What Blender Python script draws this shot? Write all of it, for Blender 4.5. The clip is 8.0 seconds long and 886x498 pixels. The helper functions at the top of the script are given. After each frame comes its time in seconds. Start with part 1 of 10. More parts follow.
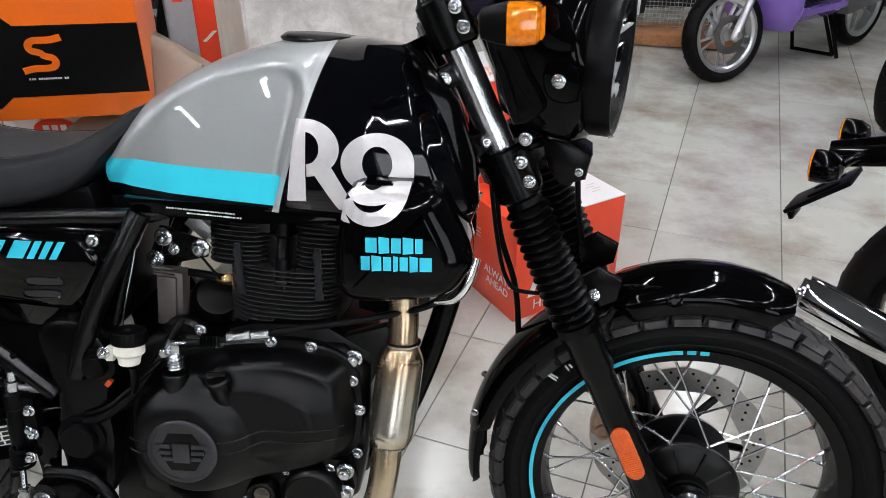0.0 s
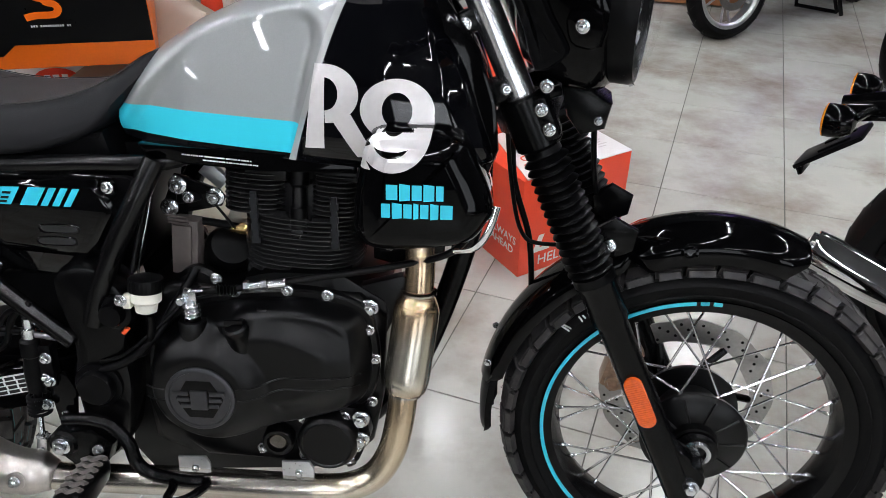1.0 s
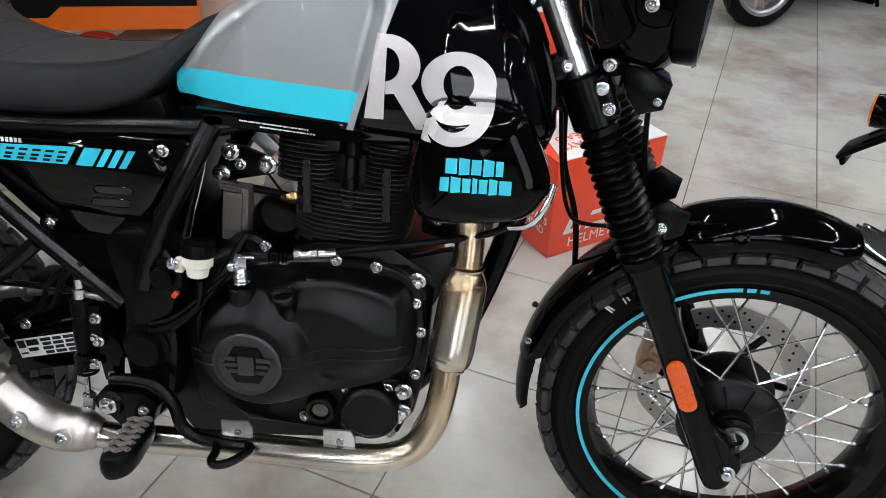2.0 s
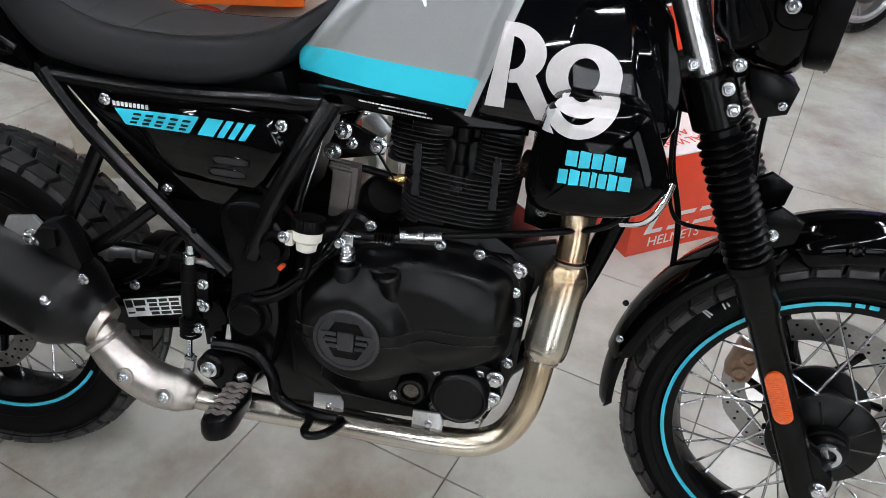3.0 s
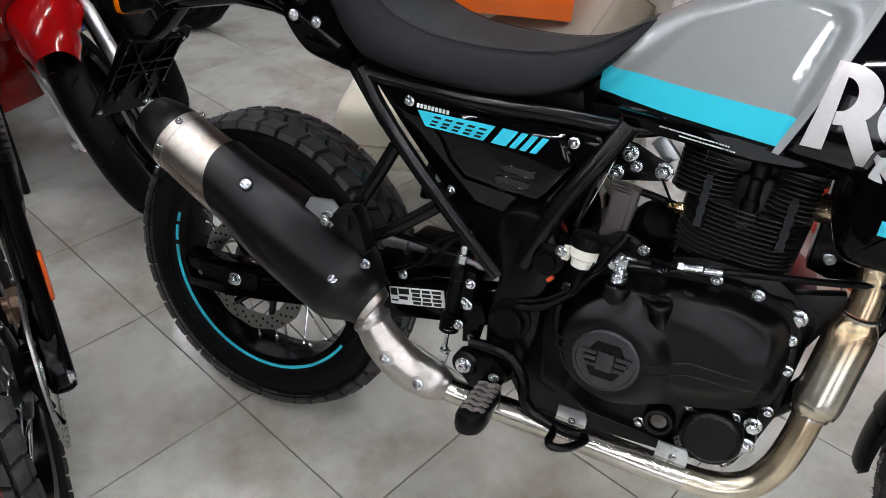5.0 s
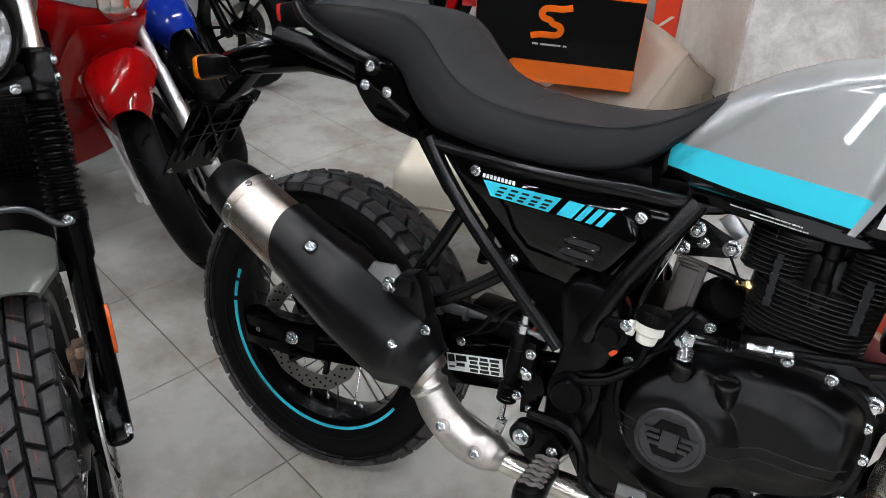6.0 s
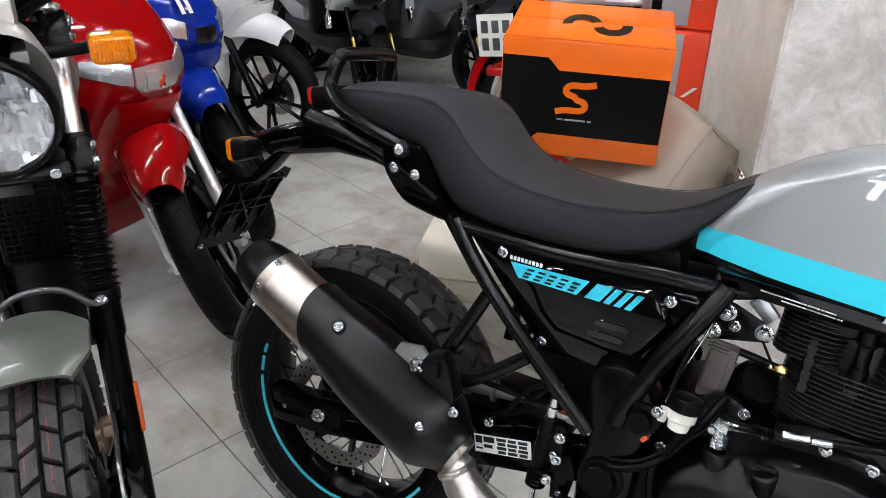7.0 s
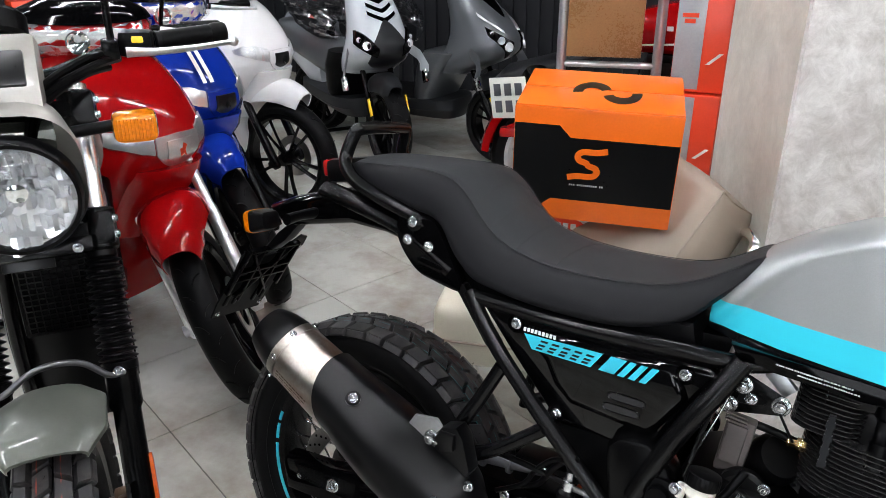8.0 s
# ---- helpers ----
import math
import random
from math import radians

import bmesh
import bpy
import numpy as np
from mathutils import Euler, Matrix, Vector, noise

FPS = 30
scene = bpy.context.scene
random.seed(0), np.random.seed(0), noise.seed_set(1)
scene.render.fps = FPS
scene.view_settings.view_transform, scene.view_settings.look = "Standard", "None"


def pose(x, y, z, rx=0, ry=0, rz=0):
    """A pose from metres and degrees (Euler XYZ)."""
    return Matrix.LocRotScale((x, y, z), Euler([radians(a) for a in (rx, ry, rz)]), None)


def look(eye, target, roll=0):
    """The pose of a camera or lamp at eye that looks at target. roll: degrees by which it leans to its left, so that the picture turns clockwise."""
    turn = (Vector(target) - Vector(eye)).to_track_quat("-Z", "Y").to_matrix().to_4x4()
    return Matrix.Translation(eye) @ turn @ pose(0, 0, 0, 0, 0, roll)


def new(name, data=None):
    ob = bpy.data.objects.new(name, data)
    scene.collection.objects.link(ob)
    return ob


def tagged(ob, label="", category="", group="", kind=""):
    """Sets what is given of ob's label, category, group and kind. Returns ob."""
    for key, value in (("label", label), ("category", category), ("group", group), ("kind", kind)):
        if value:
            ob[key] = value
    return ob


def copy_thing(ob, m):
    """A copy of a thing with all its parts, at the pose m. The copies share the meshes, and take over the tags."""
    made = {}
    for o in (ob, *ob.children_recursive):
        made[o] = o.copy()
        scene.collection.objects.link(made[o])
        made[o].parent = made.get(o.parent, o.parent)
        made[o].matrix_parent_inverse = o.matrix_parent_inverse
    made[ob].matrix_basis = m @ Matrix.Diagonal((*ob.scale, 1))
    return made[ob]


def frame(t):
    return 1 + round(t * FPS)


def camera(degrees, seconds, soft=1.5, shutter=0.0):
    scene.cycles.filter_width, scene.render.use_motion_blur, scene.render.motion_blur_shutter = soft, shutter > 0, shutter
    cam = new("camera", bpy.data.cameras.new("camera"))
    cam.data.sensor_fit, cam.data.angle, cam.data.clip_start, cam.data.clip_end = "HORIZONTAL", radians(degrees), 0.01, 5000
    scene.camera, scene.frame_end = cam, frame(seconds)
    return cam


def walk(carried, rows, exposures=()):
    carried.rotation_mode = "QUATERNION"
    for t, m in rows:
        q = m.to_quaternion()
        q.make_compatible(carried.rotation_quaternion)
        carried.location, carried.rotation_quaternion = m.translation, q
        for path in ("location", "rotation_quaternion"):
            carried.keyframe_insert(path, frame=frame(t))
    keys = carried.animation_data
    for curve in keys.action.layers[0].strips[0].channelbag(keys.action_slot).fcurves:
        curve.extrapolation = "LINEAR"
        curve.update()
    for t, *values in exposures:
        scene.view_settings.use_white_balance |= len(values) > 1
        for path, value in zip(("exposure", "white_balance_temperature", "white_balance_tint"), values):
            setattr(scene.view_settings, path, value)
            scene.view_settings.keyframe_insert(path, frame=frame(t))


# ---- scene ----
cam = camera(61.5, 8.0, soft=0.8)
PATH = [
    (0, (1.061, -0.931, 1.257), (1.080, 0.795, 0.247), 0.0),
    (0.5, (1.048, -0.932, 1.248), (1.074, 0.763, 0.188), 0.0),
    (1, (1.028, -0.936, 1.242), (1.064, 0.734, 0.142), 0.6),
    (2.5, (0.936, -0.942, 1.234), (0.910, 0.687, 0.074), 3.6),
    (3, (0.896, -0.949, 1.233), (0.772, 0.666, 0.059), 3.6),
    (3.5, (0.855, -0.962, 1.232), (0.616, 0.635, 0.052), 3.7),
    (4, (0.817, -0.976, 1.232), (0.460, 0.594, 0.045), 3.4),
    (4.5, (0.779, -0.989, 1.236), (0.307, 0.549, 0.048), 2.8),
    (4.7, (0.766, -0.989, 1.242), (0.256, 0.533, 0.049), 2.4),
    (6, (0.710, -0.996, 1.268), (0.022, 0.552, 0.205), 1.9),
    (6.5, (0.699, -0.989, 1.286), (-0.041, 0.575, 0.284), 1.3),
    (7, (0.696, -0.985, 1.304), (-0.083, 0.604, 0.370), 0.8),
    (7.5, (0.695, -0.982, 1.320), (-0.121, 0.626, 0.456), 0.3),
    (8, (0.698, -0.980, 1.338), (-0.147, 0.642, 0.529), -0.2),
]
walk(cam, [(t, look(eye, target, roll)) for t, eye, target, roll in PATH], [(0.0, -0.05), (2.5, -0.12), (4.7, -0.14), (6.5, 0.05), (8.0, 0.14)])

# ---- light: a windowless showroom lit by rows of linear ceiling lights ----
world = bpy.data.worlds.new("showroom_air")
scene.world = world
world.use_nodes = True
world.node_tree.nodes["Background"].inputs[0].default_value = (0.9, 0.95, 1.0, 1)
world.node_tree.nodes["Background"].inputs[1].default_value = 0.05
LAMP_POWER = 96.0

# ---- helpers of this scene ----
def part(name, bm, material, parent=None, label="", xf=None, sharp=38):
    """One mesh object from a bmesh, under a thing or a part."""
    if xf is not None:
        bm.transform(xf)
    bmesh.ops.recalc_face_normals(bm, faces=bm.faces)
    me = bpy.data.meshes.new(name)
    bm.to_mesh(me)
    bm.free()
    for p in me.polygons:
        p.use_smooth = True
    me.set_sharp_from_angle(angle=radians(sharp))
    for m in material if isinstance(material, (list, tuple)) else [material]:
        me.materials.append(m)
    ob = new(name, me)
    if parent is not None:
        ob.parent = parent
    if label:
        ob["label"] = label
    return ob


def piece(name, me, parent, m):
    """One more object on a shared mesh."""
    ob = new(name, me)
    ob.parent = parent
    ob.matrix_basis = m
    return ob


def shared(bm, material, name="piece", sharp=38):
    bmesh.ops.recalc_face_normals(bm, faces=bm.faces)
    me = bpy.data.meshes.new(name)
    bm.to_mesh(me)
    bm.free()
    for p in me.polygons:
        p.use_smooth = True
    me.set_sharp_from_angle(angle=radians(sharp))
    me.materials.append(material)
    return me


def empty(name, m, label="", category="", group="", kind=""):
    ob = new(name)
    ob.empty_display_size = 0.1
    ob.matrix_basis = m
    return tagged(ob, label, category, group, kind)


def curve_points(pts, steps=6, closed=False):
    """A Catmull-Rom line through the points."""
    pts = [Vector(p) for p in pts]
    n = len(pts)
    out = []
    for i in range(n if closed else n - 1):
        if closed:
            a, b, c, d = (pts[(i + k) % n] for k in (-1, 0, 1, 2))
        else:
            a, b, c, d = pts[max(i - 1, 0)], pts[i], pts[i + 1], pts[min(i + 2, n - 1)]
        for k in range(steps):
            t = k / steps
            out.append(0.5 * ((2 * b) + (c - a) * t + (2 * a - 5 * b + 4 * c - d) * t * t + (3 * b - a - 3 * c + d) * t ** 3))
    if not closed:
        out.append(pts[-1])
    return out


def loft(bm, rings, cap=True, closed=True):
    """Skin over rings of equally many points."""
    rows = [[bm.verts.new(p) for p in ring] for ring in rings]
    n = len(rows[0])
    for a, b in zip(rows, rows[1:]):
        for i in range(n if closed else n - 1):
            j = (i + 1) % n
            bm.faces.new((a[i], a[j], b[j], b[i]))
    if cap and closed:
        bm.faces.new(rows[0][::-1])
        bm.faces.new(rows[-1])
    return rows


def tube(bm, pts, r, n=12, steps=6, cap=True, flat=1.0):
    """A round bar along a smooth line; r may be a list, one per point."""
    rs = r if isinstance(r, (list, tuple)) else [r] * len(pts)
    if steps > 1:
        line = curve_points(pts, steps)
        rad = []
        for i in range(len(pts) - 1):
            rad += [rs[i] + (rs[i + 1] - rs[i]) * k / steps for k in range(steps)]
        rad.append(rs[-1])
    else:
        line, rad = [Vector(p) for p in pts], list(rs)
    rings, side = [], None
    for i, p in enumerate(line):
        d = (line[min(i + 1, len(line) - 1)] - line[max(i - 1, 0)]).normalized()
        if side is None:
            side = d.orthogonal().normalized()
        side = (side - d * side.dot(d)).normalized()
        up = d.cross(side)
        rings.append([p + rad[i] * (math.cos(a) * side + math.sin(a) * up * flat) for a in (2 * math.pi * k / n for k in range(n))])
    loft(bm, rings, cap)
    return bm


def basis(axis):
    """A turn that takes z to the axis."""
    return Vector(axis).to_track_quat("Z", "Y").to_matrix().to_4x4()


def lathe(bm, prof, at=(0, 0, 0), axis=(0, 0, 1), n=32, cap=True):
    """A turned shape: prof holds (radius, height along the axis)."""
    m = Matrix.Translation(at) @ basis(axis)
    rings = [[m @ Vector((r * math.cos(2 * math.pi * k / n), r * math.sin(2 * math.pi * k / n), h)) for k in range(n)] for r, h in prof]
    loft(bm, rings, cap)
    return bm


def ring_lathe(bm, prof, at=(0, 0, 0), axis=(0, 0, 1), n=48):
    """A turned ring with a closed profile."""
    m = Matrix.Translation(at) @ basis(axis)
    rings = [[m @ Vector((r * math.cos(2 * math.pi * k / n), r * math.sin(2 * math.pi * k / n), h)) for r, h in prof] for k in range(n)]
    loft(bm, rings + rings[:1], cap=False)
    bmesh.ops.remove_doubles(bm, verts=bm.verts, dist=1e-6)
    return bm


def block(bm, c, size, turn=None, bevel=0.0, seg=2):
    """A box with rounded edges."""
    m = Matrix.Translation(c) @ (turn.to_4x4() if turn is not None else Matrix()) @ Matrix.Diagonal((*size, 1))
    made = bmesh.ops.create_cube(bm, size=1.0, matrix=m)
    if bevel:
        edges = {e for v in made["verts"] for e in v.link_edges}
        bmesh.ops.bevel(bm, geom=list(edges), offset=bevel, segments=seg, profile=0.6, affect="EDGES")
    return bm


def prism(bm, pts, y0, y1, bevel=0.0, seg=2, smooth=0):
    """A plate: an outline of (x, z) between two depths y."""
    if smooth:
        pts = [(p.x, p.z) for p in curve_points([(x, 0, z) for x, z in pts], smooth, True)]
    a = [bm.verts.new((x, y0, z)) for x, z in pts]
    b = [bm.verts.new((x, y1, z)) for x, z in pts]
    n = len(pts)
    faces = [bm.faces.new((a[i], a[(i + 1) % n], b[(i + 1) % n], b[i])) for i in range(n)]
    fa, fb = bm.faces.new(a[::-1]), bm.faces.new(b)
    if bevel:
        bmesh.ops.bevel(bm, geom=list(fa.edges) + list(fb.edges), offset=bevel, segments=seg, profile=0.6, affect="EDGES")
    return bm


def inset(pts, d):
    """An outline drawn in by d towards its middle, along its corners."""
    n = len(pts)
    area = sum(pts[i][0] * pts[(i + 1) % n][1] - pts[(i + 1) % n][0] * pts[i][1] for i in range(n))
    s = 1 if area > 0 else -1
    out = []
    for i in range(n):
        p, q, r = Vector(pts[i - 1]), Vector(pts[i]), Vector(pts[(i + 1) % n])
        e, f = (q - p).normalized(), (r - q).normalized()
        t = (e + f).normalized()
        nrm = Vector((-t.y, t.x)) * s
        k = max(0.5, nrm.dot(Vector((-e.y, e.x)) * s))
        out.append(tuple(q + nrm * d / k))
    return out


def shell(bm, outline, levels, smooth=4):
    """A rounded panel: levels of (depth y, inset) from the outline outwards."""
    pts = [(p.x, p.z) for p in curve_points([(x, 0, z) for x, z in outline], smooth, True)] if smooth else outline
    loft(bm, [[(x, y, z) for x, z in (inset(pts, d) if d else pts)] for y, d in levels])
    return bm


def hex_bolt(r, h, washer=True, n=6):
    bm = bmesh.new()
    if washer:
        lathe(bm, [(r * 1.35, 0), (r * 1.35, h * 0.2), (r * 1.2, h * 0.28)], n=18)
    lathe(bm, [(r, h * 0.2), (r, h * 0.85), (r * 0.82, h)], n=n)
    lathe(bm, [(r * 0.55, h), (r * 0.5, h * 1.03)], n=12)
    return bm


def smoothstep(a, b, x):
    t = min(1.0, max(0.0, (x - a) / (b - a)))
    return t * t * (3 - 2 * t)


def lerp_table(table, x):
    """Linear reading of rows (x, a, b, ...)."""
    if x <= table[0][0]:
        return table[0][1:]
    for p, q in zip(table, table[1:]):
        if x <= q[0]:
            t = (x - p[0]) / (q[0] - p[0])
            return tuple(u + (v - u) * t for u, v in zip(p[1:], q[1:]))
    return table[-1][1:]

# ---- materials ----
def surface(name, color, rough=0.5, metal=0.0, vary=0.12, scale=12.0, fine=180.0, bump=0.0, coat=0.0, rvary=0.1, stain=None, coat_rough=0.03, spread=0.0, spec=0.5, laid=False):
    """A painted, cast or moulded surface with clouds and grain at two scales."""
    m = bpy.data.materials.new(name)
    m.use_nodes = True
    t = m.node_tree
    b = t.nodes["Principled BSDF"]
    where = t.nodes.new("ShaderNodeNewGeometry" if laid else "ShaderNodeTexCoord")
    place = where.outputs["Position" if laid else "Object"]
    big, small = t.nodes.new("ShaderNodeTexNoise"), t.nodes.new("ShaderNodeTexNoise")
    for node, s, d in ((big, scale, 4), (small, fine, 2)):
        node.inputs["Scale"].default_value, node.inputs["Detail"].default_value = s, d
        t.links.new(place, node.inputs["Vector"])
    add = t.nodes.new("ShaderNodeMath")
    add.operation = "ADD"
    t.links.new(big.outputs["Fac"], add.inputs[0])
    t.links.new(small.outputs["Fac"], add.inputs[1])
    tone = t.nodes.new("ShaderNodeMapRange")
    tone.inputs["From Min"].default_value, tone.inputs["From Max"].default_value = 0.6, 1.4
    tone.inputs["To Min"].default_value, tone.inputs["To Max"].default_value = 1 - vary, 1 + vary
    t.links.new(add.outputs[0], tone.inputs["Value"])
    value = tone.outputs[0]
    if spread:
        info = t.nodes.new("ShaderNodeObjectInfo")
        each = t.nodes.new("ShaderNodeMapRange")
        each.inputs["To Min"].default_value, each.inputs["To Max"].default_value = 1 - spread, 1 + spread
        t.links.new(info.outputs["Random"], each.inputs["Value"])
        mul = t.nodes.new("ShaderNodeMath")
        mul.operation = "MULTIPLY"
        t.links.new(value, mul.inputs[0])
        t.links.new(each.outputs[0], mul.inputs[1])
        value = mul.outputs[0]
    mix = t.nodes.new("ShaderNodeVectorMath")
    mix.operation = "SCALE"
    mix.inputs[0].default_value = color
    t.links.new(value, mix.inputs["Scale"])
    out = mix.outputs[0]
    if stain:
        col, low, high, sc = stain
        dirt = t.nodes.new("ShaderNodeTexNoise")
        dirt.inputs["Scale"].default_value, dirt.inputs["Detail"].default_value, dirt.inputs["Roughness"].default_value = sc, 6, 0.65
        t.links.new(place, dirt.inputs["Vector"])
        cut = t.nodes.new("ShaderNodeMapRange")
        cut.inputs["From Min"].default_value, cut.inputs["From Max"].default_value = low, high
        t.links.new(dirt.outputs["Fac"], cut.inputs["Value"])
        over = t.nodes.new("ShaderNodeMix")
        over.data_type = "RGBA"
        t.links.new(cut.outputs[0], over.inputs[0])
        t.links.new(out, over.inputs[6])
        over.inputs[7].default_value = (*col, 1)
        out = over.outputs[2]
    t.links.new(out, b.inputs["Base Color"])
    rough_range = t.nodes.new("ShaderNodeMapRange")
    rough_range.inputs["From Min"].default_value, rough_range.inputs["From Max"].default_value = 0.6, 1.4
    rough_range.inputs["To Min"].default_value, rough_range.inputs["To Max"].default_value = max(0.02, rough * (1 - rvary)), min(1, rough * (1 + rvary))
    t.links.new(add.outputs[0], rough_range.inputs["Value"])
    t.links.new(rough_range.outputs[0], b.inputs["Roughness"])
    b.inputs["Metallic"].default_value = metal
    b.inputs["Specular IOR Level"].default_value = spec
    if coat:
        b.inputs["Coat Weight"].default_value, b.inputs["Coat Roughness"].default_value = coat, coat_rough
    if bump:
        bu = t.nodes.new("ShaderNodeBump")
        bu.inputs["Strength"].default_value, bu.inputs["Distance"].default_value = bump, 0.001
        t.links.new(small.outputs["Fac"], bu.inputs["Height"])
        t.links.new(bu.outputs[0], b.inputs["Normal"])
    return m


def clear_cover(name, gloss=0.10, rough=0.02, tint=(1, 1, 1)):
    """A thin clear sheet: mostly see-through, with a glossy face."""
    m = bpy.data.materials.new(name)
    m.use_nodes = True
    t = m.node_tree
    t.nodes.remove(t.nodes["Principled BSDF"])
    thin, shine, mix = t.nodes.new("ShaderNodeBsdfTransparent"), t.nodes.new("ShaderNodeBsdfGlossy"), t.nodes.new("ShaderNodeMixShader")
    thin.inputs["Color"].default_value = (*tint, 1)
    shine.inputs["Roughness"].default_value = rough
    mix.inputs[0].default_value = gloss
    t.links.new(thin.outputs[0], mix.inputs[1])
    t.links.new(shine.outputs[0], mix.inputs[2])
    t.links.new(mix.outputs[0], t.nodes["Material Output"].inputs["Surface"])
    return m


def glowing(name, color, strength):
    m = bpy.data.materials.new(name)
    m.use_nodes = True
    b = m.node_tree.nodes["Principled BSDF"]
    b.inputs["Base Color"].default_value = (0.8, 0.8, 0.8, 1)
    b.inputs["Emission Color"].default_value, b.inputs["Emission Strength"].default_value = (*color, 1), strength
    return m


def step_mask(t, value, edge, soft):
    node = t.nodes.new("ShaderNodeMapRange")
    node.inputs["From Min"].default_value, node.inputs["From Max"].default_value = edge - soft, edge + soft
    t.links.new(value, node.inputs["Value"])
    return node.outputs[0]


def line_value(t, sep, a, b, c):
    """a*x + b*z - c over the object's own x and z."""
    one, two, three = (t.nodes.new("ShaderNodeMath") for _ in range(3))
    one.operation, two.operation, three.operation = "MULTIPLY", "MULTIPLY_ADD", "SUBTRACT"
    t.links.new(sep.outputs["X"], one.inputs[0])
    one.inputs[1].default_value = a
    t.links.new(sep.outputs["Z"], two.inputs[0])
    two.inputs[1].default_value = b
    t.links.new(one.outputs[0], two.inputs[2])
    t.links.new(two.outputs[0], three.inputs[0])
    three.inputs[1].default_value = c
    return three.outputs[0]


def tank_paint():
    """Metal-flake silver at the back, gloss black in front, a pale pinline and a turquoise band."""
    m = surface("tank_paint", (0.0011, 0.0012, 0.0018), 0.25, vary=0.1, coat=0.6, coat_rough=0.015)
    t = m.node_tree
    b = t.nodes["Principled BSDF"]
    where = [n for n in t.nodes if n.type == "TEX_COORD"][0]
    sep = t.nodes.new("ShaderNodeSeparateXYZ")
    t.links.new(where.outputs["Object"], sep.inputs[0])
    flake = t.nodes.new("ShaderNodeTexVoronoi")
    flake.inputs["Scale"].default_value = 900
    t.links.new(where.outputs["Object"], flake.inputs["Vector"])
    fr = t.nodes.new("ShaderNodeMapRange")
    fr.inputs["To Min"].default_value, fr.inputs["To Max"].default_value = 0.96, 1.04
    t.links.new(flake.outputs["Color"], fr.inputs["Value"])
    silver = t.nodes.new("ShaderNodeVectorMath")
    silver.operation = "SCALE"
    silver.inputs[0].default_value = (0.285, 0.297, 0.30)
    t.links.new(fr.outputs[0], silver.inputs["Scale"])
    front = line_value(t, sep, 1.0, -0.335, 0.5925)
    pale = line_value(t, sep, 1.0, -0.335, 0.583)
    fm, pm = step_mask(t, front, 0, 0.0006), step_mask(t, pale, 0, 0.0006)
    band = step_mask(t, line_value(t, sep, 0.047, 1.0, 0.8642), 0, 0.0005)
    behind = step_mask(t, line_value(t, sep, 1.0, -0.2, 0.6955), 0, 0.0006)
    def blend(fac, a, bcol):
        x = t.nodes.new("ShaderNodeMix")
        x.data_type = "RGBA"
        t.links.new(fac, x.inputs[0])
        for val, slot in ((a, x.inputs[6]), (bcol, x.inputs[7])):
            if isinstance(val, tuple):
                slot.default_value = val
            else:
                t.links.new(val, slot)
        return x.outputs[2]
    base_black = b.inputs["Base Color"].links[0].from_socket
    rear = blend(band, (0.035, 0.52, 0.66, 1), silver.outputs[0])
    seam = step_mask(t, line_value(t, sep, 0.062, 1.0, 0.8364), 0, 0.0005)
    rear = blend(behind, rear, silver.outputs[0])
    rear = blend(seam, base_black, rear)
    rear = blend(pm, rear, (0.36, 0.365, 0.365, 1))
    t.links.new(blend(fm, rear, base_black), b.inputs["Base Color"])
    inv = t.nodes.new("ShaderNodeMath")
    inv.operation = "SUBTRACT"
    inv.inputs[0].default_value = 1.0
    t.links.new(fm, inv.inputs[1])
    met = t.nodes.new("ShaderNodeMath")
    met.operation = "MULTIPLY"
    t.links.new(inv.outputs[0], met.inputs[0])
    t.links.new(band, met.inputs[1])
    sc = t.nodes.new("ShaderNodeMath")
    sc.operation = "MULTIPLY"
    sc.inputs[1].default_value = 0.40
    t.links.new(met.outputs[0], sc.inputs[0])
    t.links.new(sc.outputs[0], b.inputs["Metallic"])
    gloss = t.nodes.new("ShaderNodeMapRange")
    gloss.inputs["To Min"].default_value, gloss.inputs["To Max"].default_value = 0.36, 0.06
    t.links.new(fm, gloss.inputs["Value"])
    t.links.new(gloss.outputs[0], b.inputs["Roughness"])
    b.inputs["Specular IOR Level"].default_value = 0.08
    return m


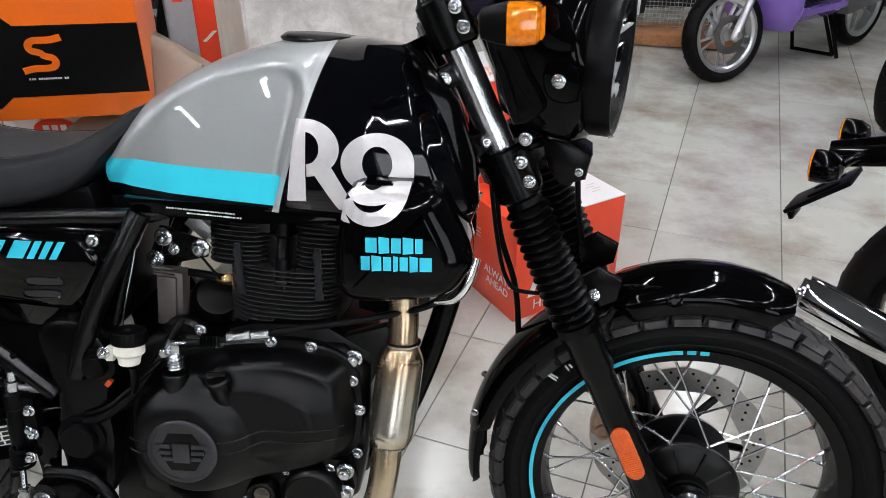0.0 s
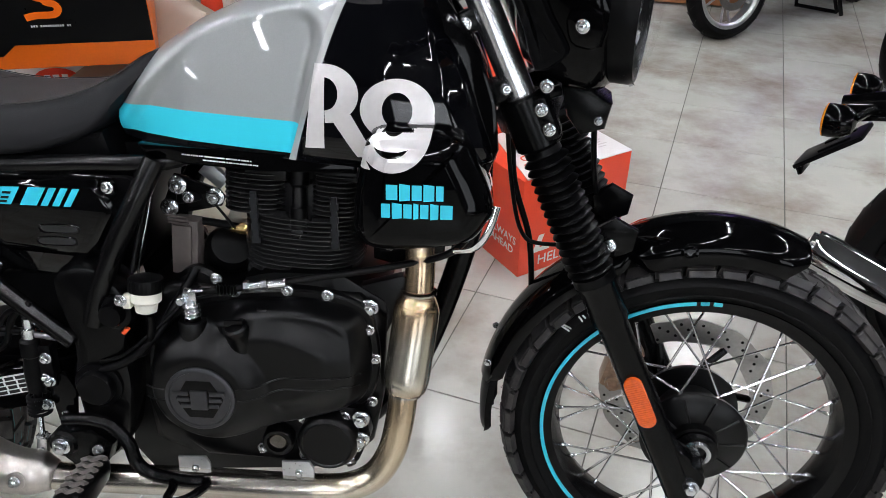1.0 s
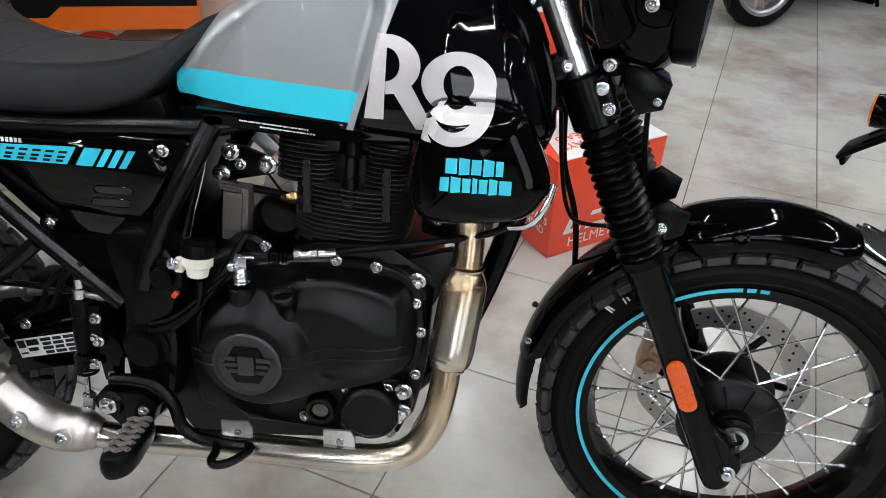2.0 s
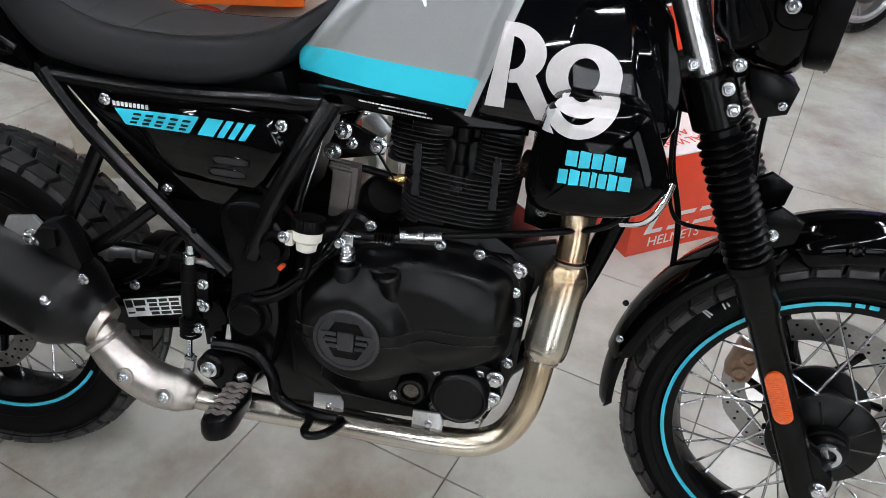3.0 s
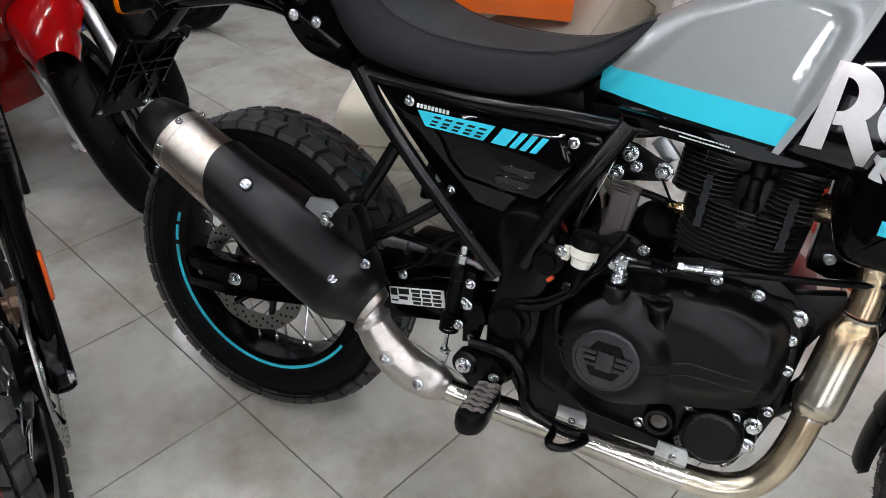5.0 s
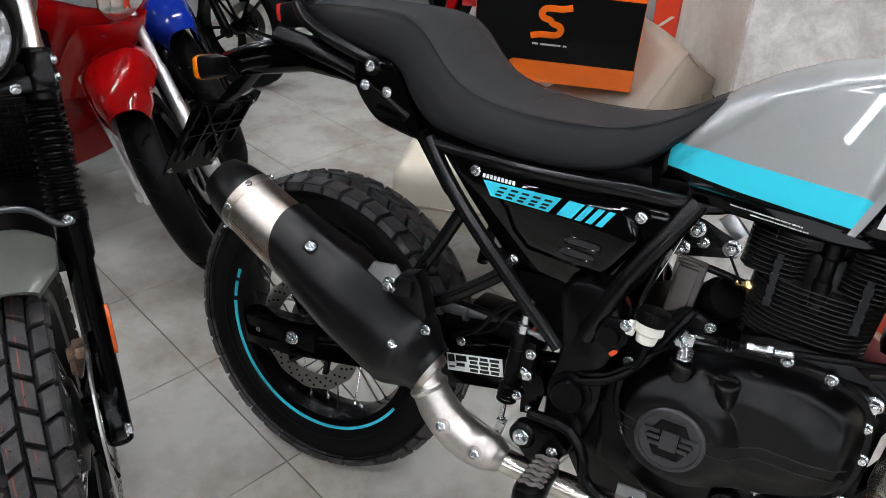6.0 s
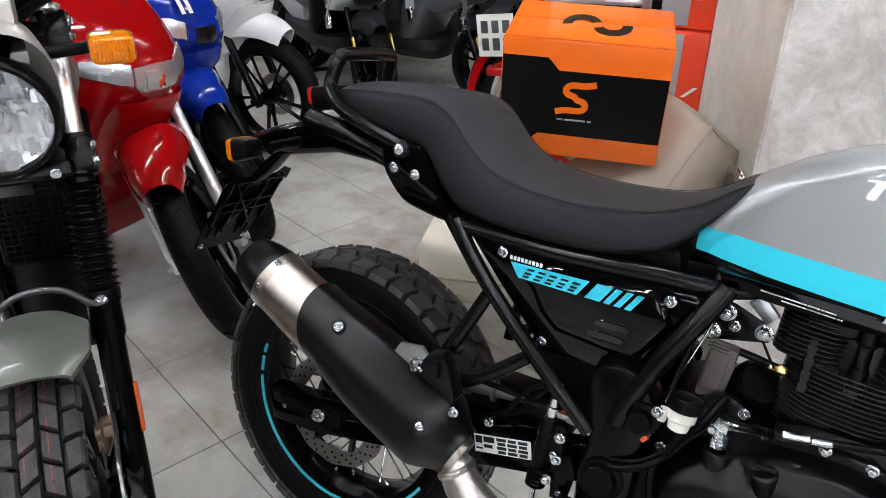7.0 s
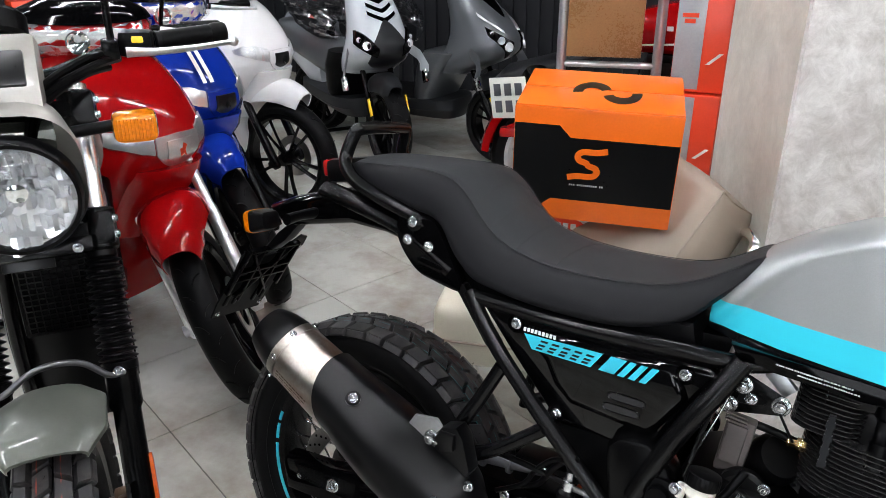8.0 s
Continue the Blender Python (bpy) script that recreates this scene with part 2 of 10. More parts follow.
def heat_steel():
    """Stainless steel, straw and brown with heat near its welds."""
    m = surface("heat_tinted_steel", (0.62, 0.56, 0.47), 0.26, 1.0, vary=0.1, scale=9, fine=80, rvary=0.05)
    t = m.node_tree
    b = t.nodes["Principled BSDF"]
    where = [n for n in t.nodes if n.type == "TEX_COORD"][0]
    sep = t.nodes.new("ShaderNodeSeparateXYZ")
    t.links.new(where.outputs["Object"], sep.inputs[0])
    n = t.nodes.new("ShaderNodeTexNoise")
    n.inputs["Scale"].default_value = 9
    t.links.new(where.outputs["Object"], n.inputs["Vector"])
    ma = t.nodes.new("ShaderNodeMath")
    ma.operation = "MULTIPLY_ADD"
    t.links.new(n.outputs["Fac"], ma.inputs[0])
    ma.inputs[1].default_value = 0.06
    t.links.new(sep.outputs["Z"], ma.inputs[2])
    ramp = t.nodes.new("ShaderNodeValToRGB")
    mr = t.nodes.new("ShaderNodeMapRange")
    mr.inputs["From Min"].default_value, mr.inputs["From Max"].default_value = 0.25, 0.72
    t.links.new(ma.outputs[0], mr.inputs["Value"])
    t.links.new(mr.outputs[0], ramp.inputs[0])
    e = ramp.color_ramp.elements
    e[0].position, e[0].color = 0.0, (0.66, 0.62, 0.55, 1)
    e[1].position, e[1].color = 1.0, (0.60, 0.47, 0.33, 1)
    for p, c in ((0.2, (0.60, 0.51, 0.38, 1)), (0.42, (0.52, 0.40, 0.27, 1)), (0.50, (0.62, 0.58, 0.50, 1)), (0.62, (0.60, 0.56, 0.47, 1)), (0.72, (0.50, 0.37, 0.24, 1))):
        x = ramp.color_ramp.elements.new(p)
        x.color = c
    t.links.new(ramp.outputs[0], b.inputs["Base Color"])
    return m


def plaster(name, light, dark, sc):
    """Trowelled decorative plaster with pearly scuffs."""
    m = surface(name, light, 0.5, vary=0.05, scale=3, fine=90, bump=0.4)
    t = m.node_tree
    b = t.nodes["Principled BSDF"]
    where = [n for n in t.nodes if n.type == "TEX_COORD"][0]
    n1, n2 = t.nodes.new("ShaderNodeTexNoise"), t.nodes.new("ShaderNodeTexNoise")
    for n, s, d, r, dist in ((n1, sc, 10, 0.72, 1.2), (n2, sc * 5, 8, 0.8, 0.6)):
        n.inputs["Scale"].default_value, n.inputs["Detail"].default_value, n.inputs["Roughness"].default_value, n.inputs["Distortion"].default_value = s, d, r, dist
        t.links.new(where.outputs["Object"], n.inputs["Vector"])
    mul = t.nodes.new("ShaderNodeMath")
    mul.operation = "MULTIPLY"
    t.links.new(n1.outputs["Fac"], mul.inputs[0])
    t.links.new(n2.outputs["Fac"], mul.inputs[1])
    ramp = t.nodes.new("ShaderNodeValToRGB")
    ramp.color_ramp.elements[0].position, ramp.color_ramp.elements[0].color = 0.17, (*dark, 1)
    ramp.color_ramp.elements[1].position, ramp.color_ramp.elements[1].color = 0.36, (*light, 1)
    t.links.new(mul.outputs[0], ramp.inputs[0])
    t.links.new(ramp.outputs[0], b.inputs["Base Color"])
    return m


M_TANK, M_HEAT = tank_paint(), heat_steel()
M_GLOSS = surface("gloss_black_paint", (0.0010, 0.0010, 0.0012), 0.07, vary=0.1, coat=0.17, spec=0.04, coat_rough=0.02)
M_SATIN = surface("satin_black_powder_coat", (0.0012, 0.0012, 0.0014), 0.24, vary=0.1, rvary=0.02, spec=0.15)
M_FRAME = surface("semi_gloss_black_frame_coat", (0.0018, 0.0018, 0.0020), 0.23, vary=0.1, rvary=0.01, spec=0.24)
M_COVER = surface("polished_black_cover", (0.0009, 0.0009, 0.0011), 0.06, vary=0.1, coat=0.6, spec=0.04, coat_rough=0.012)
M_CASE = surface("matt_black_engine_coat", (0.0009, 0.0009, 0.0011), 0.31, vary=0.10, rvary=0.01, spec=0.22, bump=0.015, fine=900)
M_PLASTIC = surface("black_plastic", (0.0014, 0.0014, 0.0017), 0.34, vary=0.2, rvary=0.05, spec=0.09)
M_FIN = surface("cast_fin_coat", (0.016, 0.016, 0.0165), 0.22, vary=0.1, rvary=0.03, spec=0.8)
M_RUBBER = surface("black_rubber", (0.0014, 0.0014, 0.0016), 0.31, vary=0.15, rvary=0.05, spec=0.11)
M_TYRE = surface("tyre_rubber", (0.0022, 0.0022, 0.0025), 0.60, vary=0.35, scale=30, bump=0.25, fine=400, stain=((0.011, 0.0105, 0.010), 0.6, 0.8, 25), spec=0.12)
M_TREAD = surface("tread_rubber", (0.020, 0.019, 0.020), 0.5, vary=0.4, scale=40, bump=0.3, fine=350, stain=((0.062, 0.056, 0.052), 0.45, 0.80, 30), spec=0.35)


def lined_tread(name, color, places):
    """Tread rubber with thin moulding lines round it at the given offsets from the middle plane."""
    m = surface(name, (0.020, 0.019, 0.020), 0.5, vary=0.4, scale=40, bump=0.3, fine=350, stain=((0.062, 0.056, 0.052), 0.45, 0.80, 30), spec=0.35)
    t = m.node_tree
    b = t.nodes["Principled BSDF"]
    was = b.inputs["Base Color"].links[0].from_socket
    where = [n for n in t.nodes if n.type == "TEX_COORD"][0]
    sep = t.nodes.new("ShaderNodeSeparateXYZ")
    t.links.new(where.outputs["Object"], sep.inputs[0])
    for y in places:
        near = t.nodes.new("ShaderNodeMath")
        near.operation = "COMPARE"
        near.inputs[1].default_value, near.inputs[2].default_value = y, 0.0009
        t.links.new(sep.outputs["Y"], near.inputs[0])
        worn = t.nodes.new("ShaderNodeTexNoise")
        worn.inputs["Scale"].default_value = 45
        t.links.new(where.outputs["Object"], worn.inputs["Vector"])
        cut = t.nodes.new("ShaderNodeMapRange")
        cut.inputs["From Min"].default_value, cut.inputs["From Max"].default_value = 0.40, 0.60
        t.links.new(worn.outputs["Fac"], cut.inputs["Value"])
        both = t.nodes.new("ShaderNodeMath")
        both.operation = "MULTIPLY"
        t.links.new(near.outputs[0], both.inputs[0])
        t.links.new(cut.outputs[0], both.inputs[1])
        over = t.nodes.new("ShaderNodeMix")
        over.data_type = "RGBA"
        t.links.new(both.outputs[0], over.inputs[0])
        t.links.new(was, over.inputs[6])
        over.inputs[7].default_value = (*color, 1)
        was = over.outputs[2]
    t.links.new(was, b.inputs["Base Color"])
    return m


M_TREADTEAL = lined_tread("tread_rubber_with_teal_lines", (0.03, 0.17, 0.18), (-0.014, 0.004, 0.028))
M_TREADRED = lined_tread("tread_rubber_with_red_lines", (0.22, 0.035, 0.02), (-0.020, 0.012))
M_CHROME = surface("chrome", (0.86, 0.87, 0.88), 0.05, 1.0, vary=0.03)
M_FORKTUBE = surface("hard_chrome_tube", (0.92, 0.93, 0.95), 0.26, 1.0, vary=0.02, rvary=0.02)
M_ZINC = surface("zinc_plated_steel", (0.62, 0.64, 0.66), 0.24, 1.0, vary=0.08, scale=120, fine=500)
M_SPOKE = surface("bright_spoke_steel", (0.72, 0.73, 0.75), 0.22, 1.0, vary=0.1)
M_STEEL = surface("brushed_stainless_steel", (0.53, 0.495, 0.45), 0.20, 1.0, vary=0.05, scale=7, fine=60, rvary=0.06)
M_CAN = surface("stained_stainless_steel", (0.47, 0.44, 0.395), 0.30, 1.0, vary=0.12, scale=9, fine=160, rvary=0.04, stain=((0.34, 0.25, 0.20), 0.44, 0.62, 11))
M_CASTPIPE = surface("satin_formed_steel", (0.47, 0.44, 0.41), 0.32, 1.0, vary=0.16, scale=16, fine=120, rvary=0.04)
M_SHIELD = surface("satin_black_shield_coat", (0.0018, 0.0018, 0.0021), 0.31, vary=0.12, rvary=0.01, spec=0.26)
M_DISC = surface("brake_disc_steel", (0.33, 0.32, 0.31), 0.32, 1.0, vary=0.15, scale=30)
M_SIGHT = surface("dark_oil_glass", (0.02, 0.014, 0.008), 0.06, vary=0.1, coat=1.0)
M_GREYMETAL = surface("cast_grey_alloy", (0.22, 0.22, 0.23), 0.36, 0.9, vary=0.12, bump=0.05)
M_BADGE = surface("dark_cast_badge", (0.055, 0.055, 0.060), 0.34, 0.8, vary=0.15, bump=0.05)
M_BRONZE = surface("anodised_caliper", (0.30, 0.20, 0.14), 0.4, 0.7, vary=0.25, scale=60)
M_BRASS = surface("brass", (0.75, 0.52, 0.22), 0.25, 1.0, vary=0.1)
M_CYAN = surface("turquoise_vinyl", (0.030, 0.50, 0.66), 0.35, vary=0.04, coat=0.4)
M_WHITE_VINYL = surface("white_vinyl", (0.70, 0.70, 0.70), 0.4, vary=0.04)
M_PEARL = surface("pearl_silver_vinyl", (0.60, 0.58, 0.58), 0.3, 0.25, vary=0.05, coat=0.6)
M_SEAT = surface("charcoal_seat_vinyl", (0.0068, 0.0070, 0.0086), 0.5, vary=0.12, scale=20, fine=900, bump=0.3, rvary=0.08, spec=0.2)
M_SEATTOP = surface("grey_grained_seat_top", (0.0170, 0.0188, 0.0208), 0.60, vary=0.14, scale=14, fine=1300, bump=0.5, rvary=0.08, spec=0.25)
M_THREAD = surface("dark_thread", (0.006, 0.006, 0.007), 0.7)
M_AMBER = surface("amber_lens", (0.88, 0.235, 0.002), 0.12, vary=0.25, scale=160, coat=0.6)
M_AMBER.node_tree.nodes["Principled BSDF"].inputs["Transmission Weight"].default_value = 0.25
M_REFLEX = surface("orange_reflector", (0.62, 0.085, 0.005), 0.20, vary=0.2, scale=200, coat=1.0)
M_GLASS = clear_cover("clear_lamp_glass", 0.16)
M_LENS = clear_cover("fluted_lamp_glass", 0.07, 0.06)
M_CUP = surface("translucent_cream_plastic", (0.72, 0.70, 0.62), 0.4, vary=0.06)
M_BROWN = surface("brown_grey_plastic", (0.085, 0.072, 0.068), 0.5, vary=0.12, bump=0.1)
M_REDCLIP = surface("orange_red_clip", (0.75, 0.08, 0.02), 0.4, vary=0.1)
M_ALU = surface("light_alloy", (0.62, 0.63, 0.64), 0.3, 0.9, vary=0.1)
M_REDCARD = surface("red_printed_card", (0.80, 0.060, 0.018), 0.35, vary=0.05, coat=0.25, coat_rough=0.2)
M_WHITECARD = surface("white_printed_card", (0.72, 0.72, 0.72), 0.42, vary=0.05)
M_ORANGE = surface("orange_printed_card", (0.85, 0.150, 0.008), 0.32, vary=0.05, coat=0.4, coat_rough=0.15)
M_BLACKCARD = surface("black_printed_card", (0.003, 0.003, 0.0035), 0.3, vary=0.15, coat=0.2, coat_rough=0.2, spec=0.3)
M_TAN = surface("beige_leather", (0.315, 0.255, 0.20), 0.42, vary=0.14, scale=6, fine=500, bump=0.04)
M_CREAM = surface("cream_leather", (0.56, 0.52, 0.42), 0.5, vary=0.1, scale=6, fine=350, bump=0.2)
M_TILE = surface("glazed_floor_tile", (0.490, 0.490, 0.447), 0.18, vary=0.10, scale=5, fine=420, rvary=0.35, spec=0.55, spread=0.05, laid=True, stain=((0.25, 0.205, 0.165), 0.44, 0.72, 2.2))
M_GROUT = surface("dark_grout", (0.10, 0.096, 0.085), 0.8, vary=0.25)
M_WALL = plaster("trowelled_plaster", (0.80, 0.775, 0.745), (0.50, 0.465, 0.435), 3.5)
# the same plaster in darker tones with broader, weaker mottling
M_WALLSIDE = plaster("darker_smooth_plaster", (0.62, 0.615, 0.55), (0.47, 0.465, 0.41), 2.5)
M_DARKWALL = surface("dark_wall_panel", (0.012, 0.013, 0.016), 0.5, vary=0.15, spec=0.3)
M_PAINTWALL = surface("dark_grey_wall_paint", (0.035, 0.035, 0.037), 0.7, vary=0.05, scale=2)
M_CEIL = surface("dark_ceiling_paint", (0.055, 0.055, 0.058), 0.8, vary=0.03, scale=2)
M_WOOD = surface("stained_wood", (0.36, 0.16, 0.065), 0.4, vary=0.3, scale=14, fine=90, bump=0.15)
M_KRAFT = surface("brown_board", (0.30, 0.155, 0.062), 0.28, vary=0.15, scale=8)
M_RED = surface("red_gloss_paint", (0.27, 0.002, 0.003), 0.16, vary=0.06, coat=0.42, coat_rough=0.015, spec=0.08)
M_BLUE = surface("blue_gloss_paint", (0.004, 0.022, 0.24), 0.18, vary=0.06, coat=0.45, coat_rough=0.015, spec=0.08)
M_WHITE = surface("white_gloss_paint", (0.74, 0.74, 0.74), 0.2, vary=0.03, coat=1.0, coat_rough=0.015, spec=0.08)
M_GREY = surface("blue_grey_gloss_paint", (0.50, 0.53, 0.56), 0.25, vary=0.05, coat=1.0, coat_rough=0.015, spec=0.08)
M_MASK = surface("dark_slate_plastic", (0.014, 0.015, 0.017), 0.42, vary=0.1, spec=0.2)
M_DARKGREY = surface("graphite_paint", (0.105, 0.113, 0.122), 0.32, 0.35, vary=0.08, coat=0.4)
M_PURPLE = surface("purple_gloss_paint", (0.22, 0.125, 0.47), 0.22, vary=0.05, coat=1.0, coat_rough=0.015, spec=0.08)
M_SAGE = surface("sage_grey_satin_paint", (0.088, 0.095, 0.080), 0.38, 0.3, vary=0.08, coat=0.25)
M_TITAN = surface("warm_grey_metallic_paint", (0.34, 0.325, 0.295), 0.34, 0.4, vary=0.06, coat=0.3)
M_REFLECT = surface("lamp_reflector_metal", (0.92, 0.93, 0.95), 0.12, 0.72, vary=0.02, rvary=0.02)
M_WRAP = clear_cover("clear_plastic_wrap", 0.42, 0.10, (0.9, 0.92, 0.95))
M_GREYCARD = surface("grey_printed_card", (0.34, 0.35, 0.37), 0.35, vary=0.08, coat=0.5, coat_rough=0.08)
M_PRINT = surface("brown_small_print", (0.10, 0.065, 0.045), 0.5, vary=0.1)
M_PLATE = surface("white_enamel_plate", (0.70, 0.72, 0.66), 0.4, vary=0.05)
M_CLOTH = surface("black_cloth", (0.009, 0.009, 0.010), 0.9, vary=0.3, bump=0.2)
M_MESH = surface("grey_wire", (0.42, 0.42, 0.40), 0.4, 0.8, vary=0.1)
M_STREET = glowing("street_daylight", (0.93, 0.98, 1.05), 5.5)
M_LAMP = glowing("lamp_diffuser", (0.97, 0.985, 1.03), LAMP_POWER)
M_YELLOW = surface("yellow_reflector", (0.9, 0.55, 0.02), 0.25, coat=1.0)
M_REDLENS = surface("red_lamp_lens", (0.35, 0.01, 0.01), 0.15, coat=1.0)

# ---- the showroom ----
X0, X1, Y0, Y1, HIGH = -5.2, 6.4, -6.0, 4.8, 3.0

WINDOWS, SILL, HEAD = ((0.3, 1.9), (3.2, 5.8)), 0.75, 2.45


def room():
    bm = bmesh.new()
    block(bm, ((X0 + X1) / 2, (Y0 + Y1) / 2, -0.054), (X1 - X0 + 0.4, Y1 - Y0 + 0.4, 0.1))
    floor = tagged(part("floor", bm, M_GROUT), "pale glazed tile floor with thin dark joints", "floor", kind="structure")
    bm = bmesh.new()
    block(bm, ((X0 + X1) / 2, (Y0 + Y1) / 2, HIGH + 0.05), (X1 - X0 + 0.4, Y1 - Y0 + 0.4, 0.1))
    tagged(part("ceiling", bm, M_CEIL), "plain dark showroom ceiling", "ceiling", kind="structure")
    for name, c, s, m, lab in (
        ("wall_north", ((X0 + X1) / 2, Y1 + 0.08, HIGH / 2), (X1 - X0 + 0.4, 0.15, HIGH), M_DARKWALL, "dark ribbed wall panelling of the showroom"),
        ("wall_west", (X0 - 0.08, (Y0 + Y1) / 2, HIGH / 2), (0.15, Y1 - Y0, HIGH), M_PAINTWALL, "dark grey painted showroom wall"),
        ("wall_east", (X1 + 0.08, (Y0 + Y1) / 2, HIGH / 2), (0.15, Y1 - Y0, HIGH), M_PAINTWALL, "dark grey painted showroom wall"),
    ):
        bm = bmesh.new()
        block(bm, c, s)
        if name == "wall_north":
            x = X0 + 0.05
            while x < X1:
                block(bm, (x, Y1 - 0.006, HIGH / 2), (0.06, 0.028, HIGH - 0.002))
                x += 0.115
        tagged(part(name, bm, m), lab, "wall", kind="structure")
    # street side, with two shop windows
    bm = bmesh.new()
    edges = [X0 - 0.2, *(x for w in WINDOWS for x in w), X1 + 0.2]
    for x0, x1 in zip(edges[::2], edges[1::2]):
        block(bm, ((x0 + x1) / 2, Y0 - 0.08, HIGH / 2), (x1 - x0, 0.15, HIGH))
    for x0, x1 in WINDOWS:
        block(bm, ((x0 + x1) / 2, Y0 - 0.08, SILL / 2), (x1 - x0, 0.15, SILL))
        block(bm, ((x0 + x1) / 2, Y0 - 0.08, (HEAD + HIGH) / 2), (x1 - x0, 0.15, HIGH - HEAD))
    tagged(part("wall_south", bm, M_PAINTWALL), "dark grey painted showroom wall with two shop windows", "wall", kind="structure")
    for k, (x0, x1) in enumerate(WINDOWS):
        win = tagged(new("window_%d" % (k + 1)), "wide shop window with white frame onto the daylit street", "window", kind="structure")
        xm, zm = (x0 + x1) / 2, (SILL + HEAD) / 2
        bm = bmesh.new()
        for x in (x0 + 0.03, x1 - 0.03):
            block(bm, (x, Y0 - 0.08, zm), (0.06, 0.08, HEAD - SILL))
        for z in (SILL + 0.03, HEAD - 0.03):
            block(bm, (xm, Y0 - 0.08, z), (x1 - x0 - 0.12, 0.08, 0.06))
        part("window_frame", bm, M_WHITE, win, "white window frame")
        bm = bmesh.new()
        block(bm, (xm, Y0 - 0.08, zm), (x1 - x0 - 0.12, 0.006, HEAD - SILL - 0.12))
        part("pane", bm, M_GLASS, win, "clear pane").visible_shadow = False
        bm = bmesh.new()
        block(bm, (xm, Y0 + 0.02, SILL - 0.015), (x1 - x0 + 0.1, 0.10, 0.03), bevel=0.006)
        part("window_sill", bm, M_WHITE, win, "white sill")
    bm = bmesh.new()
    block(bm, ((X0 + X1) / 2, Y0 - 2.0, 2.0), (X1 - X0 + 6, 0.05, 5.0))
    tagged(part("backdrop", bm, M_STREET), "plain pale daylight of the street outside", "backdrop", kind="structure")
    # the pillar behind the parked machine
    bm = bmesh.new()
    plan = [(0.63, 0.78), (1.02, 0.94), (0.81, 1.46), (0.42, 1.30)]
    low = [bm.verts.new((x, y, 0.0)) for x, y in plan]
    top = [bm.verts.new((x, y, HIGH)) for x, y in plan]
    for i in range(4):
        f = bm.faces.new((low[i], low[(i + 1) % 4], top[(i + 1) % 4], top[i]))
        # faces 1 and 3 take the darker plaster
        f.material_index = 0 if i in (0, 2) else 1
    bm.faces.new(top), bm.faces.new(low[::-1])
    bmesh.ops.bevel(bm, geom=[e for e in bm.edges if abs(e.verts[0].co.z - e.verts[1].co.z) > 1], offset=0.006, segments=2, affect="EDGES")
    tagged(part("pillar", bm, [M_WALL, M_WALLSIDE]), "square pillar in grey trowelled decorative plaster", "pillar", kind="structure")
    return floor


FLOOR = room()


def ceiling_light(m):
    ob = empty("ceiling_light", m, "long white linear ceiling light, switched on", "ceiling light", "rows of ceiling lights")
    bm = bmesh.new()
    block(bm, (0, 0, -0.02), (1.24, 0.10, 0.04), bevel=0.006)
    part("housing", bm, M_CEIL, ob)
    bm = bmesh.new()
    block(bm, (0, 0, -0.046), (1.22, 0.046, 0.012))
    part("diffuser", bm, M_LAMP, ob, "glowing white diffuser")
    return ob


# rows of lights, slanting across the room
ALONG, ACROSS = Vector((math.cos(radians(70)), math.sin(radians(70)))), Vector((math.sin(radians(70)), -math.cos(radians(70))))
first_light = None
for row in (-5.1, -3.4, -1.7, 0.0, 1.7, 3.4, 5.1):
    for k in range(-4, 4):
        at = Vector((0.3, 0.9)) + ACROSS * row + ALONG * (1.75 * k)
        if X0 + 0.5 < at.x < X1 - 0.5 and Y0 + 0.75 < at.y < (4.05 if at.x > 0.8 else 2.9):
            m = pose(at.x, at.y, HIGH, 0, 0, 70)
            if first_light is None:
                first_light = ceiling_light(m)
            else:
                copy_thing(first_light, m)

# ---- the wheels, forks and lamps that two machines share ----
BOLT = shared(hex_bolt(0.0065, 0.008), M_ZINC, "bolt")
BIG_BOLT = shared(hex_bolt(0.010, 0.012), M_ZINC, "bolt")
SMALL_BOLT = shared(hex_bolt(0.0045, 0.006), M_ZINC, "bolt")


def screw(parent, at, axis=(0, -1, 0), me=None, xf=None):
    m = Matrix.Translation(at) @ basis(axis)
    return piece("bolt", me or BOLT, parent, xf @ m if xf is not None else m)


def tyre_profile(R, w, bead):
    """Half profile of (radius, y) from bead to bead."""
    pts = [(bead, -w * 0.36), (bead + 0.012, -w * 0.44), (bead + (R - bead) * 0.45, -w * 0.5), (R - 0.034, -w * 0.475), (R - 0.021, -w * 0.40), (R - 0.013, -w * 0.24), (R - 0.011, 0)]
    return pts + [(r, -y) for r, y in reversed(pts[:-1])] + [(bead - 0.004, w * 0.30), (bead - 0.004, -w * 0.30)]


def crown(R, w, y):
    """The tread's radius at a depth y."""
    return R - 0.013 - 0.30 * (abs(y) / w) ** 2.2 * w


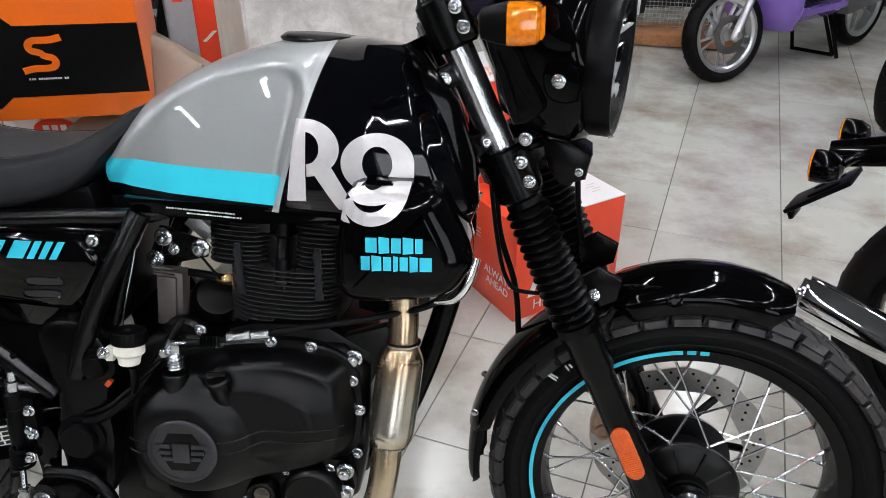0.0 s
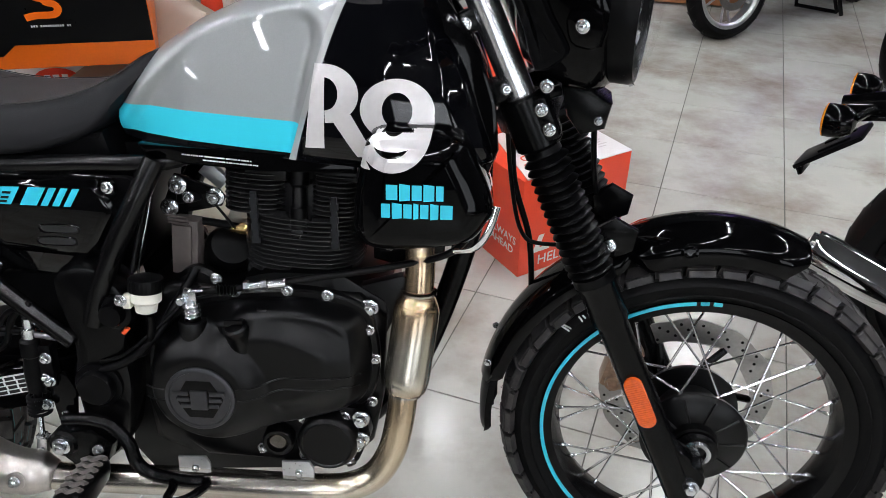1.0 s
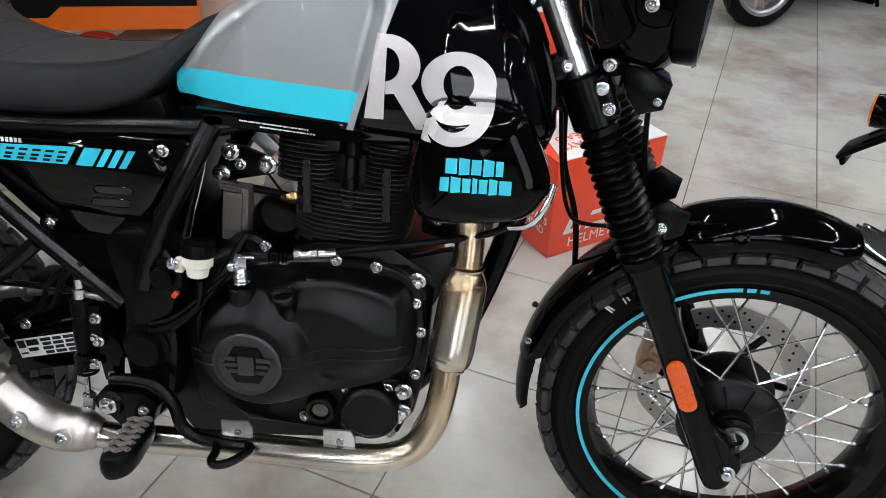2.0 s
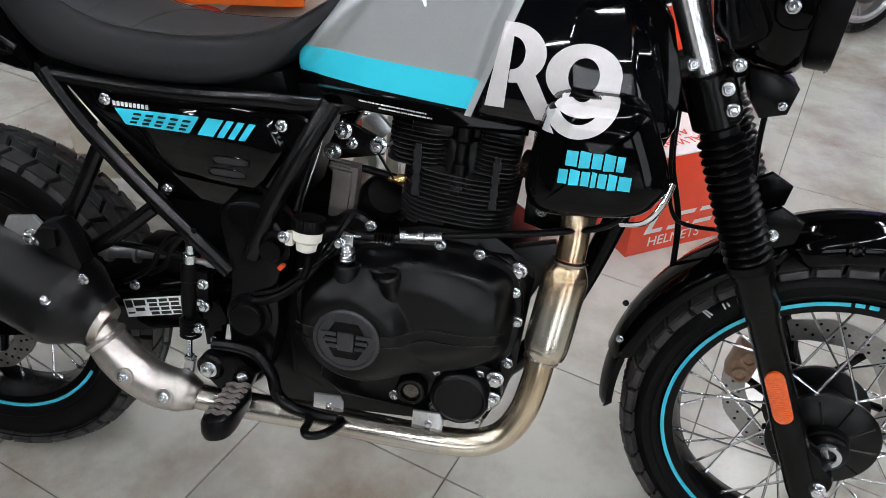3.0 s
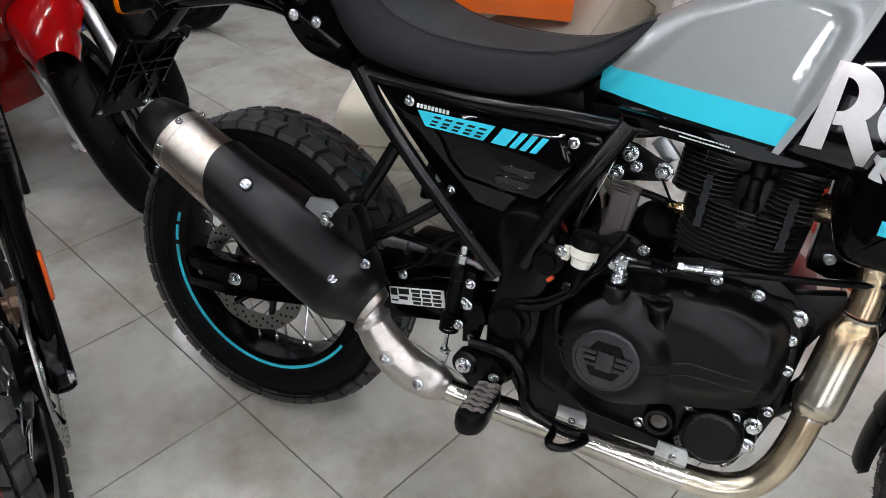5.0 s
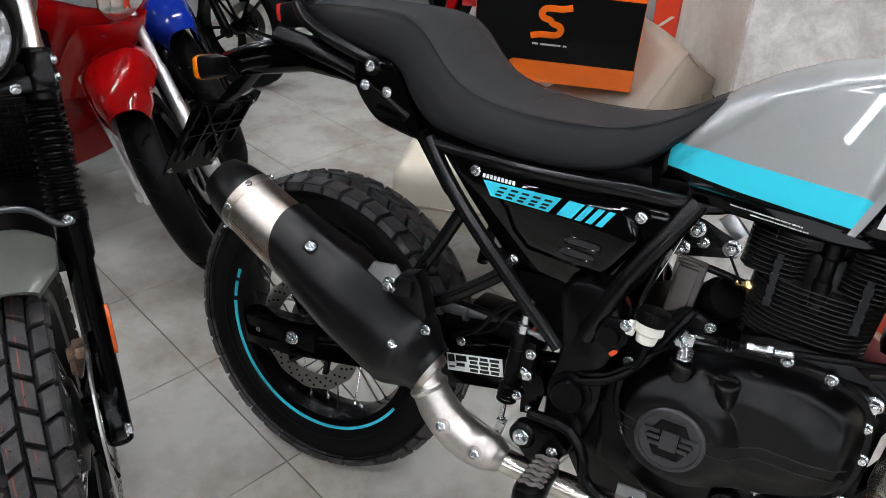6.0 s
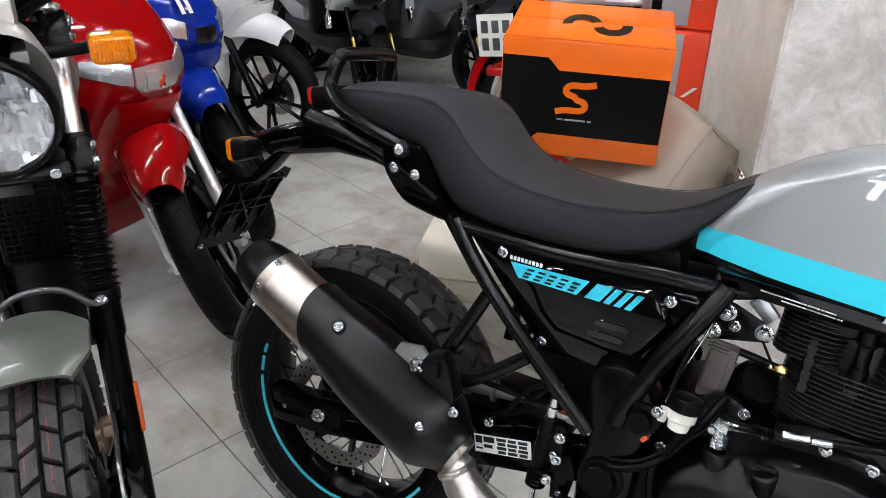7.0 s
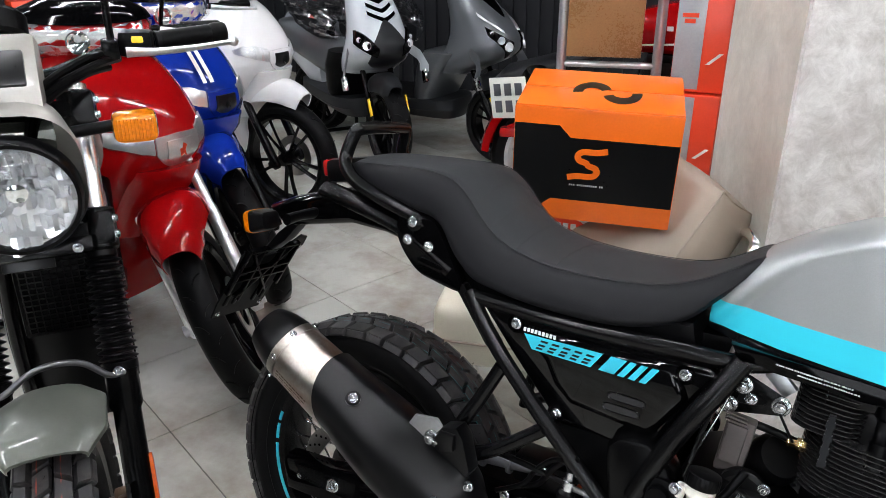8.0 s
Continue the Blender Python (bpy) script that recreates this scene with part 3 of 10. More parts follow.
def tread(bm, R, w, count, rng, style=0):
    """Knobs: two staggered rows of skewed blocks, a row on each shoulder and lugs down the sides."""
    step = 2 * math.pi / count
    def knob(a, y, la, ly, h, shear, roll, taper=0.9):
        r = crown(R, w, y)
        m = Matrix.Rotation(a, 4, "Y") @ Matrix.Translation((0, y, r)) @ Matrix.Rotation(roll, 4, "X")
        lo = [(x + yy * shear, yy) for x, yy in ((-la / 2, -ly / 2), (la / 2, -ly / 2), (la / 2, ly / 2), (-la / 2, ly / 2))]
        hi = [(x * taper, yy * taper) for x, yy in lo]
        rows = [[bm.verts.new(m @ Vector((x, yy, z))) for x, yy in q] for q, z in ((lo, -0.006), (lo, h * 0.75), (hi, h))]
        for u, v in zip(rows, rows[1:]):
            for i in range(4):
                bm.faces.new((u[i], u[(i + 1) % 4], v[(i + 1) % 4], v[i]))
        bm.faces.new(rows[-1])
    pitch = R * step
    for i in range(count):
        a = i * step
        for s in (-1, 1):
            off = step * (0.0 if s < 0 else 0.5)
            knob(a + off, s * w * 0.128, pitch * 0.85, w * 0.228, 0.0132, s * 0.55, -s * 0.12, 0.93)
            knob(a + off + step * 0.36, s * w * 0.345, pitch * 0.84, w * 0.192, 0.0138, -s * 0.45, -s * 0.46, 0.93)
            knob(a + off + step * 0.30, s * w * 0.458, pitch * (0.86 if i % 2 else 0.72), w * 0.11, 0.0085, 0, -s * 1.15)
    return bm


def rubber_hairs(bm, R, w, n, seed):
    """Thin moulding hairs left on a new tyre."""
    rng = random.Random(seed)
    for _ in range(n):
        a, y, ln = rng.uniform(0, 6.283), rng.uniform(-0.46, 0.46) * w, rng.uniform(0.003, 0.007)
        m = Matrix.Rotation(a, 4, "Y") @ Matrix.Translation((0, y, crown(R, w, y) + 0.013)) @ Matrix.Rotation(rng.uniform(-0.5, 0.5) - y / w * 1.4, 4, "X")
        lathe(bm, [(0.0006, 0), (0.0003, ln)], m.translation, m.to_3x3() @ Vector((rng.uniform(-0.5, 0.5), 0, 1)), 3)
    return bm


def spoked_wheel(root, xf, R, bead, w, count, band, disc_side, hub_r, label, dash_at, disc_r, tread_mat=M_TREAD):
    """A wire-spoked wheel about the y axis through the origin of xf; its parts hang on the rim."""
    bm = bmesh.new()
    half = w * 0.36
    ring_lathe(bm, [(bead - 0.016, -half * 0.55), (bead - 0.010, -half), (bead + 0.010, -half - 0.004), (bead + 0.011, -half + 0.002), (bead - 0.002, -half + 0.004),
                    (bead - 0.008, 0), (bead - 0.002, half - 0.004), (bead + 0.011, half - 0.002), (bead + 0.010, half + 0.004), (bead - 0.010, half), (bead - 0.016, half * 0.55), (bead - 0.022, 0)], axis=(0, 1, 0), n=96)
    wheel = part("wheel", bm, M_SATIN, root, label, xf)
    bm = bmesh.new()
    ring_lathe(bm, tyre_profile(R, w, bead + 0.009), axis=(0, 1, 0), n=120)
    part("tyre", bm, M_TYRE, wheel, "black block-tread tyre", xf)
    bm = bmesh.new()
    tread(bm, R, w, count, None)
    part("tread", bm, tread_mat, wheel, "blocky rubber tread", xf, sharp=20)["kind"] = "stuff"
    bm = bmesh.new()
    rubber_hairs(bm, R, w, 260, count)
    part("rubber_hair", bm, M_TYRE, wheel, "thin moulding hairs", xf)["kind"] = "stuff"
    # raised rings and moulded marks on the sidewall
    bm = bmesh.new()
    for r in (bead + 0.022, bead + (R - bead) * 0.72):
        ring_lathe(bm, [(r, -w * 0.497), (r + 0.002, -w * 0.505), (r + 0.004, -w * 0.497)], axis=(0, 1, 0), n=96)
    part("sidewall_rib", bm, M_TYRE, wheel, "", xf)
    if band:
        # turquoise rim tape with two dashes at its end
        bm = bmesh.new()
        y, r0, r1 = -half - 0.0055, bead + 0.0035, bead + 0.0095
        def arc(a0, a1):
            n = max(2, int((a1 - a0) / 0.05))
            rows = [[(r * math.cos(a), yy, r * math.sin(a)) for r, yy in ((r0, y + 0.004), (r0, y), (r1, y), (r1, y + 0.004))] for a in (a0 + (a1 - a0) * k / n for k in range(n + 1))]
            loft(bm, rows)
        for a0, a1 in dash_at:
            arc(radians(a0), radians(a1))
        part("rim_tape", bm, M_CYAN, wheel, "turquoise rim tape", xf)
    # hub, spokes and disc
    bm = bmesh.new()
    lathe(bm, [(0.020, -0.072), (0.036, -0.070), (0.038, -0.056), (hub_r, -0.050), (hub_r + 0.004, -0.046), (hub_r + 0.002, -0.036), (hub_r * 0.72, -0.028), (hub_r * 0.66, 0.028), (hub_r + 0.002, 0.036), (hub_r, 0.046), (0.036, 0.056), (0.03, 0.07)], axis=(0, 1, 0), n=48)
    part("hub", bm, M_CASE, wheel, "black cast hub", xf)
    bm = bmesh.new()
    tube(bm, [(0.034, -0.056, 0), (hub_r * 0.97, -0.051, 0)], 0.0024, 6, 1)
    rib_me = shared(bm, M_CASE, "hub_rib")
    for k in range(10):
        piece("hub_rib", rib_me, wheel, xf @ Matrix.Rotation(2 * math.pi * k / 10, 4, "Y"))
    bm = bmesh.new()
    tube(bm, [(0, 0, 0), (0, 0, 1)], 0.0021, 6, 1)
    spoke_me = shared(bm, M_SPOKE, "spoke")
    bm = bmesh.new()
    lathe(bm, [(0.0034, 0), (0.0034, 0.010), (0.0022, 0.016)], n=6)
    nip_me = shared(bm, M_SPOKE, "nipple")
    n = 36
    for k in range(n):
        s = -1 if k % 2 == 0 else 1
        a = 2 * math.pi * k / n
        turn = (0.62 if (k // 2) % 2 == 0 else -0.62)
        p = Vector((math.cos(a + turn) * hub_r * 0.97, s * 0.042, math.sin(a + turn) * hub_r * 0.97))
        q = Vector((math.cos(a) * (bead - 0.014), s * 0.006, math.sin(a) * (bead - 0.014)))
        d = q - p
        piece("spoke", spoke_me, wheel, xf @ Matrix.Translation(p) @ basis(d) @ Matrix.Diagonal((1, 1, d.length, 1)))
        piece("nipple", nip_me, wheel, xf @ Matrix.Translation(q) @ basis(-d))
    bm = bmesh.new()
    yd = disc_side * (0.084 if disc_side > 0 else 0.078)
    outer = 72
    prof = []
    for k in range(outer):
        a = 2 * math.pi * k / outer
        prof.append((disc_r * (1 + 0.012 * math.cos(12 * a)), a))
    rows = []
    for y, s in ((yd - 0.002, 1.0), (yd + 0.002, 1.0)):
        rows.append([(r * math.cos(a), y, r * math.sin(a)) for r, a in prof])
    inner = [[(disc_r * 0.72 * (1 + 0.03 * math.cos(6 * a)) * math.cos(a), y, disc_r * 0.72 * (1 + 0.03 * math.cos(6 * a)) * math.sin(a)) for r, a in prof] for y in (yd + 0.002, yd - 0.002)]
    loft(bm, rows + inner + rows[:1], cap=False)
    part("brake_disc", bm, M_DISC, wheel, "drilled steel brake disc", xf)
    bm = bmesh.new()
    tube(bm, [(disc_r * 0.74, yd, 0), (math.cos(0.35) * hub_r * 0.7, yd * 0.75, math.sin(0.35) * hub_r * 0.7)], 0.007, 8, 1)
    arm_me = shared(bm, M_SATIN, "disc_arm")
    for k in range(6):
        piece("disc_arm", arm_me, wheel, xf @ Matrix.Rotation(2 * math.pi * k / 6, 4, "Y"))
    bm = bmesh.new()
    for ringk, (rr, cnt) in enumerate(((0.80, 24), (0.87, 24), (0.94, 24))):
        for k in range(cnt):
            a = 2 * math.pi * (k + ringk * 0.33) / cnt
            lathe(bm, [(0.0028, -0.0026), (0.0028, 0.0026)], (math.cos(a) * disc_r * rr, yd, math.sin(a) * disc_r * rr), (0, 1, 0), 8)
    part("disc_hole", bm, M_RUBBER, wheel, "", xf)["kind"] = "stuff"
    bm = bmesh.new()
    lathe(bm, [(0.011, -0.08), (0.011, 0.08)], axis=(0, 1, 0), n=16)
    part("axle", bm, M_ZINC, wheel, "", xf)
    return wheel


def fork_leg(root, side, xf, axle, d, clamp_u, boot_top, boot_low, reflector=True, lens=M_REFLEX, trail=0.04):
    """One leg along the unit line d, trailing the axle; lengths run along it. Chrome tube, ribbed gaiter, black slider."""
    A = Vector((axle[0] - trail, side * 0.101, axle[2]))
    at = lambda k: A + d * k
    bm = bmesh.new()
    base = [(0.018, -0.082), (0.0225, -0.078), (0.0245, -0.06), (0.0245, 0.06), (0.0238, 0.10), (0.0238, boot_low - 0.085), (0.0285, boot_low - 0.075), (0.0285, boot_low - 0.02), (0.031, boot_low - 0.015), (0.031, boot_low)]
    lathe(bm, base, A, d, 28)
    leg = part("fork_leg", bm, M_SATIN, root, "black fork slider", xf)
    # the lug that carries the axle ahead of the leg
    bm = bmesh.new()
    prism(bm, [(axle[0] - trail - 0.01, axle[2] + 0.05), (axle[0] - 0.012, axle[2] + 0.010), (axle[0] + 0.016, axle[2] - 0.012), (axle[0] + 0.022, axle[2] - 0.032), (axle[0] + 0.012, axle[2] - 0.055), (axle[0] - 0.01, axle[2] - 0.066), (axle[0] - trail + 0.01, axle[2] - 0.05)], side * 0.086, side * 0.114, 0.007, smooth=3)
    lathe(bm, [(0.034, 0.0), (0.034, 0.016), (0.026, 0.020), (0.0, 0.020)], Vector((axle[0] + 0.006, side * 0.056, axle[2])), (0, side, 0), 28)
    part("axle_lug", bm, M_SATIN, leg, "", xf)
    bm = bmesh.new()
    ring_lathe(bm, [(0.013, -0.002), (0.014, 0.004), (0.021, 0.005), (0.023, 0.0)], Vector((axle[0] + 0.008, side * 0.077, axle[2])), (0, side, 0), 28)
    part("axle_collar", bm, M_ZINC, leg, "grey axle collar", xf)
    bm = bmesh.new()
    lathe(bm, [(0.0205, boot_top - 0.02), (0.0205, clamp_u + 0.05)], A, d, 32)
    part("fork_tube", bm, M_FORKTUBE, leg, "chrome fork tube", xf)
    bm = bmesh.new()
    prof, k, rib = [(0.027, boot_low - 0.012), (0.0315, boot_low - 0.010), (0.0315, boot_low + 0.004)], boot_low + 0.004, 0.0125
    while k < boot_top - rib:
        r = 0.0345 - 0.0025 * (k - boot_low) / (boot_top - boot_low)
        prof += [(r - 0.010, k + 0.0025), (r - 0.0015, k + rib * 0.40), (r, k + rib * 0.52), (r - 0.0015, k + rib * 0.66), (r - 0.010, k + rib)]
        k += rib
    prof += [(0.026, k + 0.004), (0.025, k + 0.014)]
    lathe(bm, prof, A, d, 28)
    part("fork_gaiter", bm, M_RUBBER, leg, "ribbed black rubber gaiter", xf, sharp=42)
    if reflector:
        bm = bmesh.new()
        out = [(0.0145 * math.cos(a), 0.032 + 0.0145 * math.sin(a)) for a in (math.pi * j / 8 for j in range(9))]
        out += [(-x, -z) for x, z in out]
        prism(bm, out, 0, 0.007, 0.002)
        m = Matrix.Translation(at(0.130) + Vector((0.0, side * 0.022, 0))) @ Matrix.Rotation(math.atan2(d.x, d.z), 4, "Y")
        if side < 0:
            m = m @ Matrix.Rotation(math.pi, 4, "Z")
        bm.transform(m)
        refl = part("reflector", bm, lens, leg, "orange reflector", xf)
        bm = bmesh.new()
        for j in range(-10, 11):
            p = m @ Vector((0, 0.0072, j * 0.0038))
            block(bm, p, (0.026 if abs(j) < 9 else 0.016, 0.0012, 0.0018), m.to_3x3())
        part("reflector_rib", bm, lens, refl, "", xf)["kind"] = "stuff"
    return leg


def round_headlamp(root, xf, c, r, axis, label):
    """A round lamp: bucket, black bezel, chrome reflector and a bowed lens."""
    bm = bmesh.new()
    lathe(bm, [(r * 0.35, -0.075), (r * 0.7, -0.06), (r * 0.93, -0.02), (r * 1.0, 0.0), (r * 1.0, 0.030), (r * 0.96, 0.036), (r * 0.90, 0.036), (r * 0.89, 0.02)], c, axis, 48, cap=False)
    lamp = part("headlamp", bm, M_PLASTIC, root, label, xf)
    bm = bmesh.new()
    rng = random.Random(7)
    turn = Matrix.Translation(c) @ basis(axis)
    dish = lambda q: -0.045 + 0.075 * q ** 2
    rings = []
    for q in (0.12, 0.32, 0.33, 0.58, 0.59, 0.91):
        rings.append([turn @ Vector((r * q * math.cos(2 * math.pi * k / 26), r * q * math.sin(2 * math.pi * k / 26), dish(q) + rng.uniform(-0.005, 0.005))) for k in range(26)])
    loft(bm, rings, cap=False)
    # upright flutes in short steps, each with a tilt of its own
    nx, nz = 21, 7
    for i in range(nx):
        for j in range(nz):
            y0, z0 = (i + 0.5) / nx * 2 - 1, (j + 0.5) / nz * 2 - 1
            if 0.20 < math.hypot(y0, z0) < 0.88:
                ty, tz = rng.uniform(-1.1, 1.1), rng.uniform(-0.2, 0.9)
                quad = []
                for u, v in ((-1, -1), (1, -1), (1, 1), (-1, 1)):
                    py, pz = y0 + u * 0.98 / nx, z0 + v * 0.98 / nz
                    quad.append(bm.verts.new(turn @ Vector((r * py, r * pz, dish(math.hypot(y0, z0)) + 0.012 + r * (u / nx * (ty + y0 * 0.7) + v / nz * (tz + z0 * 0.7))))))
                bm.faces.new(quad)
    part("lamp_reflector", bm, M_REFLECT, lamp, "bright faceted reflector", xf, sharp=3)
    bm = bmesh.new()
    lathe(bm, [(0.017, -0.03), (0.019, -0.002), (0.016, 0.004), (0.008, 0.007), (0.0, 0.007)], c, axis, 24)
    part("bulb_shield", bm, M_CHROME, lamp, "", xf)
    bm = bmesh.new()
    lathe(bm, [(r * 0.90, 0.030), (r * 0.86, 0.039), (r * 0.74, 0.046), (r * 0.6, 0.051), (r * 0.45, 0.055), (r * 0.3, 0.057), (r * 0.15, 0.058), (0.001, 0.0585)], c, axis, 48, cap=False)
    lens = part("lens", bm, M_LENS, lamp, "clear bowed glass lens", xf)
    lens.visible_shadow = False
    return lamp


def indicator(root, xf, c, axis, label="", size=1.0, deep=1.0):
    """A block-shaped amber turn signal on a short stalk; axis points along the way the lens faces."""
    bm = bmesh.new()
    m = Matrix.Translation(c) @ basis(axis) @ Matrix.Scale(size, 4)
    def ring(w, h, z, k=5):
        out = []
        for i in range(24):
            a = 2 * math.pi * i / 24
            cx, sx = math.cos(a), math.sin(a)
            out.append(m @ Vector((math.copysign(abs(cx) ** (2 / k), cx) * w, math.copysign(abs(sx) ** (2 / k), sx) * h, z)))
        return out
    loft(bm, [ring(0.016, 0.010, -0.034), ring(0.026, 0.018, -0.030), ring(0.034, 0.0235, -0.006), ring(0.035, 0.0245, 0.0), ring(0.035, 0.0245, 0.003)])
    body = part("indicator", bm, M_PLASTIC, root, label or "black turn signal with an amber lens", xf)
    bm = bmesh.new()
    loft(bm, [ring(0.0365, 0.0255, 0.002), ring(0.0365, 0.0255, 0.020 * deep), ring(0.034, 0.0235, 0.036 * deep), ring(0.028, 0.018, 0.041 * deep), ring(0.02, 0.012, 0.042 * deep)])
    part("amber_lens", bm, M_AMBER, body, "ribbed amber lens", xf)
    bm = bmesh.new()
    for k in range(-5, 6):
        tube(bm, [m @ Vector((0.0055 * k, v, 0.0415 * deep)) for v in (-0.017, 0.017)], 0.0016 * size, 6, 1)
    part("lens_rib", bm, M_AMBER, body, "fine amber ribs", xf)["kind"] = "stuff"
    return body

# ---- the machine in the middle: a scrambler on its side stand ----
STAND = Matrix.Translation((0.0, -0.031, 0.016)) @ Matrix.Rotation(radians(-4), 4, "Z") @ Matrix.Rotation(radians(-12), 4, "X")
FORK = Vector((-math.sin(radians(25)), 0, math.cos(radians(25))))
AXLE_F = Vector((1.468, 0, 0.300))
PIVOT = AXLE_F + Vector((-FORK.z, 0, FORK.x)) * 0.05


def steered(deg):
    return Matrix.Translation(PIVOT) @ Matrix.Rotation(radians(deg), 4, FORK) @ Matrix.Translation(-PIVOT)


def front_end(root, deg, cowl_mat, fender_mat, low_fender=True, reflector=M_REFLEX):
    """Wheel, fork, clamps, mudguard, lamp and signals, turned about the steering head."""
    S = Matrix.Translation((0, 0.035 if deg else 0.0, 0)) @ steered(deg)
    wheel = spoked_wheel(root, S @ Matrix.Translation(AXLE_F), 0.320, 0.2415, 0.104, 42, low_fender, 1, 0.082, "black 36-spoke front wheel", ((97, 186), (92.6, 95.6), (88.2, 91.2), (186, 245)), 0.150, M_TREAD if low_fender else M_TREADRED)
    T = Matrix.Translation((0, 0.035 if deg else 0.0, 0)) @ steered(deg - 4.0 if deg else 0.0)
    trail = 0.04
    back = Vector((-trail, 0, 0))
    for side in (-1, 1):
        leg = fork_leg(root, side, T, AXLE_F, FORK, 0.80, 0.545, 0.345, True, reflector, trail)
        for prof, ks in (([(0.028, 0.550), (0.033, 0.555), (0.033, 0.622), (0.028, 0.626)], (0.574, 0.602)), ([(0.028, 0.768), (0.032, 0.773), (0.032, 0.832), (0.028, 0.837)], (0.788, 0.814))):
            bm = bmesh.new()
            lathe(bm, prof, AXLE_F + back + Vector((0, side * 0.101, 0)), FORK, 28)
            mid = AXLE_F + back + FORK * (sum(ks) / 2) + Vector((0.020, side * 0.110, 0.010))
            block(bm, mid, (0.026, 0.040, 0.060), Matrix.Rotation(math.atan2(FORK.x, FORK.z), 3, "Y"), 0.007)
            part("fork_clamp_end", bm, M_SATIN, leg, "black cast clamp", T)
            for k in ks:
                screw(leg, AXLE_F + back + FORK * k + Vector((0.022, side * 0.130, 0.0115)), (0.1, side, 0.05), None, T)
        screw(leg, AXLE_F + Vector((0.002, side * 0.114, -0.040)), (0, side, 0), BIG_BOLT, T)
    for k, dx in ((0.588, 0.0), (0.802, 0.0)):
        bm = bmesh.new()
        c = AXLE_F + back + FORK * k
        m = Matrix.Translation(c) @ Matrix.Rotation(math.atan2(FORK.x, FORK.z), 4, "Y")
        pts = [(0.03, -0.12), (0.03, 0.12), (0.0, 0.13), (-0.035, 0.09), (-0.06, 0.045), (-0.065, 0), (-0.06, -0.045), (-0.035, -0.09), (0.0, -0.13)]
        lo = [bm.verts.new(m @ Vector((x, y, -0.016))) for x, y in pts]
        hi = [bm.verts.new(m @ Vector((x, y, 0.016))) for x, y in pts]
        for i in range(len(pts)):
            j = (i + 1) % len(pts)
            bm.faces.new((lo[i], lo[j], hi[j], hi[i]))
        bm.faces.new(hi), bm.faces.new(lo[::-1])
        bmesh.ops.bevel(bm, geom=bm.edges[:], offset=0.004, segments=2, affect="EDGES")
        part("yoke", bm, M_SATIN, root, "black fork yoke", T)
    # calliper on the far leg
    bm = bmesh.new()
    block(bm, AXLE_F + Vector((-0.125, 0.075, 0.045)), (0.046, 0.045, 0.072), Matrix.Rotation(radians(12), 3, "Y"), 0.010)
    block(bm, AXLE_F + Vector((-0.105, 0.075, 0.075)), (0.05, 0.03, 0.022), Matrix.Rotation(radians(-30), 3, "Y"), 0.006)
    for dz in (-0.02, 0.02):
        lathe(bm, [(0.014, 0), (0.014, 0.012), (0.010, 0.012), (0.009, 0.006), (0.0, 0.006)], AXLE_F + Vector((-0.126 + dz * 0.2, 0.056, 0.043 + dz * 0.85)), (0, -1, 0), 18)
    part("brake_calliper", bm, M_BRONZE, root, "bronze brake calliper", S)
    if low_fender:
        bm = bmesh.new()
        tube(bm, [AXLE_F + Vector((-0.12, 0.08, 0.09)), AXLE_F + Vector((-0.16, 0.09, 0.25)), AXLE_F + Vector((-0.20, 0.06, 0.42)), AXLE_F + Vector((-0.21, 0.02, 0.60))], 0.0045, 8)
        part("brake_hose", bm, M_RUBBER, root, "", S)
    return S, wheel


def mudguard(root, S, mat, r, a0, a1, w, drop, name, label, lift=None):
    """A bowed guard over the front wheel between two angles."""
    bm = bmesh.new()
    rings = []
    n = max(8, int(abs(a1 - a0) / 4))
    for k in range(n + 1):
        f = k / n
        a = radians(a0 + (a1 - a0) * f)
        ends = min(1.0, min(f, 1 - f) * 9 + 0.35)
        rr = r + (lift(f) if lift else 0)
        ww = w * (0.55 + 0.45 * ends ** 0.6)
        dd = drop * ends
        sec = [(ww, -dd), (ww * 0.99, -dd * 0.5), (ww * 0.93, -0.008), (ww * 0.75, 0.0), (ww * 0.35, 0.006), (0, 0.008)]
        outer = [(y, h) for y, h in sec] + [(-y, h) for y, h in sec[-2::-1]]
        inner = [(y * 0.955, h - 0.004) for y, h in outer[::-1]]
        rings.append([AXLE_F + Vector((math.cos(a) * (rr + h), y, math.sin(a) * (rr + h))) for y, h in outer + inner])
    loft(bm, rings)
    return part(name, bm, mat, root, label, S)


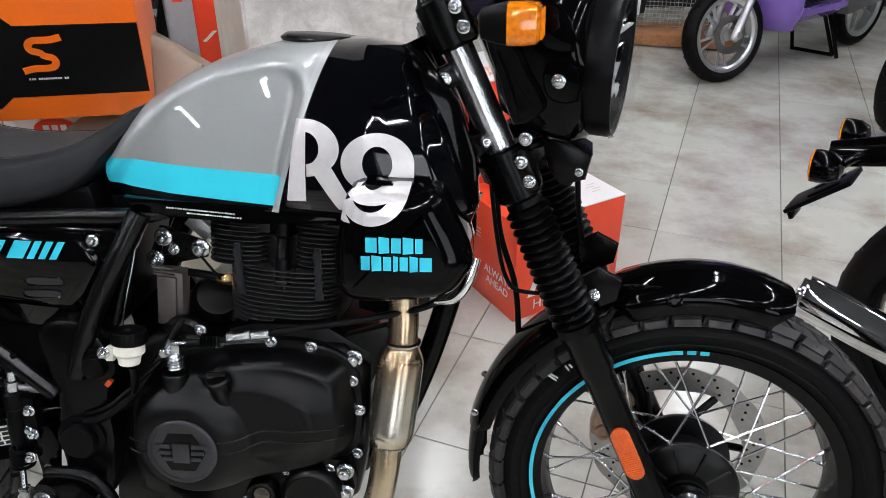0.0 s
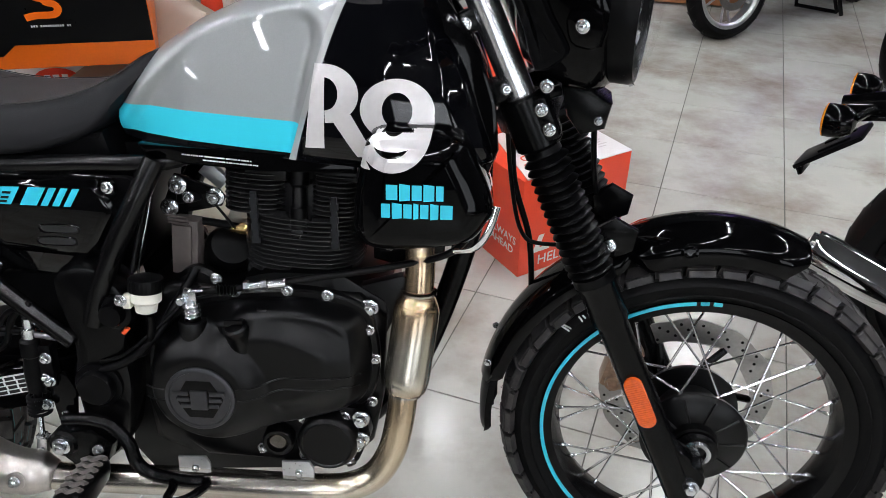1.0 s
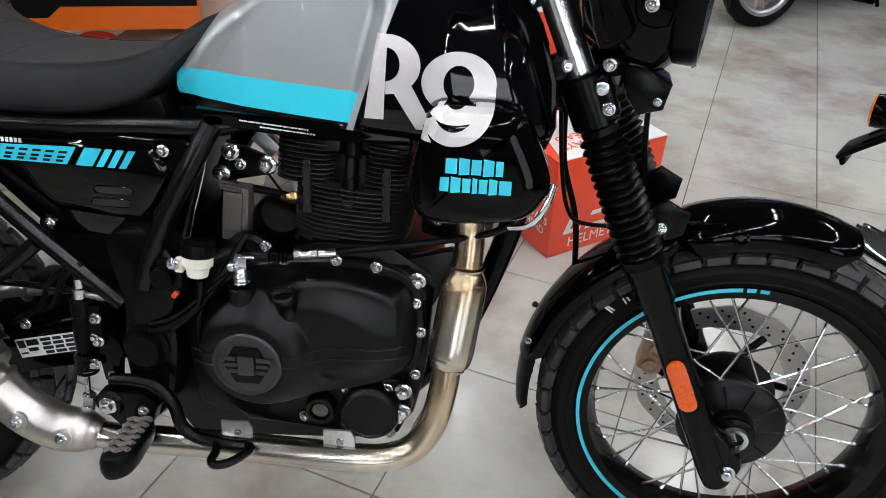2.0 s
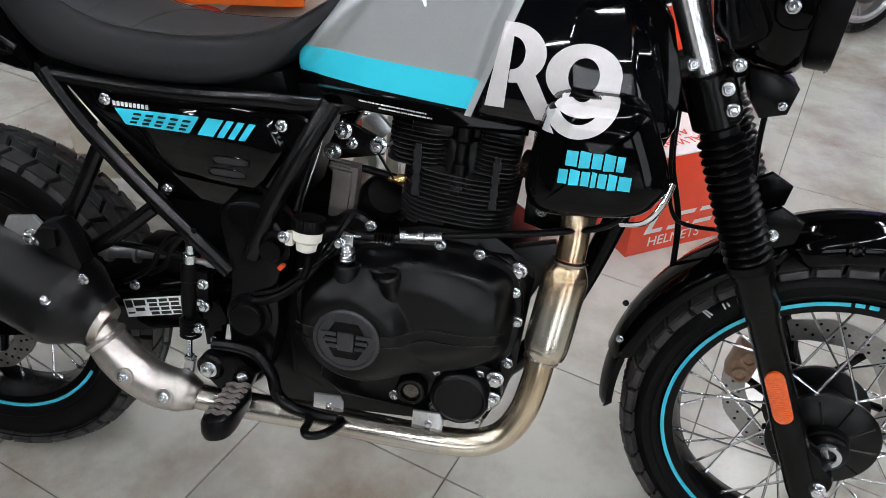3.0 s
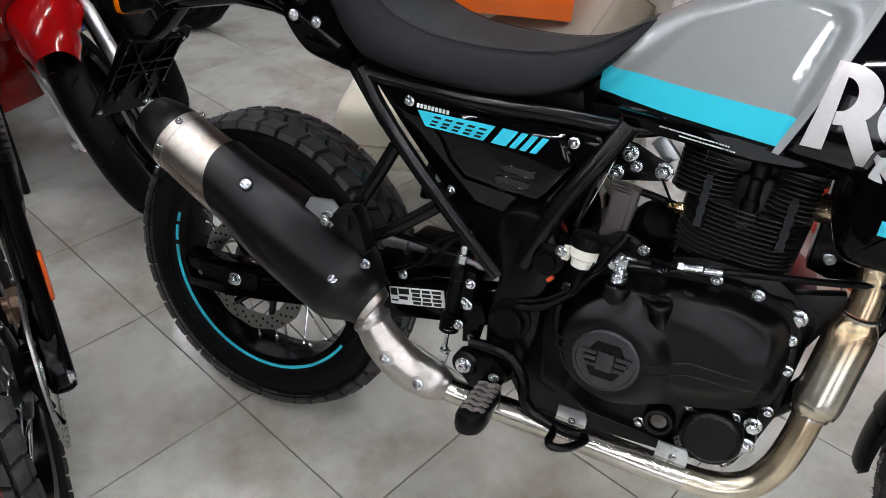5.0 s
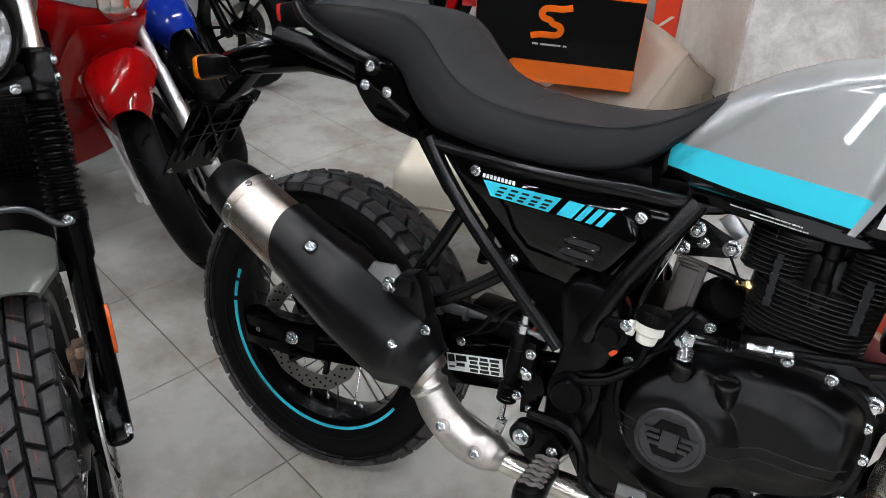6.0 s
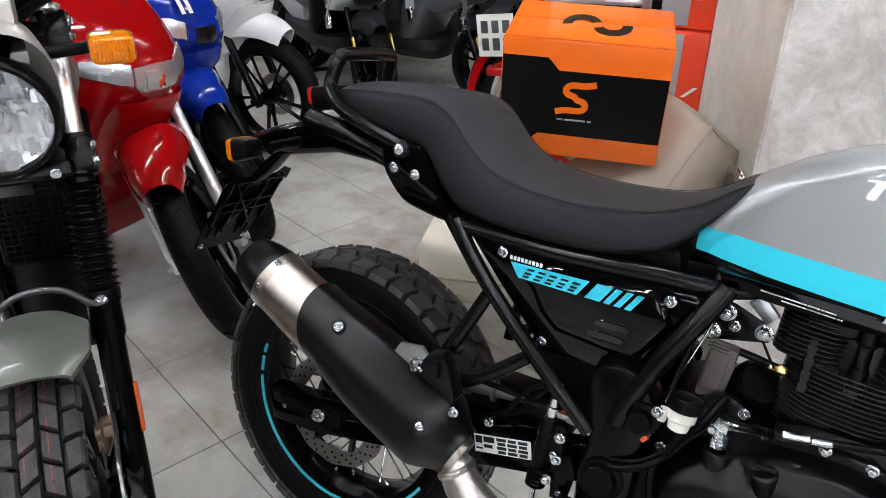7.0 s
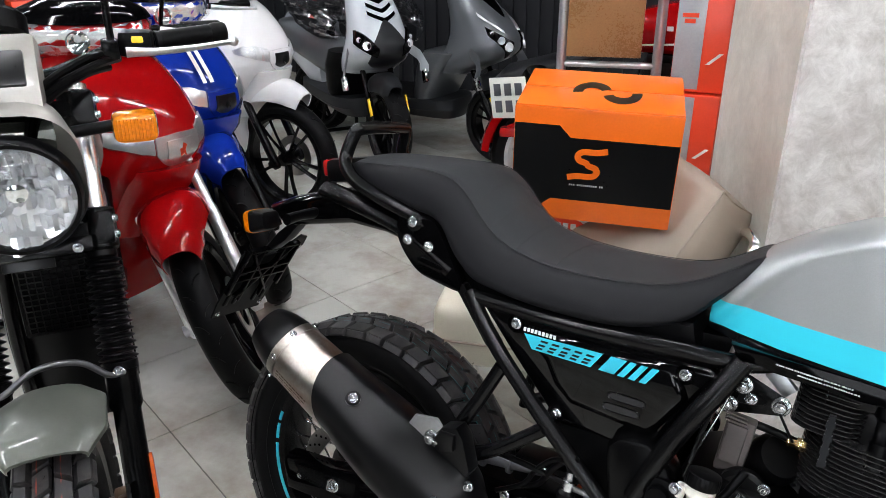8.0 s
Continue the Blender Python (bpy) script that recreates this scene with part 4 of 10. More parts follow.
def main_bike():
    root = empty("motorcycle", STAND, "black scrambler motorcycle with silver and turquoise tank on its side stand", "motorcycle")
    S, front_wheel = front_end(root, -8.0, M_GLOSS, M_GLOSS)
    rear = spoked_wheel(root, Matrix.Translation((-0.005, 0.015, 0.298)), 0.314, 0.2165, 0.122, 42, True, -1, 0.070, "black 36-spoke rear wheel", ((171, 180), (163, 168.5), (183, 330)), 0.120, M_TREADTEAL)

    # chalk marks on the front tyre
    for a, r0, r1, skew in ((140, 0.281, 0.297, 0.5), (139, 0.283, 0.299, 0.9), (134.5, 0.281, 0.292, -0.2), (133, 0.283, 0.290, 0.1)):
        bm = bmesh.new()
        p, q = ((r * math.cos(radians(a + d)), r * math.sin(radians(a + d))) for r, d in ((r0, 0), (r1, skew)))
        tube(bm, [AXLE_F + Vector((p[0], -0.0505, p[1])), AXLE_F + Vector((q[0], -0.0505, q[1]))], 0.0016, 6, 1)
        part("chalk_mark", bm, M_WHITE_VINYL, front_wheel, "white chalk mark", S)
    # -- tank --
    TOP = [(0.60, 0.862), (0.63, 0.888), (0.66, 0.914), (0.71, 0.945), (0.77, 0.972), (0.84, 0.990), (0.90, 0.997), (0.96, 0.996), (1.01, 0.986), (1.035, 0.972), (1.05, 0.955)]
    LOW = [(0.60, 0.786), (0.64, 0.778), (0.72, 0.770), (0.82, 0.764), (0.90, 0.758), (0.97, 0.750), (1.05, 0.770)]
    WIDE = [(0.60, 0.080), (0.64, 0.104), (0.70, 0.126), (0.78, 0.138), (0.87, 0.146), (0.95, 0.152), (1.01, 0.148), (1.04, 0.132), (1.05, 0.115)]
    KNEE = [(0.60, 0.81), (0.645, 0.868), (0.705, 0.934), (0.775, 0.966), (0.840, 0.976), (0.872, 0.972), (0.890, 0.956), (0.895, 0.928), (0.886, 0.887), (0.873, 0.832), (0.866, 0.785)]
    knee = [Vector((p.x, p.z)) for p in curve_points([(x, 0, z) for x, z in KNEE], 4)]

    def knee_depth(x, z):
        """How far a point lies inside the knee pad's edge line, in metres; below zero outside."""
        best, sign = 9.0, 1
        q = Vector((x, z))
        for a, b in zip(knee, knee[1:]):
            e = b - a
            t = max(0.0, min(1.0, (q - a).dot(e) / e.length_squared))
            d = (q - a - e * t)
            if d.length < best:
                best, sign = d.length, -1 if e.x * d.y - e.y * d.x > 0 else 1
        return best * sign

    bm = bmesh.new()
    rings = []
    nx, na = 120, 112
    for i in range(nx + 1):
        x0 = 0.60 + 0.45 * i / nx
        top, low, w = lerp_table(TOP, x0)[0], lerp_table(LOW, x0)[0], lerp_table(WIDE, x0)[0]
        lean = 0.36 * smoothstep(0.84, 1.05, x0)
        ring = []
        for k in range(na):
            a = 2 * math.pi * k / na
            c, s = math.cos(a), math.sin(a)
            mid = low + (top - low) * 0.30
            if s >= 0:
                z, y = mid + (top - mid) * abs(s) ** 0.86, w * math.copysign(abs(c) ** 0.72, c)
            else:
                z, y = mid + (low - mid) * abs(s) ** 0.55, w * math.copysign(abs(c) ** 0.45, c)
            x = x0 + lean * (top - z)
            side = smoothstep(0.25, 0.48, abs(y) / max(w, 0.01))
            flatter = min(abs(y), (0.093 + (0.95 - z) * 0.15) * w / 0.137)
            dip = smoothstep(-0.002, 0.024, knee_depth(x, z)) * side
            y = math.copysign(abs(y) + (flatter - abs(y)) * dip, y)
            ring.append((x, y, z))
        rings.append(ring)
    loft(bm, rings)
    tank = part("fuel_tank", bm, M_TANK, root, "silver, turquoise and gloss black fuel tank", sharp=60)
    bm = bmesh.new()
    lathe(bm, [(0.0, 0.0), (0.058, 0.0), (0.060, 0.004), (0.052, 0.010), (0.03, 0.012), (0.0, 0.0125)], (0.895, 0, 0.988), (0.06, 0, 1), 40)
    part("filler_cap", bm, M_SATIN, tank, "black flush filler cap")

    # -- flank guard below the tank, with its rolled rail --
    GUARD = [(0.960, 0.826), (1.010, 0.832), (1.066, 0.828), (1.085, 0.803), (1.112, 0.742), (1.104, 0.715), (1.080, 0.690), (1.020, 0.679), (0.960, 0.679), (0.938, 0.700), (0.936, 0.730), (0.944, 0.780)]
    for side in (-1, 1):
        bm = bmesh.new()
        shell(bm, GUARD, [(side * 0.08, 0.0), (side * 0.165, 0.0), (side * 0.188, 0.002), (side * 0.199, 0.008), (side * 0.206, 0.018), (side * 0.210, 0.034)])
        g = part("flank_guard", bm, M_GLOSS, root, "gloss black guard panel below the tank")
        bm = bmesh.new()
        tube(bm, [(1.117, side * 0.172, 0.735), (1.108, side * 0.178, 0.705), (1.092, side * 0.176, 0.680), (1.066, side * 0.160, 0.668)], 0.0065, 10, flat=0.5)
        part("bright_edge", bm, M_CHROME, g, "bright metal edge")

    # graphics on tank and guard: plain shapes laid on the surface
    from mathutils.bvhtree import BVHTree
    verts, polys = [], []
    for ob in root.children:
        if ob.name.split(".")[0] in ("fuel_tank", "flank_guard"):
            base = len(verts)
            verts += [v.co.copy() for v in ob.data.vertices]
            polys += [[base + i for i in p.vertices] for p in ob.data.polygons]
    tree = BVHTree.FromPolygons(verts, polys)

    def laid(bm, pts2, rows, lift=0.0012):
        """Rows of (x, z) points put on the right flank and skinned."""
        grid = []
        for row in rows:
            line = []
            for x, z in row:
                hit = tree.ray_cast(Vector((x, -0.4, z)), Vector((0, 1, 0)))
                y = hit[0].y if hit[0] else -0.14
                line.append(bm.verts.new((x, y - lift, z)))
            grid.append(line)
        for a, b in zip(grid, grid[1:]):
            for i in range(len(a) - 1):
                if max(abs(a[i].co.y - a[i + 1].co.y), abs(a[i].co.y - b[i].co.y), abs(b[i].co.y - b[i + 1].co.y)) < 0.005:
                    bm.faces.new((a[i], a[i + 1], b[i + 1], b[i]))
        return bm

    def ring_rows(cx, cz, rx, rz, thick_x, thick_z, a0, a1, n=72, m=5, slant=0.0):
        rows = []
        for k in range(n + 1):
            a = radians(a0 + (a1 - a0) * k / n)
            row = []
            for j in range(m + 1):
                f = j / m
                ex, ez = rx - thick_x * f, rz - thick_z * f
                z = cz + ez * math.sin(a)
                row.append((cx + ex * math.cos(a) + slant * (z - cz), z))
            rows.append(row)
        return rows

    def quad_rows(p, q, r, s, n=10, m=6):
        p, q, r, s = Vector(p), Vector(q), Vector(r), Vector(s)
        return [[tuple((p.lerp(q, j / m)).lerp(s.lerp(r, j / m), i / n)) for j in range(m + 1)] for i in range(n + 1)]

    bm = bmesh.new()
    laid(bm, None, ring_rows(0.9885, 0.8485, 0.0465, 0.0385, 0.0275, 0.0165, 5, 365, 420, 24))
    laid(bm, None, ring_rows(0.9870, 0.8380, 0.0480, 0.0530, 0.0200, 0.0170, -146, 14, 420, 34), 0.0013)
    part("big_round_graphic", bm, M_PEARL, tank, "large pale oval ring graphic with a curled tail")
    bm = bmesh.new()
    laid(bm, None, ring_rows(0.897, 0.866, 0.043, 0.036, 0.026, 0.016, -90, 90, 180, 24), 0.0012)
    laid(bm, None, quad_rows((0.884, 0.902), (0.898, 0.902), (0.895, 0.797), (0.870, 0.797), 110, 24), 0.0012)
    laid(bm, None, quad_rows((0.906, 0.834), (0.930, 0.842), (0.962, 0.787), (0.937, 0.787), 110, 36), 0.0014)
    part("big_bow_graphic", bm, M_PEARL, tank, "large pale bow and slanted bar graphic")
    # two rows of small turquoise blocks on the guard
    for x0, z0, widths, h, gap in ((0.981, 0.752, (0.014, 0.013, 0.012, 0.013, 0.009), 0.019, 0.0022), (0.975, 0.729, (0.011, 0.012, 0.010, 0.006, 0.010, 0.010, 0.015), 0.018, 0.0022)):
        x = x0
        for k, w in enumerate(widths):
            bm = bmesh.new()
            d = 0.0015 if k % 2 else 0
            laid(bm, None, quad_rows((x, z0 + h + d), (x + w, z0 + h), (x + w, z0), (x, z0 - d), 3, 3))
            part("block_graphic", bm, M_CYAN, tank, "small turquoise block")
            x += w + gap

    # -- seat --
    SEAT = [  # x, crown z, half width of the top, edge z, low z, half width low
        (-0.082, 0.912, 0.045, 0.906, 0.893, 0.040), (-0.070, 0.926, 0.066, 0.915, 0.886, 0.060), (-0.035, 0.941, 0.088, 0.928, 0.882, 0.086), (0.02, 0.949, 0.104, 0.935, 0.880, 0.106), (0.10, 0.953, 0.114, 0.942, 0.876, 0.120),
        (0.165, 0.952, 0.116, 0.941, 0.862, 0.126), (0.205, 0.944, 0.116, 0.921, 0.815, 0.130), (0.240, 0.918, 0.116, 0.886, 0.788, 0.134), (0.275, 0.886, 0.117, 0.858, 0.780, 0.137), (0.33, 0.856, 0.119, 0.840, 0.773, 0.139),
        (0.40, 0.841, 0.119, 0.833, 0.770, 0.139), (0.47, 0.838, 0.115, 0.835, 0.771, 0.134), (0.53, 0.845, 0.105, 0.842, 0.781, 0.123), (0.575, 0.859, 0.091, 0.856, 0.800, 0.108), (0.61, 0.880, 0.084, 0.875, 0.836, 0.094), (0.636, 0.899, 0.074, 0.893, 0.864, 0.080), (0.651, 0.907, 0.062, 0.901, 0.878, 0.066), (0.659, 0.907, 0.045, 0.901, 0.888, 0.05)]
    cols = [curve_points([(r[0], r[k], 0) for r in SEAT], 5) for k in range(1, 6)]
    bm = bmesh.new()
    rings = []
    for i in range(len(cols[0])):
        x, crown_z, tw, ez, lz, lw = cols[0][i].x, *(c[i].y for c in cols)
        half = [(0, crown_z), (tw * 0.3, crown_z - 0.001), (tw * 0.6, crown_z - (crown_z - ez) * 0.35), (tw * 0.86, ez + (crown_z - ez) * 0.22), (tw, ez), (tw + (lw - tw) * 0.35 + 0.004, ez - (ez - lz) * 0.2), (lw * 0.55 + tw * 0.45 + 0.005, ez - (ez - lz) * 0.5), (lw + 0.003, ez - (ez - lz) * 0.78), (lw, lz + 0.006), (lw - 0.008, lz), (lw * 0.5, lz)]
        rings.append([(x, -y, z) for y, z in half[::-1]] + [(x, y, z) for y, z in half[1:]])
    loft(bm, rings)
    for i, f in enumerate(bm.faces):
        f.material_index = 1 if 6 <= i % 21 <= 13 and i < 21 * (len(rings) - 1) else 0
    seat = part("seat", bm, [M_SEAT, M_SEATTOP], root, "charcoal one-piece seat with a grey stitched top", sharp=60)
    bm = bmesh.new()
    for s in (-1, 1):
        tube(bm, [(c[0].x, s * (c[1].y + 0.001), c[2].y + 0.001) for c in list(zip(*cols))[4:-3:3]], 0.0008, 6, 2)
    
    part("seam", bm, M_THREAD, seat, "dark stitched seam")
    bm = bmesh.new()
    # stitched ribs across the saddle
    for i in (33, 38, 43, 48):
        x, cz, tw, ez = cols[0][i].x, cols[0][i].y, cols[1][i].y, cols[2][i].y
        tube(bm, [(x, -tw * 0.97, ez + 0.001), (x, -tw * 0.86, ez + (cz - ez) * 0.22), (x, -tw * 0.6, cz - (cz - ez) * 0.35), (x, -tw * 0.3, cz - 0.001), (x, 0, cz), (x, tw * 0.3, cz - 0.001), (x, tw * 0.6, cz - (cz - ez) * 0.35), (x, tw * 0.97, ez + 0.001)], 0.0005, 5, 3)
    part("cross_stitch", bm, M_THREAD, seat, "fine cross stitching")

    bm = bmesh.new()
    prism(bm, [(0.205, 0.800), (0.205, 0.772), (0.232, 0.752), (0.42, 0.748), (0.57, 0.754), (0.595, 0.764), (0.585, 0.800), (0.55, 0.794), (0.46, 0.784), (0.33, 0.786), (0.26, 0.800)], -0.104, 0.104, 0.008)
    part("seat_base", bm, M_PLASTIC, root, "black plastic base under the saddle")

    # -- frame --
    def bar(name, pts, r, label="", mat=M_SATIN, steps=6, n=20):
        bm = bmesh.new()
        tube(bm, pts, r, n, steps)
        return part(name, bm, mat, root, label)

    for s in (-1, 1):
        bar("frame_tube", [(0.238, s * 0.118, 0.757), (0.42, s * 0.124, 0.755), (0.56, s * 0.118, 0.760), (0.668, s * 0.105, 0.762), (0.76, s * 0.06, 0.79)], 0.0125, "satin black upper frame tube", M_FRAME)
        bar("frame_tube", [(0.238, s * 0.120, 0.764), (0.272, s * 0.128, 0.722), (0.320, s * 0.136, 0.674), (0.402, s * 0.142, 0.600), (0.520, s * 0.148, 0.502)], 0.0125, "satin black sloping frame tube", M_FRAME)
        bar("frame_tube", [(0.661, s * 0.122, 0.768), (0.635, s * 0.136, 0.716), (0.607, s * 0.142, 0.664), (0.580, s * 0.147, 0.604), (0.556, s * 0.15, 0.535)], 0.0150, "satin black thick frame tube", M_FRAME)
        bar("frame_tube", [(0.316, s * 0.134, 0.660), (0.290, s * 0.142, 0.600), (0.262, s * 0.150, 0.54), (0.252, s * 0.150, 0.47)], 0.0115, "satin black strut", M_FRAME)
        bar("frame_tube", [(0.258, s * 0.148, 0.484), (0.33, s * 0.148, 0.526), (0.405, s * 0.146, 0.588)], 0.0115, "satin black strut", M_FRAME)
        # forged plate round the swinging-arm pivot
        bm = bmesh.new()
        shell(bm, [(0.505, 0.600), (0.560, 0.622), (0.600, 0.590), (0.612, 0.548), (0.598, 0.500), (0.600, 0.440), (0.592, 0.390), (0.575, 0.330), (0.535, 0.295), (0.500, 0.300), (0.515, 0.370), (0.512, 0.430), (0.520, 0.500)],
              [(s * 0.10, 0), (s * 0.142, 0), (s * 0.150, 0.004), (s * 0.153, 0.012)], 3)
        plate = part("pivot_plate", bm, M_SATIN, root, "satin black pivot plate")
        for x, z, r, y in ((0.552, 0.437, 0.027, 0.172), (0.592, 0.556, 0.017, 0.172)):
            bm = bmesh.new()
            lathe(bm, [(r + 0.009, 0.0), (r + 0.008, 0.012), (r + 0.002, 0.014), (r, 0.014), (r, 0.022), (r * 0.9, 0.026), (r * 0.6, 0.0265)], (x, s * (y - 0.026), z), (0, s, 0), 28)
            part("pivot_cap", bm, M_PLASTIC, plate, "round black cap")
        # side cover
        bm = bmesh.new()
        COVER = [(0.262, 0.748), (0.34, 0.750), (0.47, 0.748), (0.620, 0.748), (0.642, 0.735), (0.618, 0.690), (0.585, 0.636), (0.555, 0.596), (0.500, 0.590), (0.420, 0.597), (0.400, 0.606), (0.366, 0.640), (0.318, 0.688)]
        shell(bm, COVER, [(s * 0.06, 0), (s * 0.108, 0), (s * 0.1145, 0.0006), (s * 0.118, 0.0022), (s * 0.1202, 0.0048), (s * 0.121, 0.008)], 0)
        cover = part("side_cover", bm, M_COVER, root, "gloss black side cover", sharp=45)
        bm = bmesh.new()
        shell(bm, [(0.385, 0.688), (0.405, 0.655), (0.432, 0.634), (0.520, 0.627), (0.556, 0.622), (0.600, 0.692), (0.575, 0.735), (0.40, 0.735), (0.335, 0.727)], [(s * 0.119, -0.003), (s * 0.1212, -0.0022), (s * 0.1228, 0.0), (s * 0.1260, 0.003), (s * 0.1278, 0.006), (s * 0.1287, 0.009), (s * 0.129, 0.013)], 0)
        part("raised_field", bm, M_COVER, cover, "", sharp=45)
        for dz in (0, 0.0185):
            rim_line = [(0.484 + dz * 0.3, 0.6485 + dz), (0.490 + dz * 0.3, 0.643 + dz), (0.533 + dz * 0.3, 0.643 + dz), (0.539 + dz * 0.3, 0.6485 + dz), (0.533 + dz * 0.3, 0.654 + dz), (0.490 + dz * 0.3, 0.654 + dz)]
            bm = bmesh.new()
            tube(bm, [(x, s * 0.1285, z) for x, z in rim_line + rim_line[:2]], 0.0016, 8, 3)
            vent = part("vent", bm, M_COVER, cover, "raised rim of a vent slot")
            bm = bmesh.new()
            prism(bm, rim_line, s * 0.1288, s * 0.1292)
            part("vent_slot", bm, M_CLOTH, vent, "dark vent slot")
        for x, z in ((0.326, 0.732), (0.590, 0.727), (0.535, 0.607), (0.412, 0.6075)):
            bm = bmesh.new()
            ring_lathe(bm, [(0.009, -0.001), (0.0125, 0.003), (0.0145, 0.0)], (x, s * 0.122, z), (0, s, 0), 24)
            part("screw_well", bm, M_GLOSS, cover)
            screw(cover, (x, s * 0.121, z), (0, s, 0))
        # swinging arm
        bm = bmesh.new()
        prism(bm, [(-0.135, 0.312), (-0.120, 0.262), (-0.02, 0.270), (0.20, 0.318), (0.54, 0.398), (0.56, 0.44), (0.53, 0.468), (0.20, 0.388), (-0.02, 0.345), (-0.125, 0.336)], s * 0.085, s * 0.118, 0.007)
        arm = part("swinging_arm", bm, M_GLOSS, root, "gloss black swinging arm")
        bm = bmesh.new()
        prism(bm, [(-0.09, 0.300), (-0.09, 0.328), (0.05, 0.340), (0.05, 0.300)], s * 0.116, s * 0.126, 0.002)
        part("axle_block", bm, M_SATIN, arm)
        screw(arm, (0.0, s * 0.126, 0.318), (0, s, 0), BIG_BOLT)
        screw(arm, (0.0, s * 0.134, 0.318), (0, s, 0), BOLT)
        screw(arm, (-0.085, s * 0.118, 0.305), (0, s, 0), BOLT)
        # tail plate
        bm = bmesh.new()
        shell(bm, [(0.090, 0.866), (0.088, 0.832), (0.100, 0.806), (0.134, 0.774), (0.170, 0.764), (0.214, 0.757), (0.221, 0.764), (0.216, 0.784), (0.170, 0.857), (0.148, 0.872)], [(s * 0.100, 0), (s * 0.120, 0), (s * 0.1245, 0.003), (s * 0.126, 0.008)], 3)
        tp = part("tail_plate", bm, M_GLOSS, root, "gloss black tail plate", sharp=30)
        for x, z in ((0.113, 0.825), (0.155, 0.821)):
            screw(tp, (x, s * 0.126, z), (0, s, 0))
        bm = bmesh.new()
        prism(bm, [(0.137, 0.800), (0.139, 0.788), (0.182, 0.782), (0.188, 0.790), (0.180, 0.796), (0.147, 0.802)], s * 0.124, s * 0.129, 0.002)
        part("plate_rib", bm, M_GLOSS, tp)
        bm = bmesh.new()
        prism(bm, [(0.200, 0.775), (0.226, 0.772), (0.300, 0.690), (0.292, 0.672), (0.276, 0.682)], s * 0.100, s * 0.122, 0.006)
        part("seat_strut", bm, M_PLASTIC, root, "black plastic strut cover")
    bar("head_tube", [(1.075, 0, 0.84), (1.005, 0, 0.985)], 0.032, "black steering head")
    bar("frame_tube", [(1.06, 0, 0.86), (0.90, 0, 0.80), (0.70, 0, 0.79)], 0.022, "black backbone tube")
    bar("frame_tube", [(1.078, 0, 0.83), (1.095, 0.0, 0.72), (1.06, 0.0, 0.56), (1.00, 0.0, 0.40), (0.93, 0.0, 0.31)], 0.019, "black front down tube")
    for s in (-1, 1):
        bm = bmesh.new()
        prism(bm, [(1.020, 0.992), (1.040, 0.985), (1.088, 0.92), (1.112, 0.850), (1.118, 0.790), (1.098, 0.735), (1.070, 0.735), (1.075, 0.80), (1.055, 0.89)], s * 0.075, s * 0.105, 0.008)
        part("cowl_edge", bm, M_GLOSS, root, "gloss black tank front edge")
    for x, z, w, h in ((1.068, 0.948, 0.05, 0.03), (1.075, 0.905, 0.035, 0.05), (1.125, 0.868, 0.05, 0.03)):
        bm = bmesh.new()
        block(bm, (x, -0.055, z), (w, 0.05, h), Matrix.Rotation(radians(-25), 3, "Y"), 0.006)
        br = part("steering_bracket", bm, M_SATIN, root, "black bracket at the steering head")
        screw(br, (x, -0.08, z), (0, -1, 0))
    bar("wiring_loom", [(1.03, -0.07, 0.92), (1.08, -0.08, 0.90), (1.10, -0.06, 0.86), (1.13, -0.05, 0.845), (1.20, -0.03, 0.86)], 0.008, "black cable loom", M_RUBBER)
    bar("wiring_loom", [(1.05, -0.04, 0.80), (1.12, 0.0, 0.84), (1.14, 0.06, 0.80), (1.15, 0.07, 0.70), (1.18, 0.07, 0.60), (1.19, 0.07, 0.48)], 0.005, "black cable loom", M_RUBBER)
    bar("wiring_loom", [(1.13, 0.03, 0.82), (1.145, 0.05, 0.70), (1.165, 0.06, 0.62), (1.20, 0.06, 0.60), (1.30, 0.07, 0.60)], 0.0035, "thin black cable", M_RUBBER)

    # -- engine --
    bm = bmesh.new()
    prism(bm, [(0.600, 0.310), (0.592, 0.420), (0.600, 0.560), (0.660, 0.585), (0.760, 0.575), (0.930, 0.575), (0.968, 0.540), (0.960, 0.400), (0.945, 0.320), (0.900, 0.285), (0.660, 0.285)], -0.105, 0.105, 0.015)
    prism(bm, [(0.760, 0.560), (0.760, 0.590), (0.80, 0.600), (0.90, 0.600), (0.965, 0.560), (0.97, 0.53)], -0.095, 0.095, 0.006)
    prism(bm, [(0.905, 0.575), (0.990, 0.600), (1.000, 0.585), (0.955, 0.480), (0.93, 0.49)], -0.092, -0.070, 0.004)
    prism(bm, [(0.610, 0.40), (0.572, 0.395), (0.556, 0.290), (0.585, 0.247), (0.66, 0.250), (0.81, 0.260), (0.915, 0.268), (0.935, 0.33), (0.70, 0.345)], -0.096, 0.096, 0.008)
    case = part("crankcase", bm, M_CASE, root, "matt black engine case")
    # the clutch cover: one relief over its outline
    OUT = [(0.620, 0.440), (0.624, 0.482), (0.648, 0.518), (0.690, 0.549), (0.752, 0.563), (0.825, 0.570), (0.880, 0.567), (0.930, 0.548), (0.946, 0.500), (0.944, 0.440), (0.926, 0.405), (0.880, 0.384), (0.790, 0.362), (0.722, 0.354), (0.665, 0.372), (0.632, 0.402)]
    outline = [(p.x, p.z) for p in curve_points([(x, 0, z) for x, z in OUT], 8, True)]
    cx, cz = 0.775, 0.462

